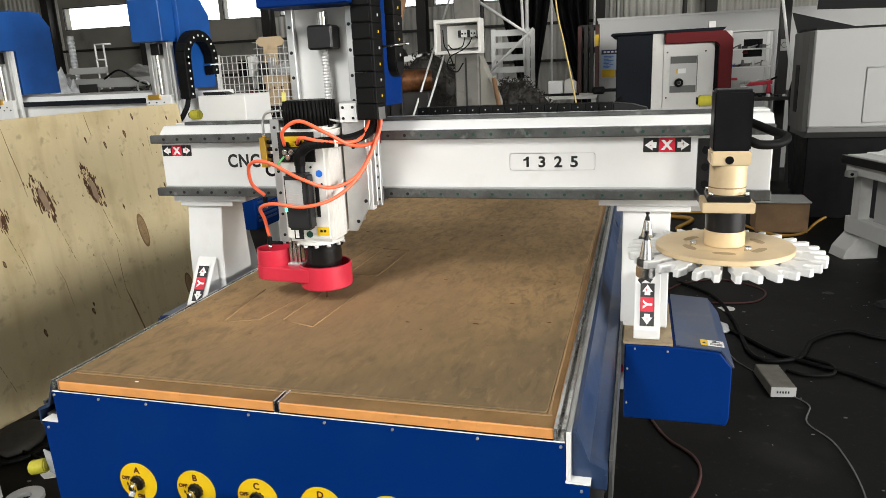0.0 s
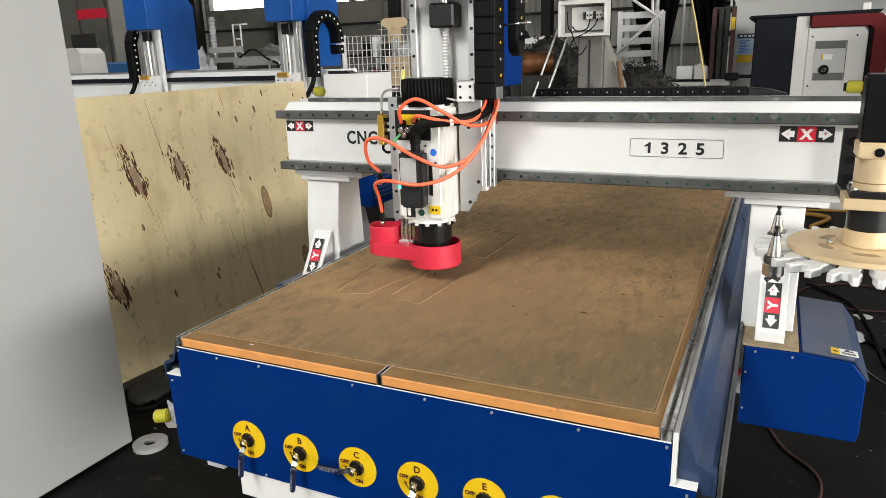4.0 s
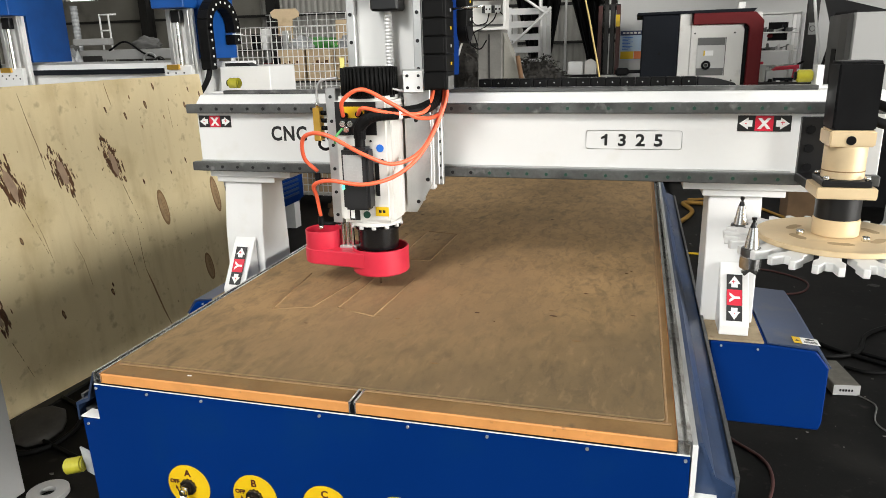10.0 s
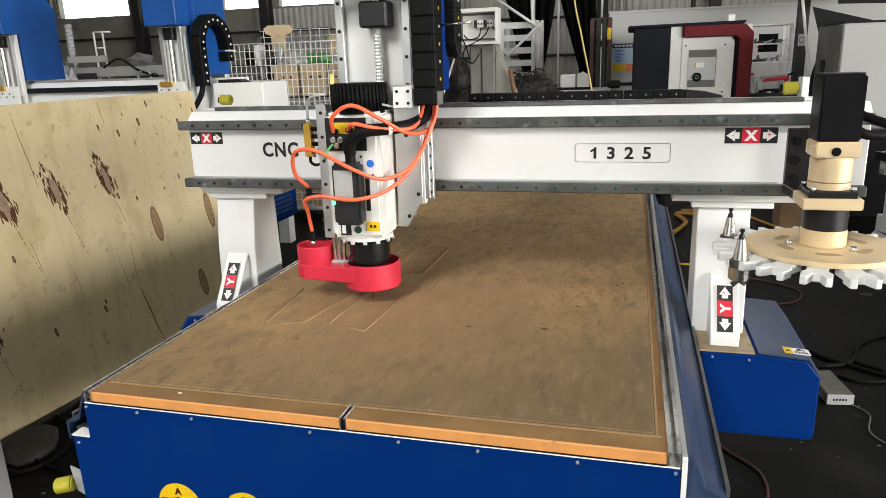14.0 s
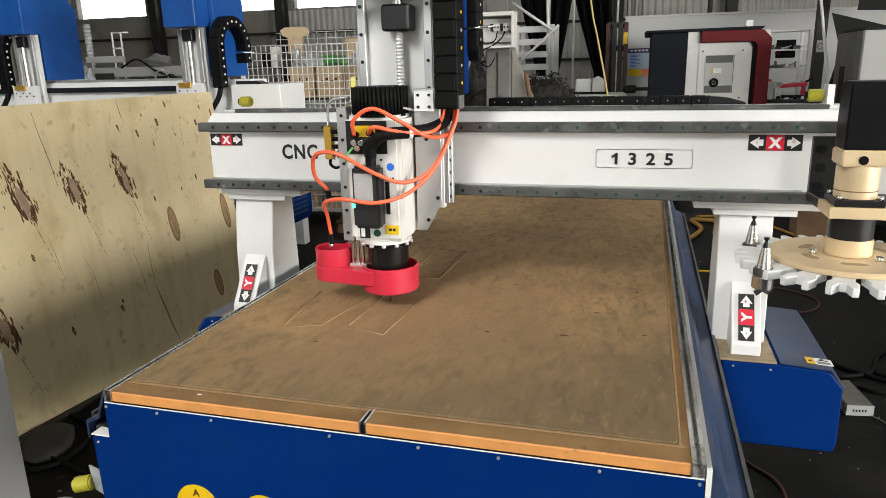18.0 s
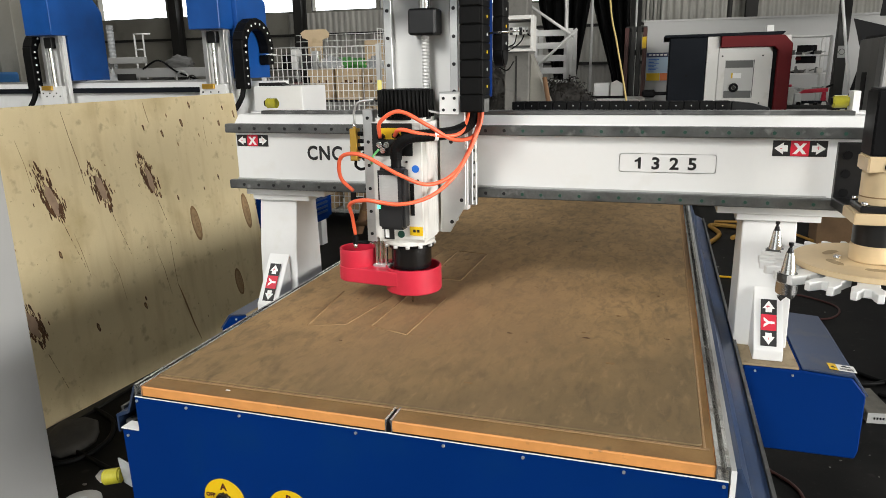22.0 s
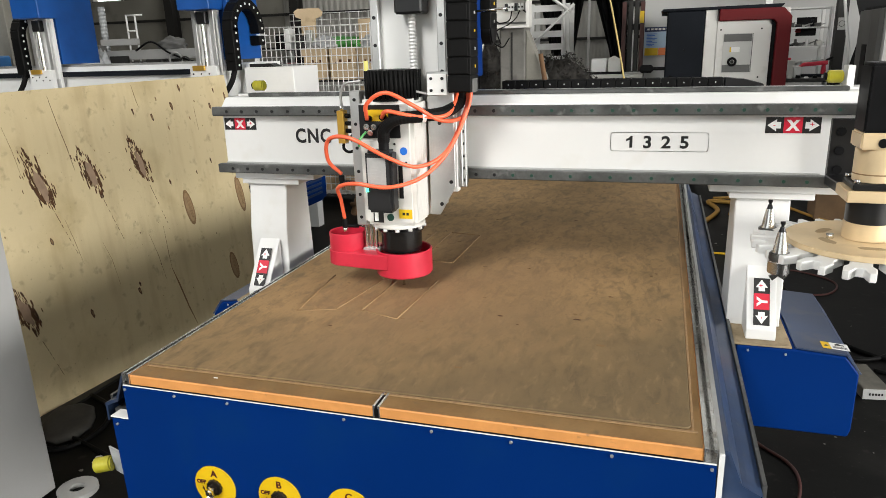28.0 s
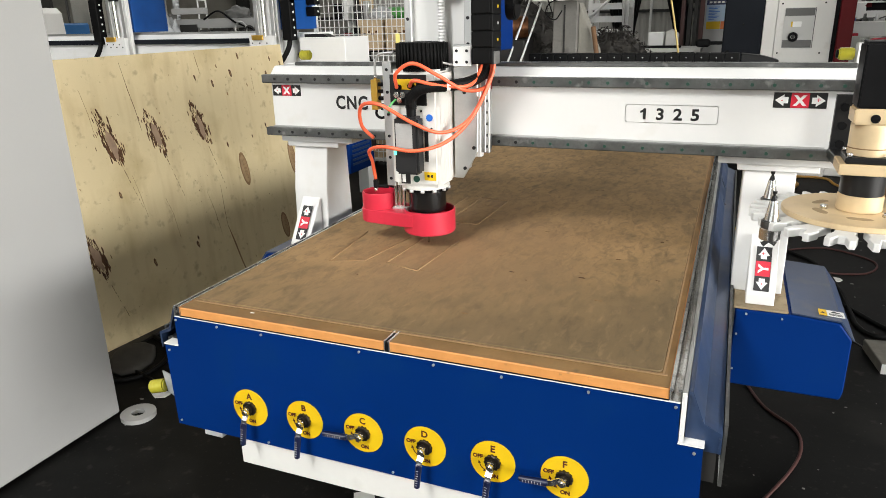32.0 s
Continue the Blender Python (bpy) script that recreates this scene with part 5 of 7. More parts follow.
for cy, cz, h in ((1.92, 0.684, 0.10), (2.36, 0.67, 0.11), (2.19, 0.27, 0.085)):
    ply_patch("knot_face", [(cy + 0.025 * math.cos(2 * math.pi * k / 28) - 0.1 * h * math.sin(2 * math.pi * k / 28), cz + 0.82 * h * math.sin(2 * math.pi * k / 28)) for k in range(28)], KNOT_FACE, 0.0013)
    for k in range(3):
        veneer_line = [(cy - 0.01 + 0.009 * k, cz + 0.55 * h), (cy - 0.004 + 0.008 * k, cz), (cy + 0.008 + 0.006 * k, cz - 0.6 * h)]
        ply_patch("knot_grain", [(y + 0.0018, z) for y, z in veneer_line] + veneer_line[::-1], STREAK, 0.0017)
    ply_patch("oval_knot", [(cy + 0.032 * math.cos(2 * math.pi * k / 28) - 0.12 * h * math.sin(2 * math.pi * k / 28), cz + h * math.sin(2 * math.pi * k / 28)) for k in range(28)], STREAK, 0.0008, "smooth oval brown knot")
for y, z, big in ((1.94, 1.233, 1.7), (1.79, 1.187, 1.5), (2.02, 1.321, 1.4), (2.24, 1.208, 1.5), (2.16, 0.909, 1.2), (1.70, 0.879, 1.3), (1.84, 1.277, 0.8), (1.89, 1.122, 0.9), (1.67, 1.229, 1.1),
                  (2.12, 1.243, 0.7), (2.06, 1.156, 0.7), (1.82, 0.843, 1.1), (1.465, 0.356, 1.5), (1.475, 0.39, 1.0), (1.17, 0.346, 1.6), (1.06, 0.722, 1.4), (2.29, 1.292, 1.0), (2.38, 1.252, 1.6), (2.03, 0.86, 0.8), (2.27, 0.856, 0.9)):
    ply_patch("speck", [(y + du * 0.6 - dv * 0.3, z + dv * 1.7) for du, dv in blob(0.0085 * big, 10, rng)], rng.choice((KNOT, STREAK)) if big < 1.3 else KNOT, 0.0008)
    if big > 1.2:
        ply_patch("speck_core", [(y + du * 0.6 - dv * 0.3, z + dv * 1.6) for du, dv in blob(0.005 * big, 8, rng)], STREAK, 0.0012)
for k in range(46):
    y, z = rng.uniform(0.5, 2.38), rng.uniform(0.15, 1.33)
    ply_patch("speck", [(y + du * 0.6 - dv * 0.3, z + dv * 1.5) for du, dv in blob(rng.choice((0.002, 0.003, 0.004)), 8, rng)], rng.choice((KNOT, STREAK, STREAK)), 0.0007)


def veneer_crack(line, wide, material):
    """A thin dark split in the veneer along the points (y, z)."""
    line = [Vector(p) for p in line]
    pts = []
    for i, p in enumerate(line):
        pts.append((p.x + wide * (0.3 if i in (0, len(line) - 1) else rng.uniform(0.7, 1.3)), p.y))
    ply_patch("veneer_crack", pts + [(p.x, p.y) for p in line[::-1]], material, 0.0007)


for line, wide, material in (([(1.694, 1.355), (1.70, 1.303), (1.713, 1.245)], 0.003, STREAK), ([(1.214, 1.335), (1.23, 1.213), (1.249, 1.108), (1.262, 1.0)], 0.0028, KNOT),
                             ([(1.706, 0.632), (1.702, 0.478), (1.704, 0.399)], 0.003, STREAK), ([(1.704, 0.399), (1.726, 0.305), (1.764, 0.153), (1.80, 0.05)], 0.008, STREAK),
                             ([(2.106, 1.213), (2.111, 1.086)], 0.0025, STREAK), ([(1.316, 0.65), (1.345, 0.556), (1.36, 0.42)], 0.0018, STREAK), ([(1.60, 0.62), (1.63, 0.5), (1.65, 0.36)], 0.0016, STREAK),
                             ([(0.97, 1.23), (0.99, 1.12), (1.0, 1.02)], 0.002, STREAK), ([(1.15, 0.8), (1.17, 0.7), (1.19, 0.58)], 0.0016, STREAK)):
    veneer_crack(line, wide, material)

# ---- control cabinet beside the camera's path ----
cab = thing("control_cabinet", (-1.1, 0.02, 0), "tall light-grey sheet-metal control cabinet", "cabinet")
part("body", bx(-1.36 - 0.1, -0.784, -0.42, 0.4005, 0.012, 1.95, 0.004), CABINET, cab)
part("door", bx(-0.7835, -0.772, -0.415, 0.397, 0.018, 1.945, 0.004), CABINET, cab, "plain light-grey door")
part("plinth", bx(-1.44, -0.81, -0.40, 0.385, 0.0, 0.012), CHARCOAL, cab)

# ---- second router behind the plywood ----
rtwo = thing("second_cnc_router", (-2.2, 2.9, 0), "white gantry router with tall blue heads and a blue leg", "CNC router")
b2 = part("gantry_beam", prism([(2.63, 1.17), (2.63, 1.395), (2.66, 1.435), (2.85, 1.435), (2.85, 1.17)], "x", -5.2, -1.12, 0.003), WHITE, rtwo, "white cross beam")
part("linear_rail", bx(-5.2, -1.55, 2.60, 2.629, 1.372, 1.404, 0.002), CHARCOAL, b2, "dark steel rail")
part("top_rail", bx(-5.2, -1.3, 2.68, 2.71, 1.4355, 1.45), ALU, b2)
part("end_cap", bx(-1.22, -0.885, 2.585, 2.9, 1.16, 1.405, 0.004), WHITE, rtwo, "white end box")
part("end_bracket", prism([(-1.2, 1.4055), (-1.02, 1.4055), (-1.06, 1.425), (-1.2, 1.425)], "y", 2.62, 2.7), BLACK_METAL, rtwo)
leg2 = part("blue_leg", prism([(-1.31, 0.5), (-1.2, 0.5), (-0.94, 0.53), (-0.94, 0.915), (-0.983, 1.158), (-1.2, 1.158), (-1.33, 0.88)], "y", 2.66, 3.0, 0.004), BLUE, rtwo, "blue sheet-metal leg cover")
part("motor_housing", bx(-1.10, -0.91, 2.60, 2.9, 0.53, 0.878, 0.004), BLUE, leg2, "blue louvred motor housing")
for k in range(9):
    part("vent_slat", bx(-0.9095, -0.903, 2.63, 2.87, 0.58 + 0.03 * k, 0.594 + 0.03 * k), DUSTY_BLUE, leg2)
part("foot", prism([(-1.3, 0.0), (-1.13, 0.0), (-1.13, 0.2), (-1.2, 0.519), (-1.3, 0.519)], "y", 2.72, 2.95, 0.004), WHITE, rtwo, "white welded foot")
part("left_leg", bx(-5.1, -4.9, 2.65, 2.85, 0, 1.169), WHITE, rtwo)
part("bed", bx(-4.8, -1.5, 1.9, 4.3, 0.6, 0.75), WHITE, rtwo)
for x in (-4.7, -1.7):
    for y in (2.0, 4.1):
        part("bed_leg", bx(x, x + 0.1, y, y + 0.1, 0, 0.6), WHITE, rtwo)
for xo in (-1.56, -2.82):
    hd = part("head_cover", bx(xo, xo + 0.22, 2.47, 2.615, 1.745, 1.995, 0.004), SKY_BLUE, rtwo, "tall blue head cover")
    part("rear_cover", prism([(2.6155, 1.455), (2.95, 1.455), (2.95, 1.915), (2.87, 2.01), (2.6155, 2.01)], "x", xo + 0.04, xo + (0.25 if xo > -2 else 0.2), 0.001), SKY_BLUE, hd, "blue side cover with a cut corner")
    part("slide_plate", bx(xo + 0.03, xo + 0.20, 2.575, 2.598, 1.30, 1.744), WHITE, hd)
    for x in (xo + 0.03, xo + 0.155):
        part("slide_rail", bx(x, x + 0.03, 2.553, 2.574, 1.36, 1.744, 0.002), ALU, hd, "aluminium slide rail")
    part("ball_screw", rod((xo + 0.107, 2.55, 1.38), (xo + 0.107, 2.55, 1.70), 0.011), BRIGHT, hd)
    part("coupling", bx(xo + 0.075, xo + 0.14, 2.535, 2.574, 1.665, 1.735, 0.004), BLACK_METAL, hd)
    part("front_plate", bx(xo, xo + 0.19, 2.52, 2.552, 1.24, 1.42, 0.002), WHITE, hd, "white drilled front plate")
    part("air_manifold", bx(xo + 0.03, xo + 0.115, 2.505, 2.5195, 1.395, 1.425, 0.002), BRASS, hd, "brass air manifold")
    for k in range(6):
        part("socket_bolt", rod((xo + 0.025 + 0.028 * k, 2.517, 1.375 - 0.02 * (k % 2)), (xo + 0.025 + 0.028 * k, 2.52, 1.375 - 0.02 * (k % 2)), 0.005, n=8), BLACK_METAL, hd)
    # cable chain: up the side, over in an arch and down to a bracket
    cx = xo + 0.29 if xo > -2 else xo - 0.075
    line = [(2.56, 1.42 + 0.047 * k, 90) for k in range(5)] + [(2.71 - 0.15 * math.cos(radians(a)), 1.63 + 0.15 * math.sin(radians(a)), 90 - a) for a in range(6, 190, 19)] + [(2.855, 1.565, 92)]
    for y, z, turn in line:
        bm = bx(-0.036, 0.036, -0.032, 0.032, -0.03, 0.03, 0.005)
        bmesh.ops.transform(bm, matrix=Matrix.Translation((cx, y, z)) @ pose(0, 0, 0, turn - 90), verts=bm.verts)
        lk = part("chain_link", bm, RUBBER, hd, "black drag-chain link")
        bm = rod((0.036, 0, 0), (0.039, 0, 0), 0.007, n=8)
        bmesh.ops.transform(bm, matrix=Matrix.Translation((cx, y, z)), verts=bm.verts)
        part("rivet", bm, LABEL_WHITE, lk)
    part("chain_bracket", bx(cx + 0.04, cx + 0.046, 2.78, 2.90, 1.594, 1.60), LABEL_WHITE, hd)
    part("cable", tube([(cx, 2.56, 1.40), (cx - 0.006, 2.54, 1.34), (cx - 0.045, 2.52, 1.27), (cx - 0.075, 2.5, 1.24)], 0.016), RUBBER, hd)

# ---- wire cage with boxes ----
cage = thing("wire_mesh_container", (-1.9, 5.4, 0), "galvanised wire mesh container full of boxes and scrap", "wire container")
CX0, CX1, CY0, CY1, CZ = -2.60, -1.37, 5.0, 5.7, 1.71
vert = mesh_of("wire", rod((0, 0, 0.1), (0, 0, CZ), 0.0042, n=6), ZINC)
tall = mesh_of("wire", rod((0, 0, 0.1), (0, 0, CZ + 0.16), 0.0042, n=6), ZINC)
horx = mesh_of("wire", rod((CX0, 0, 0), (CX1, 0, 0), 0.0042, n=6), ZINC)
hory = mesh_of("wire", rod((0, CY0, 0), (0, CY1, 0), 0.004, n=6), ZINC)
for k in range(24):
    x = CX0 + (CX1 - CX0) * k / 23
    put("wire", vert, cage, m=Matrix.Translation((x, CY0, 0)))
    if k % 2:
        put("wire", tall, cage, m=Matrix.Translation((x, CY1, 0)))
for k in range(11):
    y = CY0 + (CY1 - CY0) * k / 10
    put("wire", tall, cage, m=Matrix.Translation((CX1, y, 0)))
for k in range(24):
    z = 0.14 + 0.0685 * k
    put("wire", horx, cage, m=Matrix.Translation((0, CY0 - 0.008, z)))
    put("wire", hory, cage, m=Matrix.Translation((CX1 + 0.008, 0, z)))
for z in (1.735, 1.80, 1.865):
    put("wire", hory, cage, m=Matrix.Translation((CX1 + 0.008, 0, z)))
    put("wire", horx, cage, m=Matrix.Translation((0, CY1 + 0.008, z)))
for x in (CX0, CX1):
    for y in (CY0, CY1):
        part("post", bx(x - 0.018, x + 0.018, y - 0.018, y + 0.018, 0, CZ + 0.02), ZINC, cage)
part("deck", bx(CX0, CX1, CY0 + 0.02, CY1 - 0.02, 0.1, 0.12), ZINC, cage)
part("shelf", bx(CX0 + 0.02, CX1 - 0.02, CY0 + 0.02, CY1 - 0.02, 1.20, 1.215), BLACK_METAL, cage)
part("lower_shelf", bx(CX0 + 0.02, CX1 - 0.02, CY0 + 0.02, CY1 - 0.02, 0.90, 0.915), BLACK_METAL, cage)
part("upper_shelf", bx(CX0 + 0.02, CX1 - 0.02, CY0 + 0.3, CY1 - 0.02, 1.50, 1.512), BLACK_METAL, cage)


def carton(x, y, z, w, d, h, label, material=CARD, turn=0.0, lid=True):
    box = thing("cardboard_box", (x, y, z), label, "box", "boxes in the hall")
    bm = bx(-w / 2, w / 2, -d / 2, d / 2, 0, h, 0.004)
    spot = Matrix.Translation((x, y, z)) @ pose(0, 0, 0, 0, 0, turn)
    bmesh.ops.transform(bm, matrix=spot, verts=bm.verts)
    part("carton", bm, material, box)
    if lid:
        bm = bx(-0.025, 0.025, -d / 2 - 0.001, d / 2 + 0.001, h, h + 0.0012)
        bmesh.ops.transform(bm, matrix=spot, verts=bm.verts)
        part("tape", bm, STREAK, box)
    return box


for x, z, w, h in ((-2.02, 1.215, 0.27, 0.3), (-1.72, 1.215, 0.27, 0.3), (-1.47, 1.215, 0.16, 0.29), (-2.2, 0.121, 0.5, 0.5), (-1.6, 0.121, 0.45, 0.45)):
    box = carton(x, 5.18, z, w, 0.22, h, "closed brown cardboard box inside the wire container")
    for k in range(4):
        u = x - w * 0.3 + w * 0.17 * k
        part("print_mark", bx(u, u + w * 0.11, 5.0675, 5.0695, z + h * (0.5 + 0.05 * (k % 2)), z + h * (0.56 + 0.07 * (k % 2))), KNOT, box)
carton(-1.6, 5.55, 1.512, 0.2, 0.2, 0.27, "narrow open brown cardboard box inside the wire container")
cut = thing("cardboard_cutout", (-2.22, 5.3, 1.216), "mushroom-shaped brown cardboard cutout stood in the wire container", "cardboard")
part("cutout", prism([(-2.30, 1.46), (-2.14, 1.46), (-2.13, 1.80), (-2.06, 1.82), (-2.05, 1.86), (-2.09, 1.90), (-2.32, 1.90), (-2.37, 1.87), (-2.35, 1.82), (-2.29, 1.80)], "y", 5.38, 5.39), CARD, cut)
part("stem", bx(-2.28, -2.16, 5.391, 5.401, 1.2155, 1.6), CARD, cut)
GREENFOIL = mat("green_plastic_sheet", (0.06, 0.3, 0.05), 0.4, var=0.3, scale=15)
rng = random.Random(31)


def heap(name, x, y, z, rx, ry, h, material, label, category, seed):
    """A crumpled soft lump, as a thing of its own."""
    return tagged(part(name, heap_mesh(x, y, z, rx, ry, h, seed), material), label, category)


def heap_mesh(x, y, z, rx, ry, h, seed):
    bm = bmesh.new()
    bmesh.ops.create_icosphere(bm, subdivisions=4, radius=1)
    for v in bm.verts:
        k = 1 + 0.28 * noise.noise(v.co * 2.3 + Vector((seed, 0, 0))) + 0.12 * noise.noise(v.co * 6) + 0.06 * noise.noise(v.co * 15)
        v.co = Vector((x + v.co.x * rx * k, y + v.co.y * ry * k, z + max(0, (v.co.z * k + 0.35)) / 1.35 * h))
    for f in bm.faces:
        f.smooth = True
    return bm


for k, (x, w, h, material) in enumerate(((-2.3, 0.12, 0.09, LATHE_WHITE), (-2.08, 0.1, 0.05, RED), (-1.93, 0.07, 0.13, LATHE_WHITE), (-1.8, 0.14, 0.04, RED), (-1.62, 0.09, 0.1, IRON), (-1.5, 0.08, 0.06, LATHE_WHITE))):
    tagged(part("spare_part", bx(x, x + w, 5.1 + 0.03 * (k % 3), 5.25, 0.915, 0.915 + h, 0.006), material), "small part on the lower shelf of the wire container", "part", "parts in the container")
heap("plastic_sheet", -1.95, 5.52, 1.512, 0.36, 0.12, 0.11, GREENFOIL, "crumpled green plastic sheet inside the wire container", "plastic sheet", 3)
heap("plastic_bag", -1.95, 5.18, 1.516, 0.12, 0.09, 0.11, FOIL, "crumpled clear plastic bag on the boxes", "bag", 5)
heap("plastic_bag", -1.47, 5.18, 1.506, 0.08, 0.1, 0.12, FOIL, "crumpled clear plastic bag inside the wire container", "bag", 8)
for k in range(9):
    x = -2.5 + 0.12 * k
    tagged(part("scrap_part", bx(x, x + rng.uniform(0.06, 0.11), 5.05, 5.2, 0.9155, 1.0 + rng.uniform(0.0, 0.16), 0.004), rng.choice((BLACK, CARD, RED, LABEL_WHITE, IRON, BLACK))), "small scrap part in the wire container", "scrap", "scrap parts")
for k, (w, h, material) in enumerate(((0.1, 0.16, BLACK), (0.05, 0.2, LABEL_WHITE), (0.12, 0.13, IRON), (0.07, 0.18, ALU))):
    x = -2.57 + 0.115 * k
    tagged(part("scrap_part", bx(x, x + w, 5.32, 5.45, 1.5125, 1.5125 + h, 0.006), material), "small scrap part in the wire container", "scrap", "scrap parts")
for k, (w, h, material) in enumerate(((0.24, 0.2, SHELL_GREY), (0.1, 0.17, DARK_RED), (0.1, 0.22, BLACK))):
    x = -2.58 + (0, 0.26, 0.37)[k]
    tagged(part("scrap_part", bx(x, x + w * 0.8, 5.06, 5.3, 1.2155, 1.2155 + h, 0.006), material), "small scrap part in the wire container", "scrap", "scrap parts")

# ---- bamboo ladder ----
lad = thing("wooden_ladder", (-1.4, 4.6, 0), "leaning ladder of brown bamboo poles with lashed rungs", "ladder")
for foot, head in (((-1.48, 4.6, 0), (-0.64, 4.75, 2.6)), ((-1.12, 4.62, 0), (-0.39, 4.77, 2.6))):
    pole = part("pole", rod(foot, head, 0.042, 0.034, n=12), WOOD, lad)
    for k in range(9):
        p = Vector(foot).lerp(Vector(head), 0.08 + 0.105 * k)
        q = Vector(foot).lerp(Vector(head), 0.086 + 0.105 * k)
        part("node", rod(p, q, 0.046, n=12), STREAK, pole)
for k in range(7):
    u = (2.203 - 0.35 * k) / 2.6
    a, b = Vector((-1.48, 4.57, 0)).lerp(Vector((-0.64, 4.72, 2.6)), u), Vector((-1.12, 4.59, 0)).lerp(Vector((-0.39, 4.74, 2.6)), u)
    part("rung", rod(a - (b - a) * 0.15, b + (b - a) * 0.15, 0.022, n=10), WOOD, lad)

# ---- concrete post with the open fuse box ----
post2 = thing("concrete_post", (-0.15, 5.55, 0), "stained grey concrete post with a plank leaning beside it", "post")
part("shaft", bx(-0.255, -0.02, 5.42, 5.72, 0, 1.72, 0.01), CONCRETE, post2)
part("gusset", prism([(-0.0195, 0), (0.165, 0), (0.165, 1.18), (-0.0195, 1.62)], "y", 5.47, 5.67, 0.006), WALL_DARK, post2, "dark sloping concrete brace")
part("upper_shaft", bx(-0.26, -0.05, 5.46, 5.7, 1.721, H - 0.02, 0.01), CONCRETE, post2)
part("groove", bx(-0.15, -0.135, 5.414, 5.4195, 0.2, 1.6), IRON, post2)
fuse = thing("fuse_box", (-0.15, 5.3, 1.62), "open cream fuse box with loose black wires on a post", "fuse box")
for name, box in (("back", (-0.405, 0.045, 5.405, 5.415, 1.635, 1.95)), ("side", (-0.405, -0.38, 5.25, 5.4045, 1.635, 1.95)), ("side", (0.02, 0.045, 5.25, 5.4045, 1.635, 1.95)),
                  ("bottom", (-0.3795, 0.0195, 5.25, 5.4045, 1.635, 1.655)), ("top", (-0.3795, 0.0195, 5.25, 5.4045, 1.915, 1.95))):
    part(name, bx(*box, 0.002), LATHE_WHITE, fuse, "cream sheet-metal box wall")
# dark sheet added for the shade behind the mounting plate
part("liner", bx(-0.379, 0.019, 5.397, 5.4035, 1.672, 1.914), SHELL_GREY, fuse, "dark grey sheet for the shade inside the box")
part("mounting_plate", bx(-0.31, 0.0, 5.39, 5.3965, 1.69, 1.895), LATHE_WHITE, fuse)
rail = part("breaker_rail", bx(-0.2, 0.0, 5.375, 5.404, 1.80, 1.84), ALU, fuse)
for k in range(6):
    bk = part("breaker", bx(-0.19 + 0.03 * k, -0.163 + 0.03 * k, 5.33, 5.3745, 1.785, 1.85, 0.002), LABEL_WHITE if k % 3 else GREY_BOX, fuse)
    part("toggle", bx(-0.183 + 0.03 * k, -0.171 + 0.03 * k, 5.32, 5.33, 1.81, 1.825), BLACK, bk)
for pts in ([(-0.05, 5.32, 1.785), (-0.08, 5.3, 1.72), (-0.15, 5.26, 1.66), (-0.25, 5.24, 1.61), (-0.28, 5.25, 1.52), (-0.2, 5.28, 1.47), (-0.14, 5.3, 1.55)],
            [(-0.12, 5.32, 1.785), (-0.14, 5.28, 1.70), (-0.22, 5.24, 1.68), (-0.27, 5.26, 1.72)], [(-0.33, 5.3, 1.86), (-0.32, 5.3, 1.72), (-0.27, 5.25, 1.66), (-0.21, 5.24, 1.50)],
            [(-0.02, 5.32, 1.79), (0.02, 5.3, 1.76)]):
    part("wire", tube(pts, 0.006, n=6, res=6), RUBBER, fuse)
tagged(part("leaning_plank", rod((0.40, 5.28, 0.0), (0.125, 5.44, 1.40), 0.026, 0.022, n=8), WOOD), "orange-brown wooden stake leaning on the post", "plank")
for a, b in (((-1.05, 5.2, 0.0), (-0.25, 5.9, 2.6)), ((-0.92, 5.2, 0.0), (-0.12, 5.9, 2.6))):
    tagged(part("steel_pipe", rod(a, b, 0.011, n=8), ZINC), "thin galvanised pipe leaning upward", "pipe", "leaning pipes")

# ---- swarf heaps ----
def swarf(name, cx, cy, rx, ry, h, seed, count):
    """A heap of tangled dark turnings: a lumpy mound covered in small curled slivers."""
    r2 = random.Random(seed)
    bm = bmesh.new()
    bmesh.ops.create_grid(bm, x_segments=22, y_segments=22, size=1)
    tops = []
    for v in bm.verts:
        r = min(1, v.co.length)
        k = (1 - r ** 1.7) * (1 + 0.35 * noise.noise(v.co * 3 + Vector((seed, 2, 1))))
        v.co = Vector((cx + v.co.x * rx, cy + v.co.y * ry, max(0.0, h * k)))
        tops.append(v.co.copy())
    for k in range(count):
        p = r2.choice(tops) + Vector([r2.uniform(-0.05, 0.05) for _ in range(3)])
        if p.z < 0.3:
            continue
        a = Vector([r2.uniform(-1, 1) for _ in range(3)]).normalized() * r2.uniform(0.01, 0.034)
        b = a.orthogonal().normalized() * r2.uniform(0.004, 0.01)
        c = Vector([r2.uniform(-0.02, 0.02) for _ in range(3)])
        v = [bm.verts.new(q) for q in (p - a, p + c - b, p + a, p + c + b)]
        bm.faces.new(v)
    return tagged(part(name, bm, SWARF), "heap of tangled dark metal swarf", "swarf", kind="stuff")


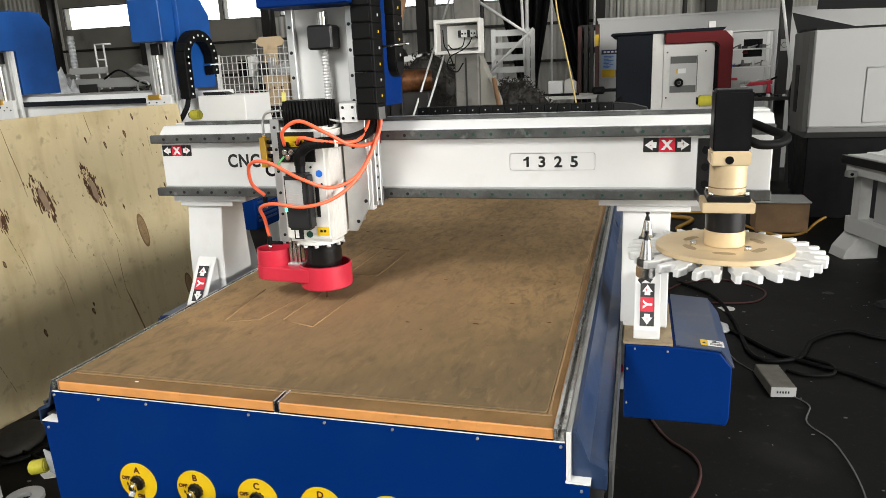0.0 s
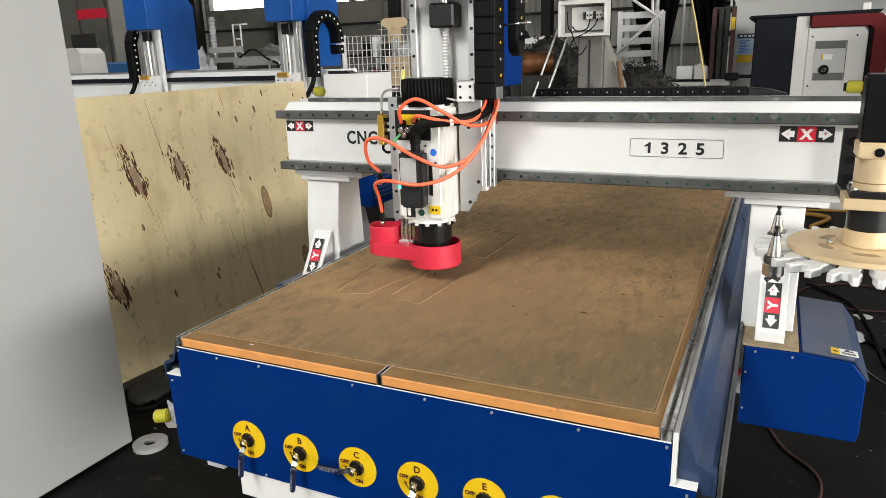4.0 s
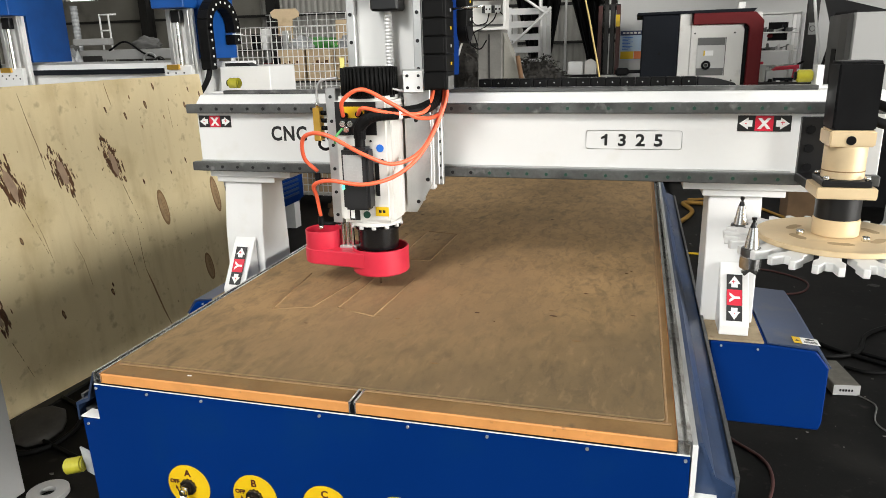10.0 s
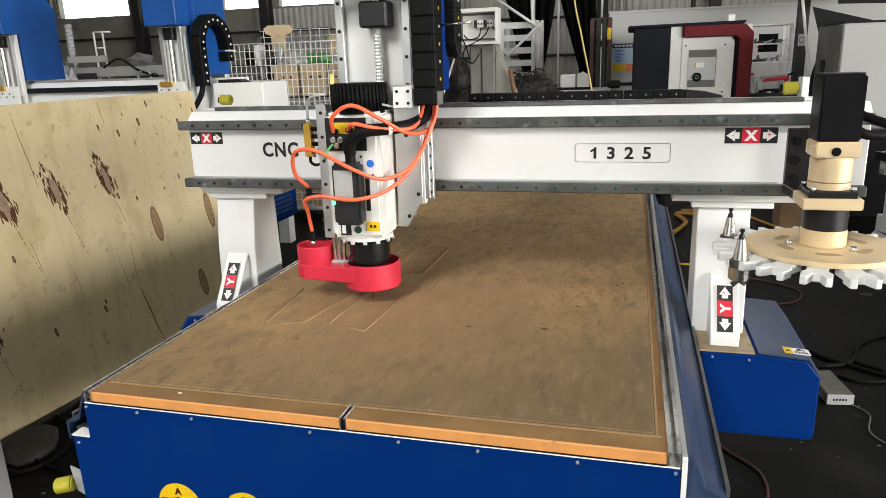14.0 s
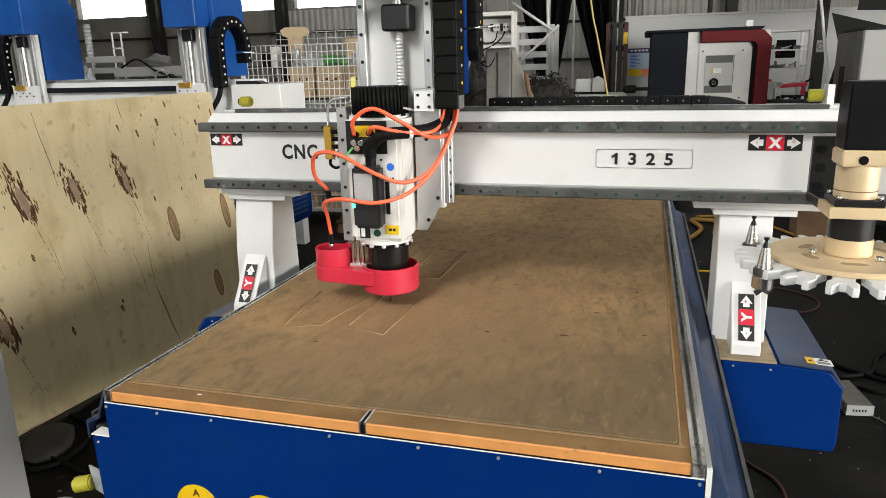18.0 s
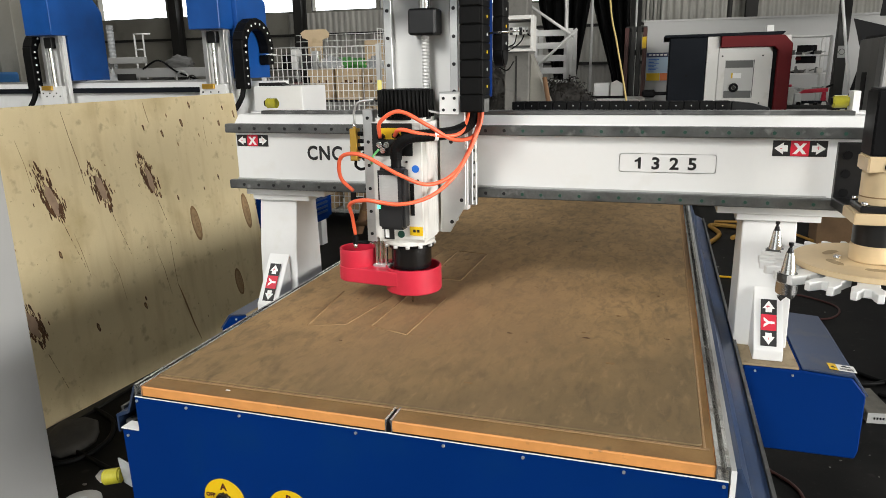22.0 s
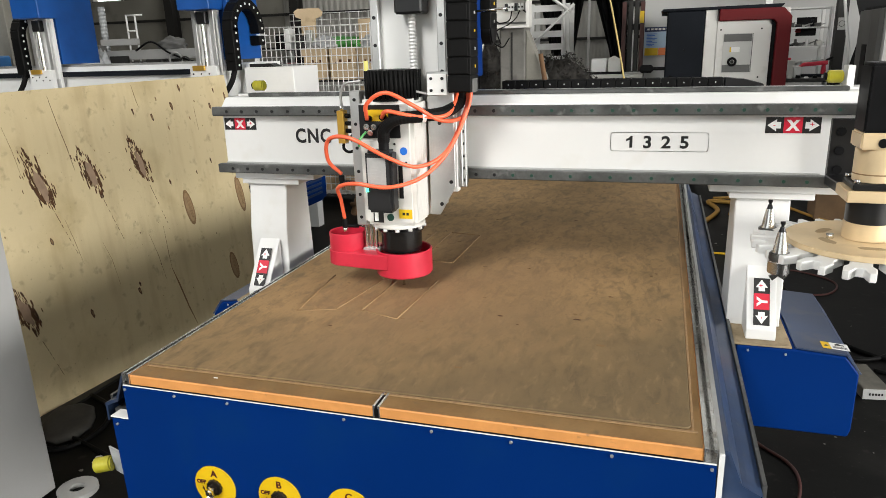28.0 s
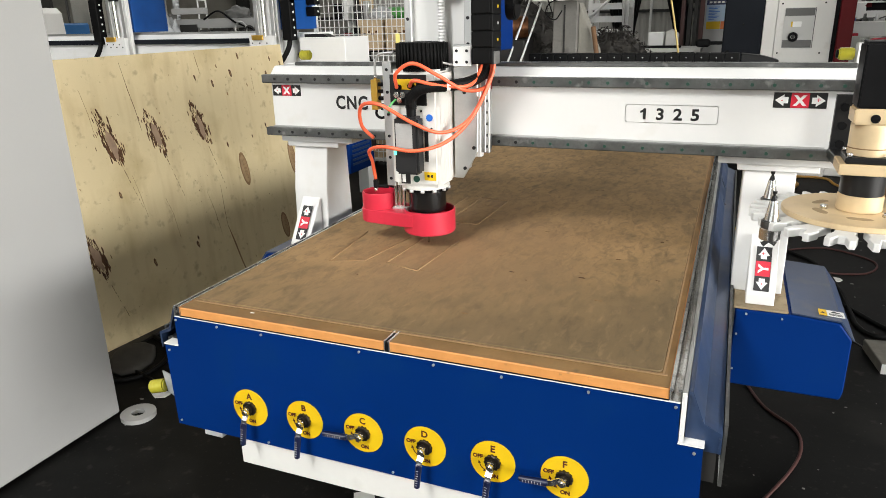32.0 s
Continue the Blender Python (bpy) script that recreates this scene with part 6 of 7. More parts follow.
swarf("swarf_heap", -0.72, 6.3, 0.95, 0.7, 1.5, 2, 12000)
swarf("swarf_heap", 0.2, 6.4, 0.85, 0.6, 1.32, 7, 12000)
coil = thing("copper_coil", (-0.77, 5.75, 1.15), "glossy brown coil of rolled copper strip beside the swarf", "coil")
part("roll", rod((-0.95, 5.6, 1.40), (-0.58, 5.72, 1.405), 0.115, 0.105, n=28, bevel=0.01), COPPER, coil)
for k in range(4):
    part("turn", tube([(-0.957 - 0.004 * k, 5.597 + (0.1 - 0.022 * k) * math.cos(2 * math.pi * q / 14), 1.40 + (0.1 - 0.022 * k) * math.sin(2 * math.pi * q / 14)) for q in range(15)], 0.007, n=6, res=2), COPPER, coil)
part("cradle", bx(-0.98, -0.56, 5.52, 5.85, 0.0, 1.285, 0.01), IRON, coil)
old = thing("scrap_machine", (-1.25, 5.75, 0), "dark oily machine carcass with knobs and flanges", "machine")
part("carcass", bx(-1.48, -1.0, 5.6, 5.95, 0.0, 1.17, 0.02), IRON, old)
for x, z, r, ln in ((-1.42, 1.22, 0.06, 0.12), (-1.28, 1.25, 0.075, 0.1), (-1.14, 1.23, 0.06, 0.1), (-1.33, 1.33, 0.035, 0.2), (-1.08, 1.31, 0.04, 0.07)):
    part("flange", rod((x, 5.62, z), (x + ln, 5.66, z + 0.01), r, n=18, bevel=0.006), SWARF if r > 0.05 else STEEL, old)
for x, z in ((-1.36, 1.36), (-1.19, 1.3), (-1.06, 1.35)):
    part("knob", rod((x, 5.6, z), (x, 5.6, z + 0.07), 0.018, n=10, bevel=0.004), BLACK, old)
lampy = thing("black_work_lamp", (-0.86, 5.5, 0), "black round work lamp on a thin stand", "lamp")
part("shade", cup_of(-0.84, 5.5, ((0.02, 1.73), (0.06, 1.70), (0.085, 1.64), (0.08, 1.64), (0.05, 1.685)), 24), BLACK, lampy)
part("stand", rod((-0.86, 5.52, 0), (-0.84, 5.5, 1.66), 0.01, n=8), IRON, lampy)
wheel = thing("wheel_stand", (-1.5, 5.95, 0), "dark machine stand with a steel spoked wheel", "stand")
part("rim", tube([(-1.5 + 0.1 * math.cos(2 * math.pi * k / 16), 5.9, 1.30 + 0.16 * math.sin(2 * math.pi * k / 16)) for k in range(17)], 0.012, n=8, res=3), STEEL, wheel)
part("stand", bx(-1.58, -1.42, 5.93, 6.2, 0, 1.3, 0.01), IRON, wheel)
for k in range(3):
    a = radians(60 * k + 20)
    part("spoke", rod((-1.5 - 0.1 * math.cos(a), 5.9, 1.30 - 0.16 * math.sin(a)), (-1.5 + 0.1 * math.cos(a), 5.9, 1.30 + 0.16 * math.sin(a)), 0.008, n=6), STEEL, wheel)

# ---- white slatted racks ----
def rack(x0, x1, y, z1, n, label):
    r = thing("slatted_rack", ((x0 + x1) / 2, y, 0), label, "rack", "white racks")
    for x in (x0, x1 - 0.06):
        for dy in (0, 0.5):
            part("post", bx(x, x + 0.06, y + dy, y + dy + 0.06, 0, z1), WHITE, r)
    for k in range(n):
        z = z1 - 0.1 - (z1 - 0.3) * k / (n - 1)
        part("slat", bx(x0 + 0.0605, x1 - 0.0605, y - 0.001, y + 0.05, z, z + 0.085, 0.002), WHITE, r)
        part("slat", bx(x0 - 0.03, x1 + 0.03, y + 0.2, y + 0.3, z + 0.02, z + 0.05), WHITE, r)
    return r


rack(-0.62, -0.06, 9.0, 2.02, 11, "white painted slatted steel rack")
rack(-2.35, -1.45, 8.2, 1.72, 8, "white painted slatted steel rack")
for a, b in (((-0.2, 8.9, 3.6), (-0.05, 8.9, 0)), ((0.02, 8.85, 2.0), (-0.7, 8.85, 1.35)), ((-0.75, 8.85, 2.4), (-0.02, 8.85, 1.9))):
    tagged(part("steel_pipe", rod(a, b, 0.02, n=8), ZINC), "thin pale pipe brace beside the rack", "pipe", "leaning pipes")

# ---- fork truck mast, curtains, wall and poster ----
MAST_RED = mat("rusty_red_mast_paint", (0.07, 0.022, 0.018), 0.6, var=0.3)
fork2 = thing("fork_truck_mast", (0.95, 8.2, 0), "dark steel fork truck mast with dull red rails", "fork truck")
for x, material in ((0.70, MAST_RED), (0.78, IRON), (0.85, IRON), (0.92, MAST_RED)):
    part("upright", bx(x, x + 0.05, 8.1, 8.2, 0, 1.95, 0.003), material, fork2)
for z in (0.55, 1.05, 1.62, 1.9):
    part("cross_member", bx(0.705, 0.965, 8.2005, 8.24, z, z + 0.07), IRON, fork2)
for x in (0.66, 0.91):
    part("fork_blade", bx(x, x + 0.1, 7.2, 8.099, 0.04, 0.08), IRON, fork2)
    part("fork_heel", bx(x, x + 0.1, 8.05, 8.099, 0.0805, 1.0), IRON, fork2)
part("overload_plate", bx(0.915, 0.965, 8.085, 8.0995, 1.7, 1.84), YELLOW, fork2)
part("truck_body", bx(0.68, 0.94, 8.25, 8.96, 0.1, 0.9, 0.03), IRON, fork2)
for y in (8.42, 8.78):
    part("wheel", rod((0.62, y, 0.17), (1.0, y, 0.17), 0.17, n=18), RUBBER, fork2)


def curtain(x0, x1, t0, t1, y, z1, folds):
    """A hanging dark cloth in deep folds, wide above (x0, x1) and drawn together (t0, t1) toward a tie at 1.1 m."""
    bm = bmesh.new()
    cols, rows = folds * 8, 14
    grid = []
    for i in range(cols + 1):
        u = i / cols
        line = []
        for j in range(rows + 1):
            z = 0.02 + (z1 - 0.02) * j / rows
            w = min(1.0, max(0.0, (z - 1.1) / 1.5)) if z > 1.1 else (1.1 - z) * 0.3
            x = (t0 + (t1 - t0) * u) * (1 - w) + (x0 + (x1 - x0) * u) * w
            line.append(bm.verts.new((x, y + 0.09 * math.sin(2 * math.pi * folds * u) + 0.03 * noise.noise(Vector((x, z, y))), z)))
        grid.append(line)
    for a, b in zip(grid, grid[1:]):
        for j in range(rows):
            bm.faces.new((a[j], b[j], b[j + 1], a[j + 1])).smooth = True
    bmesh.ops.solidify(bm, geom=bm.faces[:], thickness=0.01)
    return tagged(part("curtain", bm, CLOTH), "black cloth hung in deep folds", "curtain", "black curtains")


curtain(-1.06, -0.12, -0.70, -0.38, 12.0, 4.6, 5)
curtain(-0.10, 0.56, 0.34, 0.58, 12.1, 4.6, 4)
tagged(part("curtain_rail", rod((-1.4, 12.05, 4.62), (2.2, 12.05, 4.62), 0.03), IRON), "dark rail above the curtains", "rail", kind="structure")
for x in (-1.4, 2.2):
    tagged(part("curtain_pole", rod((x, 12.05, 0), (x, 12.05, 4.62), 0.04), IRON), "dark steel curtain pole", "pole", "curtain poles", "structure")
for x, r in ((-0.49, 0.035), (-0.05, 0.022), (0.69, 0.02)):
    tagged(part("bright_pole", rod((x, 11.6, 0), (x, 11.6, 3.4), r), ZINC), "bright upright steel pipe before the curtains", "pole", "bright pipes")
tagged(part("partition", bx(0.9, 9.5, 9.0, 9.12, 0, 2.06, 0.004), WALL_WHITE), "low white plastered partition wall", "partition", kind="structure")
tagged(part("trim", bx(0.89, 9.5, 8.99, 9.13, 2.0605, 2.085), WALL_WHITE), "thin white coping on the partition", "trim", kind="structure")
poster = thing("poster", (1.13, 8.99, 1.28), "blue, white, yellow and orange notice board on the white wall", "poster")
part("sheet", bx(0.955, 1.33, 8.985, 8.998, 1.28, 1.66), mat("pale_blue_print", (0.45, 0.58, 0.72), 0.4, var=0.05), poster)
part("heading", bx(0.955, 1.33, 8.982, 8.9848, 1.60, 1.66), mat("navy_print", (0.02, 0.03, 0.1), 0.4), poster)
part("yellow_field", bx(0.965, 1.14, 8.982, 8.9848, 1.29, 1.39), YELLOW, poster)
part("orange_field", bx(1.145, 1.325, 8.982, 8.9848, 1.29, 1.39), mat("orange_print", (0.75, 0.2, 0.05), 0.4), poster)
for k in range(9):
    part("print_line", bx(0.985, 1.06 + 0.03 * (k % 3), 8.982, 8.9848, 1.415 + 0.019 * k, 1.423 + 0.019 * k), BLUE_DOT, poster)
for k in range(6):
    part("heading_bar", bx(0.985 + 0.05 * k, 1.02 + 0.05 * k, 8.980, 8.9818, 1.62, 1.642), LABEL_WHITE, poster)

# ---- lathe ----
PANEL_GREY = mat("pale_grey_panel", (0.52, 0.52, 0.5), 0.45, var=0.05)
lathe = thing("cnc_lathe", (1.85, 7.3, 0), "off-white CNC lathe with charcoal side and dark red trim", "lathe")
part("side_housing", bx(1.235, 1.605, 6.63, 8.2, 0.02, 1.765, 0.012), CHARCOAL, lathe, "charcoal side housing")
part("latch", rod((1.42, 6.622, 1.38), (1.42, 6.63, 1.38), 0.012), BLACK, lathe)
part("top_plate", prism([(1.17, 1.767), (2.3, 1.767), (2.33, 1.80), (1.19, 1.79)], "y", 6.6, 8.1, 0.003), CHARCOAL, lathe)
part("body", bx(1.6055, 2.40, 6.70, 8.2, 0.02, 1.766, 0.01), LATHE_WHITE, lathe)
part("front_frame", bx(1.607, 1.72, 6.63, 6.6995, 0.4, 1.766, 0.004), LATHE_WHITE, lathe)
door = part("door", prism([(1.722, 0.4), (2.23, 0.4), (2.23, 1.60), (2.19, 1.65), (1.722, 1.65)], "y", 6.625, 6.6995, 0.004), LATHE_WHITE, lathe, "off-white sliding door")
part("window_recess", bx(1.79, 2.06, 6.618, 6.6245, 1.15, 1.53), PANEL_GREY, door, "pale grey window panel")
part("panel_edge", bx(2.0602, 2.066, 6.614, 6.6245, 1.15, 1.53), SHELL_GREY, door)
for z in (1.45, 1.15):
    part("grey_band", bx(1.795, 2.055, 6.613, 6.6178, z + 0.003, z + 0.075), SHELL_GREY, door, "grey window band")
part("handle_ring", tube([(1.885 + 0.034 * math.cos(2 * math.pi * k / 16), 6.605, 1.255 + 0.034 * math.sin(2 * math.pi * k / 16)) for k in range(17)], 0.012, n=8, res=3), BLACK, door, "round black handle")
part("handle_core", rod((1.885, 6.6, 1.255), (1.885, 6.618, 1.255), 0.016), IRON, door)
part("notice", bx(1.87, 1.95, 6.6155, 6.6178, 1.35, 1.40), LABEL_WHITE, door)
part("notice", bx(1.855, 1.8695, 6.6155, 6.6178, 1.35, 1.40), YELLOW, door)
for x, z in ((1.76, 1.57), (2.14, 1.57), (1.76, 1.1), (2.14, 1.1)):
    part("screw", rod((x, 6.619, z), (x, 6.6248, z), 0.009, n=8), IRON, door)
part("red_trim", prism([(1.735, 1.655), (2.235, 1.655), (2.27, 1.62), (2.27, 0.5), (2.40, 0.5), (2.40, 1.68), (2.32, 1.765), (1.735, 1.765)], "y", 6.58, 6.6995, 0.006), DARK_RED, lathe, "dark red cranked door trim")
part("seal", prism([(2.232, 0.5), (2.268, 0.5), (2.268, 1.61), (2.232, 1.65)], "y", 6.64, 6.699), BLACK, lathe)
part("signal_lamp", bx(2.17, 2.24, 6.8, 6.87, 1.802, 1.87, 0.006), LABEL_WHITE, lathe)
part("dark_base", bx(1.25, 2.39, 6.72, 8.1, 0, 0.0195), BLACK, lathe)
part("lever", rod((1.30, 6.55, 1.12), (1.16, 6.4, 1.0), 0.02), BLACK, lathe)
part("operator_panel", bx(0.98, 1.12, 6.62, 6.75, 1.16, 1.24, 0.02), BLACK, lathe)
part("panel_arm", rod((1.1, 6.68, 1.2), (1.24, 6.68, 1.2), 0.018), BLACK, lathe)

# ---- tool shelf and bench behind the lathe ----
shelf = thing("tool_shelf", (2.75, 8.2, 0), "grey metal tool shelf crowded with small parts", "shelf")
for x in (2.45, 3.02):
    for y in (8.0, 8.45):
        part("post", bx(x - 0.018, x + 0.018, y, y + 0.03, 0, 1.8), ZINC, shelf)
for z in (0.3, 0.75, 1.15, 1.36, 1.57, 1.785):
    part("board", bx(2.433, 3.037, 8.031, 8.449, z, z + 0.015), ZINC, shelf)
# mixed small pale clutter, low on each board
rng = random.Random(77)
for z, count in ((1.165, 12), (1.375, 15), (1.585, 9)):
    for k in range(count):
        x, y, h = 2.47 + 0.53 * (k + rng.random() * 0.6) / count, rng.uniform(8.07, 8.2), rng.uniform(0.02, 0.085)
        material = rng.choice((SHELL_GREY, LATHE_WHITE, ZINC, SATIN, IRON, LABEL_GREY, SHELL_GREY, CHARCOAL, BLUE_DOT if z == 1.375 else SILVER))
        if k % 3 == 0:
            bm = rod((x, y, z), (x, y, z + h), 0.02, 0.014, n=12, bevel=0.004)
            tagged(part("tool_part", bm, material), "small turned part on the metal shelf", "part", "parts on the shelf")
        elif k % 3 == 1:
            bm = bx(-0.03, 0.03, -0.05, 0.05, 0, h * 0.7, 0.004)
            bmesh.ops.transform(bm, matrix=Matrix.Translation((x, y, z)) @ pose(0, 0, 0, 0, 0, rng.uniform(-30, 30)), verts=bm.verts)
            tagged(part("tool_box", bm, material), "small pale case on the metal shelf", "case", "parts on the shelf")
        else:
            bm = rod((x - 0.05, y - 0.03, z + 0.012), (x + 0.05, y + 0.02, z + 0.012 + h * 0.5), 0.009, 0.006, n=8, bevel=0.002)
            joined(bm, rod((x - 0.05, y - 0.03, z), (x - 0.05, y - 0.03, z + 0.025), 0.016, n=10))
            tagged(part("hand_tool", bm, material), "small hand tool lying on the metal shelf", "tool", "parts on the shelf")
pic = thing("wall_picture", (2.84, 8.46, 1.5), "dark square picture with a brown patch behind the shelf", "picture")
part("board", bx(2.735, 2.955, 8.452, 8.462, 1.485, 1.70), BLACK, pic)
part("patch", prism([(2.76 + u, 1.55 + v) for u, v in blob(0.035, 9, random.Random(3))], "y", 8.449, 8.4515), DARK_RED, pic, "brown-red patch")
part("patch", prism([(2.86 + u, 1.6 + v) for u, v in blob(0.03, 9, random.Random(8))], "y", 8.449, 8.4515), SHELL_GREY, pic, "grey patch")
bench = thing("work_bench", (2.75, 7.7, 0), "dark steel work bench with small tools and a red press", "bench")
part("top", bx(2.42, 3.3, 7.35, 7.95, 1.0, 1.04, 0.003), IRON, bench)
for x in (2.46, 3.22):
    for y in (7.4, 7.88):
        part("leg", bx(x, x + 0.04, y, y + 0.04, 0, 1.0), IRON, bench)
for x, material, w, h in ((2.5, LATHE_WHITE, 0.1, 0.19), (2.61, SATIN, 0.07, 0.12), (3.12, SHELL_GREY, 0.12, 0.06)):
    tagged(part("tool_tray", bx(x, x + w, 7.5, 7.66, 1.04, 1.04 + h, 0.004), material), "small pale tool box on the dark bench", "tray", "trays on the bench")
tagged(part("red_block", bx(2.515, 2.575, 7.53, 7.62, 1.2301, 1.258, 0.004), RED), "small red part on a pale tool box", "part")
press = thing("hand_press", (2.85, 7.72, 1.04), "red cast hand press with a dark handle on the bench", "press")
part("foot", bx(2.72, 2.98, 7.68, 7.78, 1.0401, 1.07, 0.006), CHARCOAL, press)
part("upright", prism([(2.92, 1.0702), (2.97, 1.0702), (2.96, 1.17), (2.93, 1.17)], "y", 7.7, 7.76, 0.004), RED, press)
part("arm", prism([(2.68, 1.15), (2.98, 1.1702), (2.98, 1.215), (2.74, 1.195)], "y", 7.695, 7.765, 0.006), RED, press, "long red arm")
part("handle", rod((2.96, 7.73, 1.2152), (3.03, 7.72, 1.25), 0.012, n=10, bevel=0.003), BLACK, press)
for k in range(8):
    tagged(part("tool_cup", rod((2.47 + 0.085 * k, 7.41, 1.04), (2.47 + 0.085 * k, 7.41, 1.058 + 0.008 * (k % 3)), 0.026, 0.02, n=14, bevel=0.003), LATHE_WHITE if k % 2 else BLACK), "small round cup in a row on the bench edge", "cup", "cups on the bench")
shaft = thing("hall_post", (3.1, 7.9, 0), "dark steel post with a round prohibition sign", "post")
part("post", bx(3.045, 3.155, 7.85, 7.97, 0, H - 0.02), IRON, shaft)
part("sign", bx(3.06, 3.14, 7.846, 7.8495, 1.54, 1.67), LABEL_GREY, shaft)
part("sign_ring", tube([(3.10 + 0.03 * math.cos(2 * math.pi * k / 12), 7.844, 1.605 + 0.03 * math.sin(2 * math.pi * k / 12)) for k in range(13)], 0.003, n=6, res=2), LABEL_BLACK, shaft)
tagged(part("white_pole", rod((3.383, 7.6, 0), (2.95, 7.6, 2.4), 0.016, n=8), LABEL_WHITE), "thin white pole leaning beside the post", "pole")
bm = prism([(3.047, 1.93), (3.7, 1.75), (3.8, 0.02), (3.14, 0.02), (3.07, 1.1), (3.16, 1.54)], "y", 7.2, 7.21)
for v in bm.verts:
    v.co.y += 0.04 * math.sin(9 * v.co.x)
tagged(part("dark_tarpaulin", bm, CLOTH), "black tarpaulin hanging to the floor", "tarpaulin")
bm = prism([(3.3, 1.95), (4.8, 1.9), (4.8, 3.6), (3.42, 3.6)], "y", 7.3, 7.31)
tagged(part("dark_tarpaulin", bm, CLOTH), "black tarpaulin hung overhead", "tarpaulin")
tagged(part("tarpaulin_line", rod((2.6, 7.305, 3.6), (9.3, 7.305, 3.6), 0.012, n=6), IRON), "line that holds the tarpaulin", "line", kind="structure")

# ---- grey machine and the white frame at the right ----
big = thing("machining_centre", (4.2, 6.2, 0), "large light-grey enclosed machine on a black base", "machine")
part("front_shell", bx(2.93, 5.9, 5.5, 6.3, 0.86, 1.69, 0.012), CABINET, big, "light-grey front shell")
part("side_shell", prism([(2.9295, 5.53), (2.9295, 6.27), (2.915, 6.27), (2.885, 5.75), (2.895, 5.56)], "z", 0.82, 1.685, 0.004), SHELL_GREY, big, "mid-grey side shell")
part("side_grille", bx(2.884, 2.893, 5.8, 5.95, 0.98, 1.4), BLACK, big)
part("under_lip", prism([(5.5, 0.8595), (6.25, 0.8595), (6.25, 0.76), (5.62, 0.76), (5.5, 0.82)], "x", 2.93, 5.8, 0.003), SHELL_GREY, big, "dark grey lower lip")
frame_line(3.35, 0.9, 0.9, 0.466, 0.01, 0.005, 5.497, LABEL_GREY, big)
part("hatch_catch", bx(3.54, 3.75, 5.488, 5.4995, 1.30, 1.345, 0.004), LABEL_GREY, big)
part("base", bx(2.98, 5.7, 5.7, 6.25, 0.0, 0.7595, 0.01), BLACK, big, "black machine base")
part("top_wrap", bx(2.95, 5.6, 5.55, 6.25, 1.6905, 1.71), CLOTH, big)
PALE_PAINT = mat("pale_grey_frame_paint", (0.5, 0.5, 0.48), 0.45, var=0.06, spots=((0.4, 0.39, 0.36), 6, 0.1))
fr = thing("bare_router_bed", (3.3, 3.2, 0), "white welded router bed on uprights with black edge rails", "router bed")
part("top_beam", bx(2.72, 2.86, 1.6, 4.2, 0.74, 0.90, 0.004), PALE_PAINT, fr)
part("edge_rail", bx(2.69, 2.7195, 1.6, 4.22, 0.83, 0.895), BLACK_METAL, fr, "black edge rail")
part("low_beam", bx(2.78, 2.90, 1.6, 4.25, 0.22, 0.36, 0.004), PALE_PAINT, fr)
for y in (1.7, 2.5, 3.3, 4.1):
    part("upright", bx(2.785, 2.87, y, y + 0.09, 0.3605, 0.7395), PALE_PAINT, fr)
    if y < 4:
        part("panel", bx(2.84, 2.85, y + 0.0905, y + 0.7, 0.361, 0.739), CABINET, fr)
part("table_sheet", bx(2.8605, 4.0, 1.6, 4.2, 0.86, 0.91, 0.003), LABEL_WHITE, fr, "white wrapped table top")
part("far_beam", bx(3.9, 4.0, 1.6, 4.2, 0.0, 0.8595), PALE_PAINT, fr)
part("foot", prism([(2.72, 0.0), (2.98, 0.0), (2.98, 0.2195), (2.84, 0.2195), (2.74, 0.08)], "y", 4.12, 4.32, 0.004), PALE_PAINT, fr, "white splayed foot")
part("foot", prism([(2.72, 0.0), (2.98, 0.0), (2.98, 0.2195), (2.84, 0.2195), (2.74, 0.08)], "y", 1.7, 1.9, 0.004), PALE_PAINT, fr, "white splayed foot")
part("clamp", bx(2.63, 2.6895, 4.0, 4.06, 0.74, 0.79, 0.003), ALU, fr, "drilled grey bracket")
part("clamp_hole", rod((2.65, 3.996, 0.765), (2.65, 4.0, 0.765), 0.012, n=12), BLACK, fr)
part("wrap_sheet", prism([(2.9, 0.9105), (3.6, 0.9105), (3.5, 0.95), (3.2, 0.925), (3.0, 0.955)], "y", 3.3, 4.15, 0.002), LABEL_WHITE, fr, "loose white wrapping sheet")
# the bed stands askew to the router
turn = Matrix.Translation((2.93, 4.33, 0)) @ pose(0, 0, 0, 0, 0, 16.0) @ Matrix.Diagonal((1, 1, 0.865, 1)) @ Matrix.Translation((-2.69, -4.22, 0))
fr.location = turn @ Vector((3.3, 3.2, 0))
for piece in fr.children:
    piece.data.transform(turn)
    piece.matrix_parent_inverse = Matrix.Translation(-fr.location)
# this box has a darker brown than the other cartons
carton(2.71, 5.25, 0, 0.42, 0.32, 0.26, "brown cardboard box with a pale lid on the floor", mat("dark_brown_cardboard", (0.26, 0.16, 0.085), 0.85, var=0.2, scale=5))
tagged(part("box_lid", bx(2.49, 2.93, 5.07, 5.43, 0.2615, 0.275, 0.003), CABINET), "pale flat lid on the cardboard box", "lid")
for x, y, z, w in ((1.95, 5.9, 0.0, 0.3), (2.25, 6.0, 0.0, 0.2)):
    tagged(part("tool_case", bx(x, x + w, y, y + 0.2, z, z + 0.12, 0.01), LATHE_WHITE), "small pale tool case on the floor", "case", "cases on the floor")

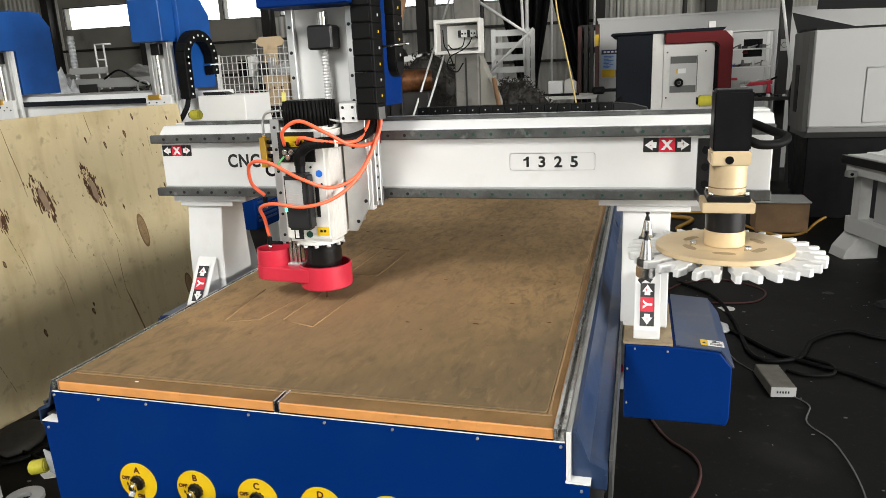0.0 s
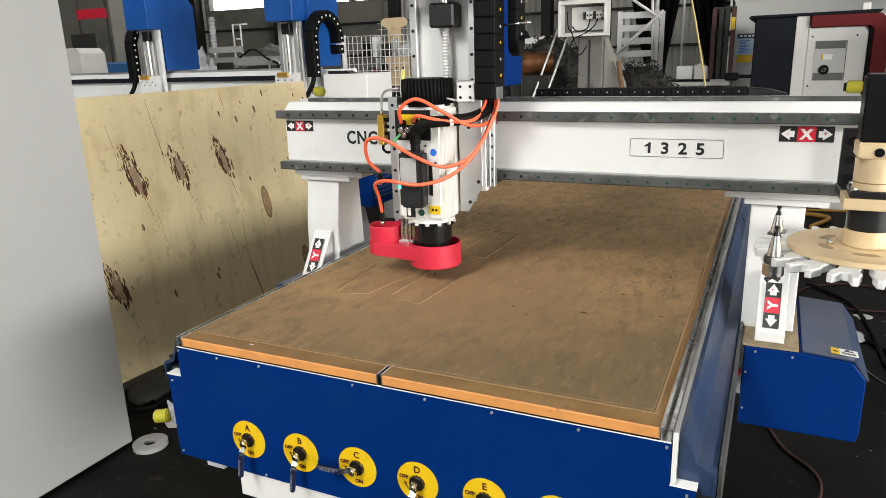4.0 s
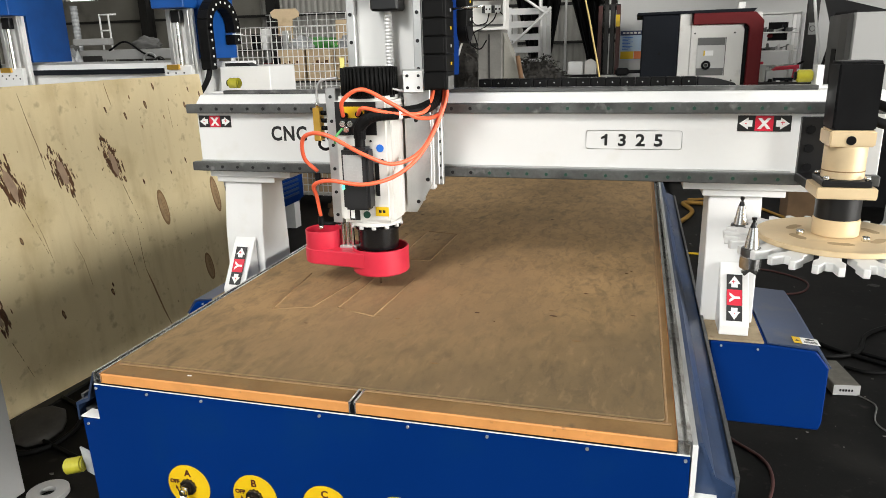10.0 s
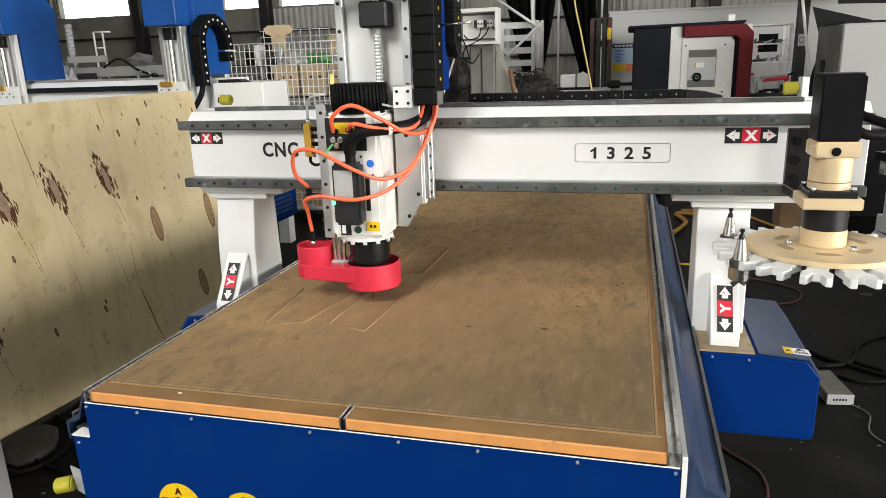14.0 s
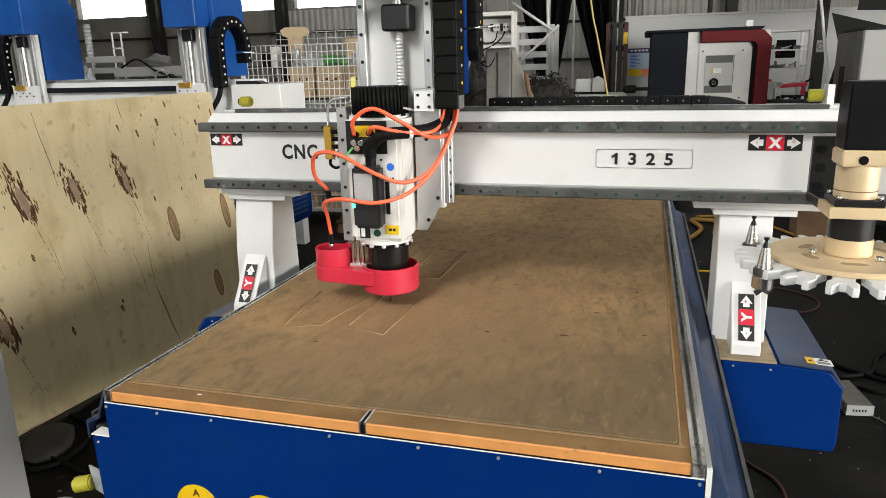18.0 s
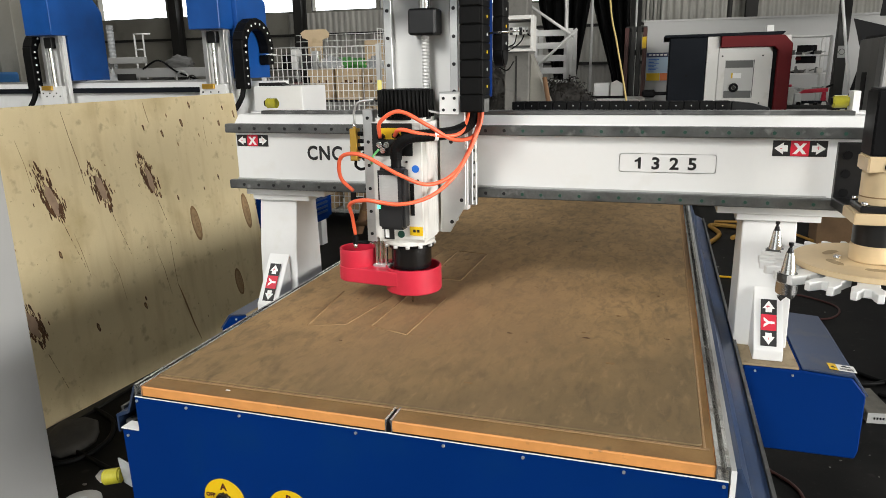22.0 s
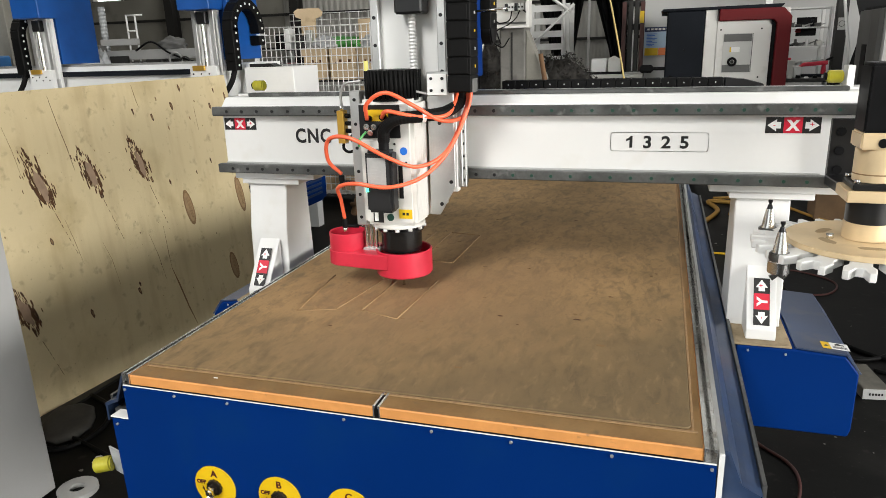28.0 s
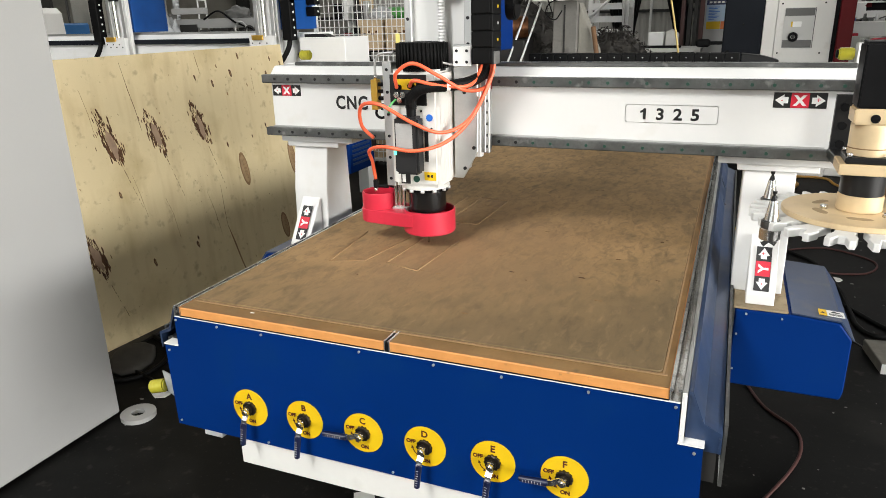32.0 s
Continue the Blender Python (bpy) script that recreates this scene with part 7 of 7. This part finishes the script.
# ---- small machine on a low table, hanging cable ----
tab = thing("low_table", (0.55, 7.6, 0), "pale low table in the hall", "table")
part("top", bx(0.1, 1.0, 7.3, 8.0, 1.08, 1.12, 0.003), LATHE_WHITE, tab)
for x in (0.12, 0.93):
    for y in (7.33, 7.92):
        part("leg", bx(x, x + 0.05, y, y + 0.05, 0, 1.08), LATHE_WHITE, tab)
mill = thing("bench_machine", (0.55, 7.5, 1.12), "small white and grey bench machine on the table", "machine")
part("body", bx(0.40, 0.58, 7.42, 7.6, 1.12, 1.30, 0.012), WHITE, mill)
part("hood", prism([(0.60, 1.12), (0.74, 1.12), (0.74, 1.28), (0.66, 1.33), (0.60, 1.30)], "y", 7.42, 7.58, 0.006), LATHE_WHITE, mill)
part("base", bx(0.34, 0.78, 7.4, 7.41, 1.12, 1.15), BLACK, mill)
tagged(part("hanging_cable", tube([(0.52, 6.0, 6.98), (0.60, 6.0, 3.0), (0.66, 6.0, 2.1), (0.74, 6.0, 1.7), (0.84, 6.0, 1.23), (0.95, 6.0, 0.6), (1.0, 6.0, 0.01)], 0.009, n=8), mat("pale_yellow_cable", (0.62, 0.47, 0.17), 0.5)), "pale yellow cable hanging from the roof", "cable")

# ---- machine parts and clutter at the far left ----
far = thing("machine_skeleton", (-4.9, 6.5, 0), "grey unpainted machine skeleton of beams and motors", "machine")
part("beam", bx(-6.1, -4.2, 6.5, 6.62, 1.45, 1.57, 0.004), CABINET, far)
part("upper_beam", bx(-5.75, -5.2, 6.42, 6.5, 1.63, 1.71, 0.004), CABINET, far)
for x in (-6.0, -5.55, -5.0, -4.35):
    part("upright", bx(x, x + 0.1, 6.5, 6.6, 0, 1.45), CABINET, far)
for x in (-5.3, -4.9, -4.6):
    part("motor", rod((x, 6.45, 1.36), (x + 0.18, 6.45, 1.36), 0.07, n=16), IRON, far)
part("rail", bx(-5.5, -4.2, 6.40, 6.44, 1.30, 1.34), ALU, far)
part("guard", bx(-5.6, -5.32, 6.38, 6.4, 1.28, 1.5), IRON, far)
part("cable", tube([(-5.2, 6.4, 1.56), (-4.95, 6.4, 1.66), (-4.7, 6.4, 1.52), (-4.4, 6.4, 1.42)], 0.012), RUBBER, far)
part("gear_case", bx(-5.05, -4.8, 6.36, 6.49, 1.2, 1.45, 0.01), IRON, far)
part("motor_housing", bx(-5.95, -5.72, 6.36, 6.49, 1.571, 1.64, 0.006), SHELL_GREY, far)
part("bellows", heap_mesh(-4.75, 6.55, 1.571, 0.2, 0.08, 0.14, 52), SHELL_GREY, far)
part("hose_loop", tube([(-4.6 + 0.09 * math.cos(2 * math.pi * k / 14), 6.38, 1.43 + 0.09 * math.sin(2 * math.pi * k / 14)) for k in range(15)], 0.012, n=8, res=2), ALU, far)
part("hose_loop", tube([(-4.45 + 0.07 * math.cos(2 * math.pi * k / 14), 6.36, 1.4 + 0.07 * math.sin(2 * math.pi * k / 14)) for k in range(15)], 0.01, n=8, res=2), IRON, far)
lad2 = thing("step_frame", (-5.25, 6.9, 0), "thin pale step frame standing behind the machine", "step frame")
for x in (-5.7, -5.56):
    part("post", rod((x, 6.9, 0), (x, 6.9, 2.03), 0.012, n=8), ZINC, lad2)
for z in (0.6, 1.0, 1.4, 1.82, 2.02):
    part("step", rod((-5.7, 6.9, z), (-5.44 if z > 2 else -5.56, 6.9, z), 0.011, n=8), ZINC, lad2)
duct = thing("silver_duct", (-6.0, 7.2, 0), "upright silver corrugated duct", "duct")
part("duct", tube([(-6.36, 7.2, 0.02 + 0.05 * k) for k in range(44)], 0.05, n=16, res=2, ribs=0.006), FOIL, duct)
heap("wrapped_block", -5.5, 6.0, 0.0, 0.3, 0.26, 1.62, FOIL, "block wrapped in crumpled clear film", "bale", 21)
hcol = thing("hall_post", (-6.95, 6.0, 0), "broad grey-brown hall post", "post")
part("post", bx(-7.1, -6.78, 6.0, 6.3, 0, H - 0.02, 0.01), WALL_DARK, hcol)
part("board", bx(-6.7, -6.3, 5.02, 5.06, 1.35, 1.9), IRON, hcol)
ban = thing("red_banner", (-7.3, 6.0, 2.1), "red banner high on a frame", "banner")
part("cloth", bx(-7.7, -7.12, 5.95, 5.97, 2.16, 2.29), LABEL_RED, ban)
for x in (-7.7, -7.14):
    part("pole", rod((x, 5.98, 0), (x, 5.98, 2.4), 0.015, n=8), IRON, ban)
bmach = thing("blue_machine", (-7.1, 5.3, 0), "blue machine body with dark pipes", "machine")
part("body", bx(-7.6, -6.75, 5.3, 5.95, 0, 1.55, 0.02), mat("faded_blue_paint", (0.03, 0.14, 0.35), 0.45, var=0.2), bmach)
part("cap", rod((-6.95, 5.4, 1.55), (-6.95, 5.4, 1.85), 0.14, 0.1, n=18), bpy.data.materials["faded_blue_paint"], bmach)
for k in range(4):
    part("pipe", tube([(-6.7, 5.25, 0.9 + 0.15 * k), (-6.5, 5.2, 0.95 + 0.15 * k), (-6.35, 5.25, 0.7 + 0.1 * k), (-6.3, 5.25, 0.0)], 0.03, n=8), IRON, bmach)
wcab = thing("pale_upright_housing", (-6.1, 4.7, 0), "tall pale ribbed machine housing", "housing")
part("housing", prism([(-6.32, 0), (-5.95, 0), (-6.05, 1.66), (-6.12, 1.72), (-6.34, 1.72)], "y", 4.6, 4.95, 0.006), LATHE_WHITE, wcab)
part("panel", bx(-6.1, -6.095, 4.65, 4.9, 0.4, 1.5), CABINET, wcab)

# ---- floor clutter ----
def floor_line(pts, r, material, label):
    return tagged(part("floor_cable", tube([(x, y, r) for x, y in pts], r, n=8, res=8), material), label, "cable", "cables on the floor")


floor_line([(1.78, 3.5), (1.98, 3.23), (2.05, 2.85), (2.07, 2.5), (2.08, 2.3), (2.15, 2.2), (2.32, 2.28), (2.43, 2.53), (2.63, 2.69), (2.8, 2.6), (3.3, 2.5)], 0.011, RUBBER, "black cable trailing across the floor")
floor_line([(1.6, 2.9), (1.93, 2.72), (2.09, 2.5), (2.2, 2.32), (2.36, 2.19), (2.49, 2.11), (2.7, 1.93), (3.2, 1.7)], 0.011, RUBBER, "black cable trailing across the floor")
floor_line([(2.34, 2.28), (2.44, 2.2), (2.42, 2.09), (2.3, 2.06), (2.22, 2.1)], 0.009, RUBBER, "black cable loop on the floor")
floor_line([(1.5, 1.75), (1.55, 1.58), (1.63, 1.35), (1.73, 1.22), (1.75, 1.1), (1.71, 0.94), (1.6, 0.7), (1.5, 0.5)], 0.006, mat("dull_red_cable", (0.05, 0.012, 0.01), 0.6), "dull red cable on the floor")
floor_line([(2.2, 1.83), (2.25, 1.74), (2.21, 1.58), (2.28, 1.41), (2.29, 1.07), (2.2, 0.6)], 0.0032, SHELL_GREY, "thin pale cable on the floor")
floor_line([(2.08, 2.06), (2.0, 2.2), (1.95, 2.4), (1.8, 2.55)], 0.0032, SHELL_GREY, "thin pale cable on the floor")
floor_line([(1.7, 3.3), (1.82, 3.48), (2.08, 3.6), (2.31, 3.4), (2.24, 3.16), (2.0, 3.09), (1.75, 3.12)], 0.006, bpy.data.materials["dull_red_cable"], "dull red cable loop on the floor")
floor_line([(1.75, 5.8), (2.0, 5.85), (2.26, 5.83), (2.34, 5.55), (2.6, 5.0), (2.84, 5.0), (3.08, 5.5), (3.23, 5.77)], 0.012, mat("faded_yellow_strap", (0.4, 0.22, 0.04), 0.7), "faded yellow strap on the floor")
floor_line([(1.55, 4.6), (1.75, 5.2), (1.7, 5.6), (2.0, 5.5), (1.85, 5.1)], 0.02, bpy.data.materials["faded_yellow_strap"], "faded yellow strap on the floor")
floor_line([(-0.7, 0.9), (-0.45, 0.75), (-0.3, 0.95), (-0.45, 1.25), (-0.8, 1.3), (-1.1, 1.1)], 0.011, RUBBER, "black cable loop on the floor beside the router")
floor_line([(-1.0, 0.7), (-0.6, 0.6), (-0.3, 0.7), (-0.1, 1.0), (-0.2, 1.6)], 0.009, RUBBER, "black cable on the floor beside the router")
floor_line([(1.0, 3.0), (1.15, 3.5), (1.1, 4.2), (0.9, 4.8), (0.6, 5.2)], 0.008, LATHE_WHITE, "pale cable on the floor behind the router")
floor_line([(0.75, 4.9), (1.1, 3.95), (1.6, 3.9), (2.0, 3.9)], 0.008, YELLOW, "yellow cable on the floor behind the router")
ad = thing("power_adapter", (2.14, 1.94, 0), "scuffed grey power adapter brick on the floor", "adapter")
for name, box, material in (("case", (-0.055, 0.055, -0.125, 0.125, 0, 0.05, 0.004), mat("scuffed_grey_case", (0.13, 0.122, 0.1), 0.65, var=0.3, scale=20)), ("end_cap", (-0.054, 0.054, -0.128, -0.1255, 0.002, 0.048), LABEL_GREY)):
    bm = bx(*box)
    bmesh.ops.transform(bm, matrix=Matrix.Translation((2.14, 1.94, 0)) @ pose(0, 0, 0, 0, 0, 8), verts=bm.verts)
    part(name, bm, material, ad)
for k in range(5):
    bm = bx(-0.03 + 0.012 * k, -0.024 + 0.012 * k, -0.1295, -0.1282, 0.02, 0.03)
    bmesh.ops.transform(bm, matrix=Matrix.Translation((2.14, 1.94, 0)) @ pose(0, 0, 0, 0, 0, 8), verts=bm.verts)
    part("socket_slot", bm, BLACK, ad)
bm = bmesh.new()
rims = []
for r, z in ((0.026, 0), (0.068, 0), (0.068, 0.018), (0.026, 0.018)):
    rims.append([bm.verts.new((-0.70 + r * math.cos(2 * math.pi * k / 32), 0.42 + r * math.sin(2 * math.pi * k / 32), z)) for k in range(32)])
for a, b in zip(rims, rims[1:] + rims[:1]):
    for k in range(32):
        bm.faces.new((a[k], a[(k + 1) % 32], b[(k + 1) % 32], b[k]))
bmesh.ops.recalc_face_normals(bm, faces=bm.faces)
# grey sack cloth flattened on the floor at the foot of the plywood, a cable round its edge
rim = [(-1.235, 0.80), (-1.25, 0.88), (-1.19, 0.95), (-1.1, 0.93), (-1.03, 0.86), (-0.985, 0.79), (-0.975, 0.70), (-1.02, 0.64), (-1.1, 0.66), (-1.18, 0.72)]
sack = bmesh.new()
mid = (sum(p[0] for p in rim) / 10, sum(p[1] for p in rim) / 10)
loops = []
for f, h in ((1.0, 0.001), (0.985, 0.012), (0.8, 0.024), (0.5, 0.02), (0.25, 0.027)):
    loops.append([sack.verts.new((mid[0] + (p[0] - mid[0]) * f, mid[1] + (p[1] - mid[1]) * f, h * (1 + 0.25 * math.sin(2.3 * k)))) for k, p in enumerate(rim)])
for p, q in zip(loops, loops[1:]):
    for k in range(10):
        sack.faces.new((p[k], p[(k + 1) % 10], q[(k + 1) % 10], q[k]))
sack.faces.new(loops[-1]), sack.faces.new(loops[0][::-1])
bmesh.ops.recalc_face_normals(sack, faces=sack.faces)
for f in sack.faces:
    f.smooth = True
tagged(part("cloth_sack", sack, mat("grimy_grey_cloth", (0.05, 0.047, 0.042), 0.9, var=0.3, scale=12)), "dusty grey cloth sack flattened on the floor", "sack")
floor_line([(-1.2, 0.62), (-1.1, 0.615), (-1.0, 0.605), (-0.94, 0.66), (-0.925, 0.74), (-0.95, 0.84), (-1.04, 0.95), (-1.2, 1.02)], 0.01, RUBBER, "black cable round a grey sack on the floor")
tagged(part("tape_roll", bm, CABINET), "dusty white roll of tape lying on the floor", "tape roll")
for x, y, s in ((0.404, 0.287, 0.045), (2.05, 3.0, 0.05), (2.7, 3.4, 0.03), (1.35, 3.6, 0.04), (-0.75, 0.6, 0.05)):
    rr = random.Random(int(x * 100))
    bm = prism([(x + u, y + v) for u, v in blob(s, 9, rr)], "z", 0.0, 0.003)
    tagged(part("paper_scrap", bm, LATHE_WHITE if s >= 0.045 else IRON), "torn scrap of pale paper on the floor", "scrap", "scraps on the floor")
heap("plastic_bag", 1.93, 2.62, 0.0, 0.09, 0.06, 0.05, FOIL, "small crumpled clear bag on the floor", "bag", 33)
heap("dark_rag", 3.0, 3.2, 0.0, 0.09, 0.06, 0.03, CLOTH, "dark rag on the floor", "rag", 41)
tagged(part("floor_tray", bx(0.1, 1.0, 4.3, 4.9, 0, 0.1, 0.01), IRON), "dark steel tray on the floor behind the router", "tray")
tagged(part("orange_toolbox", bx(-0.75, -0.55, 4.3, 4.4, 0.0, 0.1, 0.01), ORANGE), "small orange toolbox on the floor", "toolbox")
for k in range(14):
    r3 = random.Random(k + 500)
    x, y = r3.uniform(-1.0, 1.2), r3.uniform(3.6, 5.0)
    tagged(part("metal_offcut", rod((x, y, 0.03), (x + r3.uniform(-0.5, 0.5), y + r3.uniform(-0.3, 0.3), 0.03), 0.03, n=6), r3.choice((IRON, STEEL, WOOD, ZINC))), "offcut lying on the workshop floor", "offcut", "offcuts on the floor")
r4 = random.Random(88)
bm = bmesh.new()
for k in range(150):
    x, y = r4.uniform(1.5, 3.4), r4.uniform(0.4, 4.6)
    if k % 5 == 0:
        x, y = r4.uniform(-1.15, -0.1), r4.uniform(0.3, 2.4)
    c = [(x + u, y + v) for u, v in blob(r4.choice((0.003, 0.004, 0.005, 0.009)), 5, r4, r4.uniform(0.3, 1.0))]
    prism(c, "z", 0.0, 0.0025, bm=bm)
tagged(part("floor_debris", bm, CONCRETE), "tiny wood chips and dust scattered over the floor", "debris", kind="stuff")
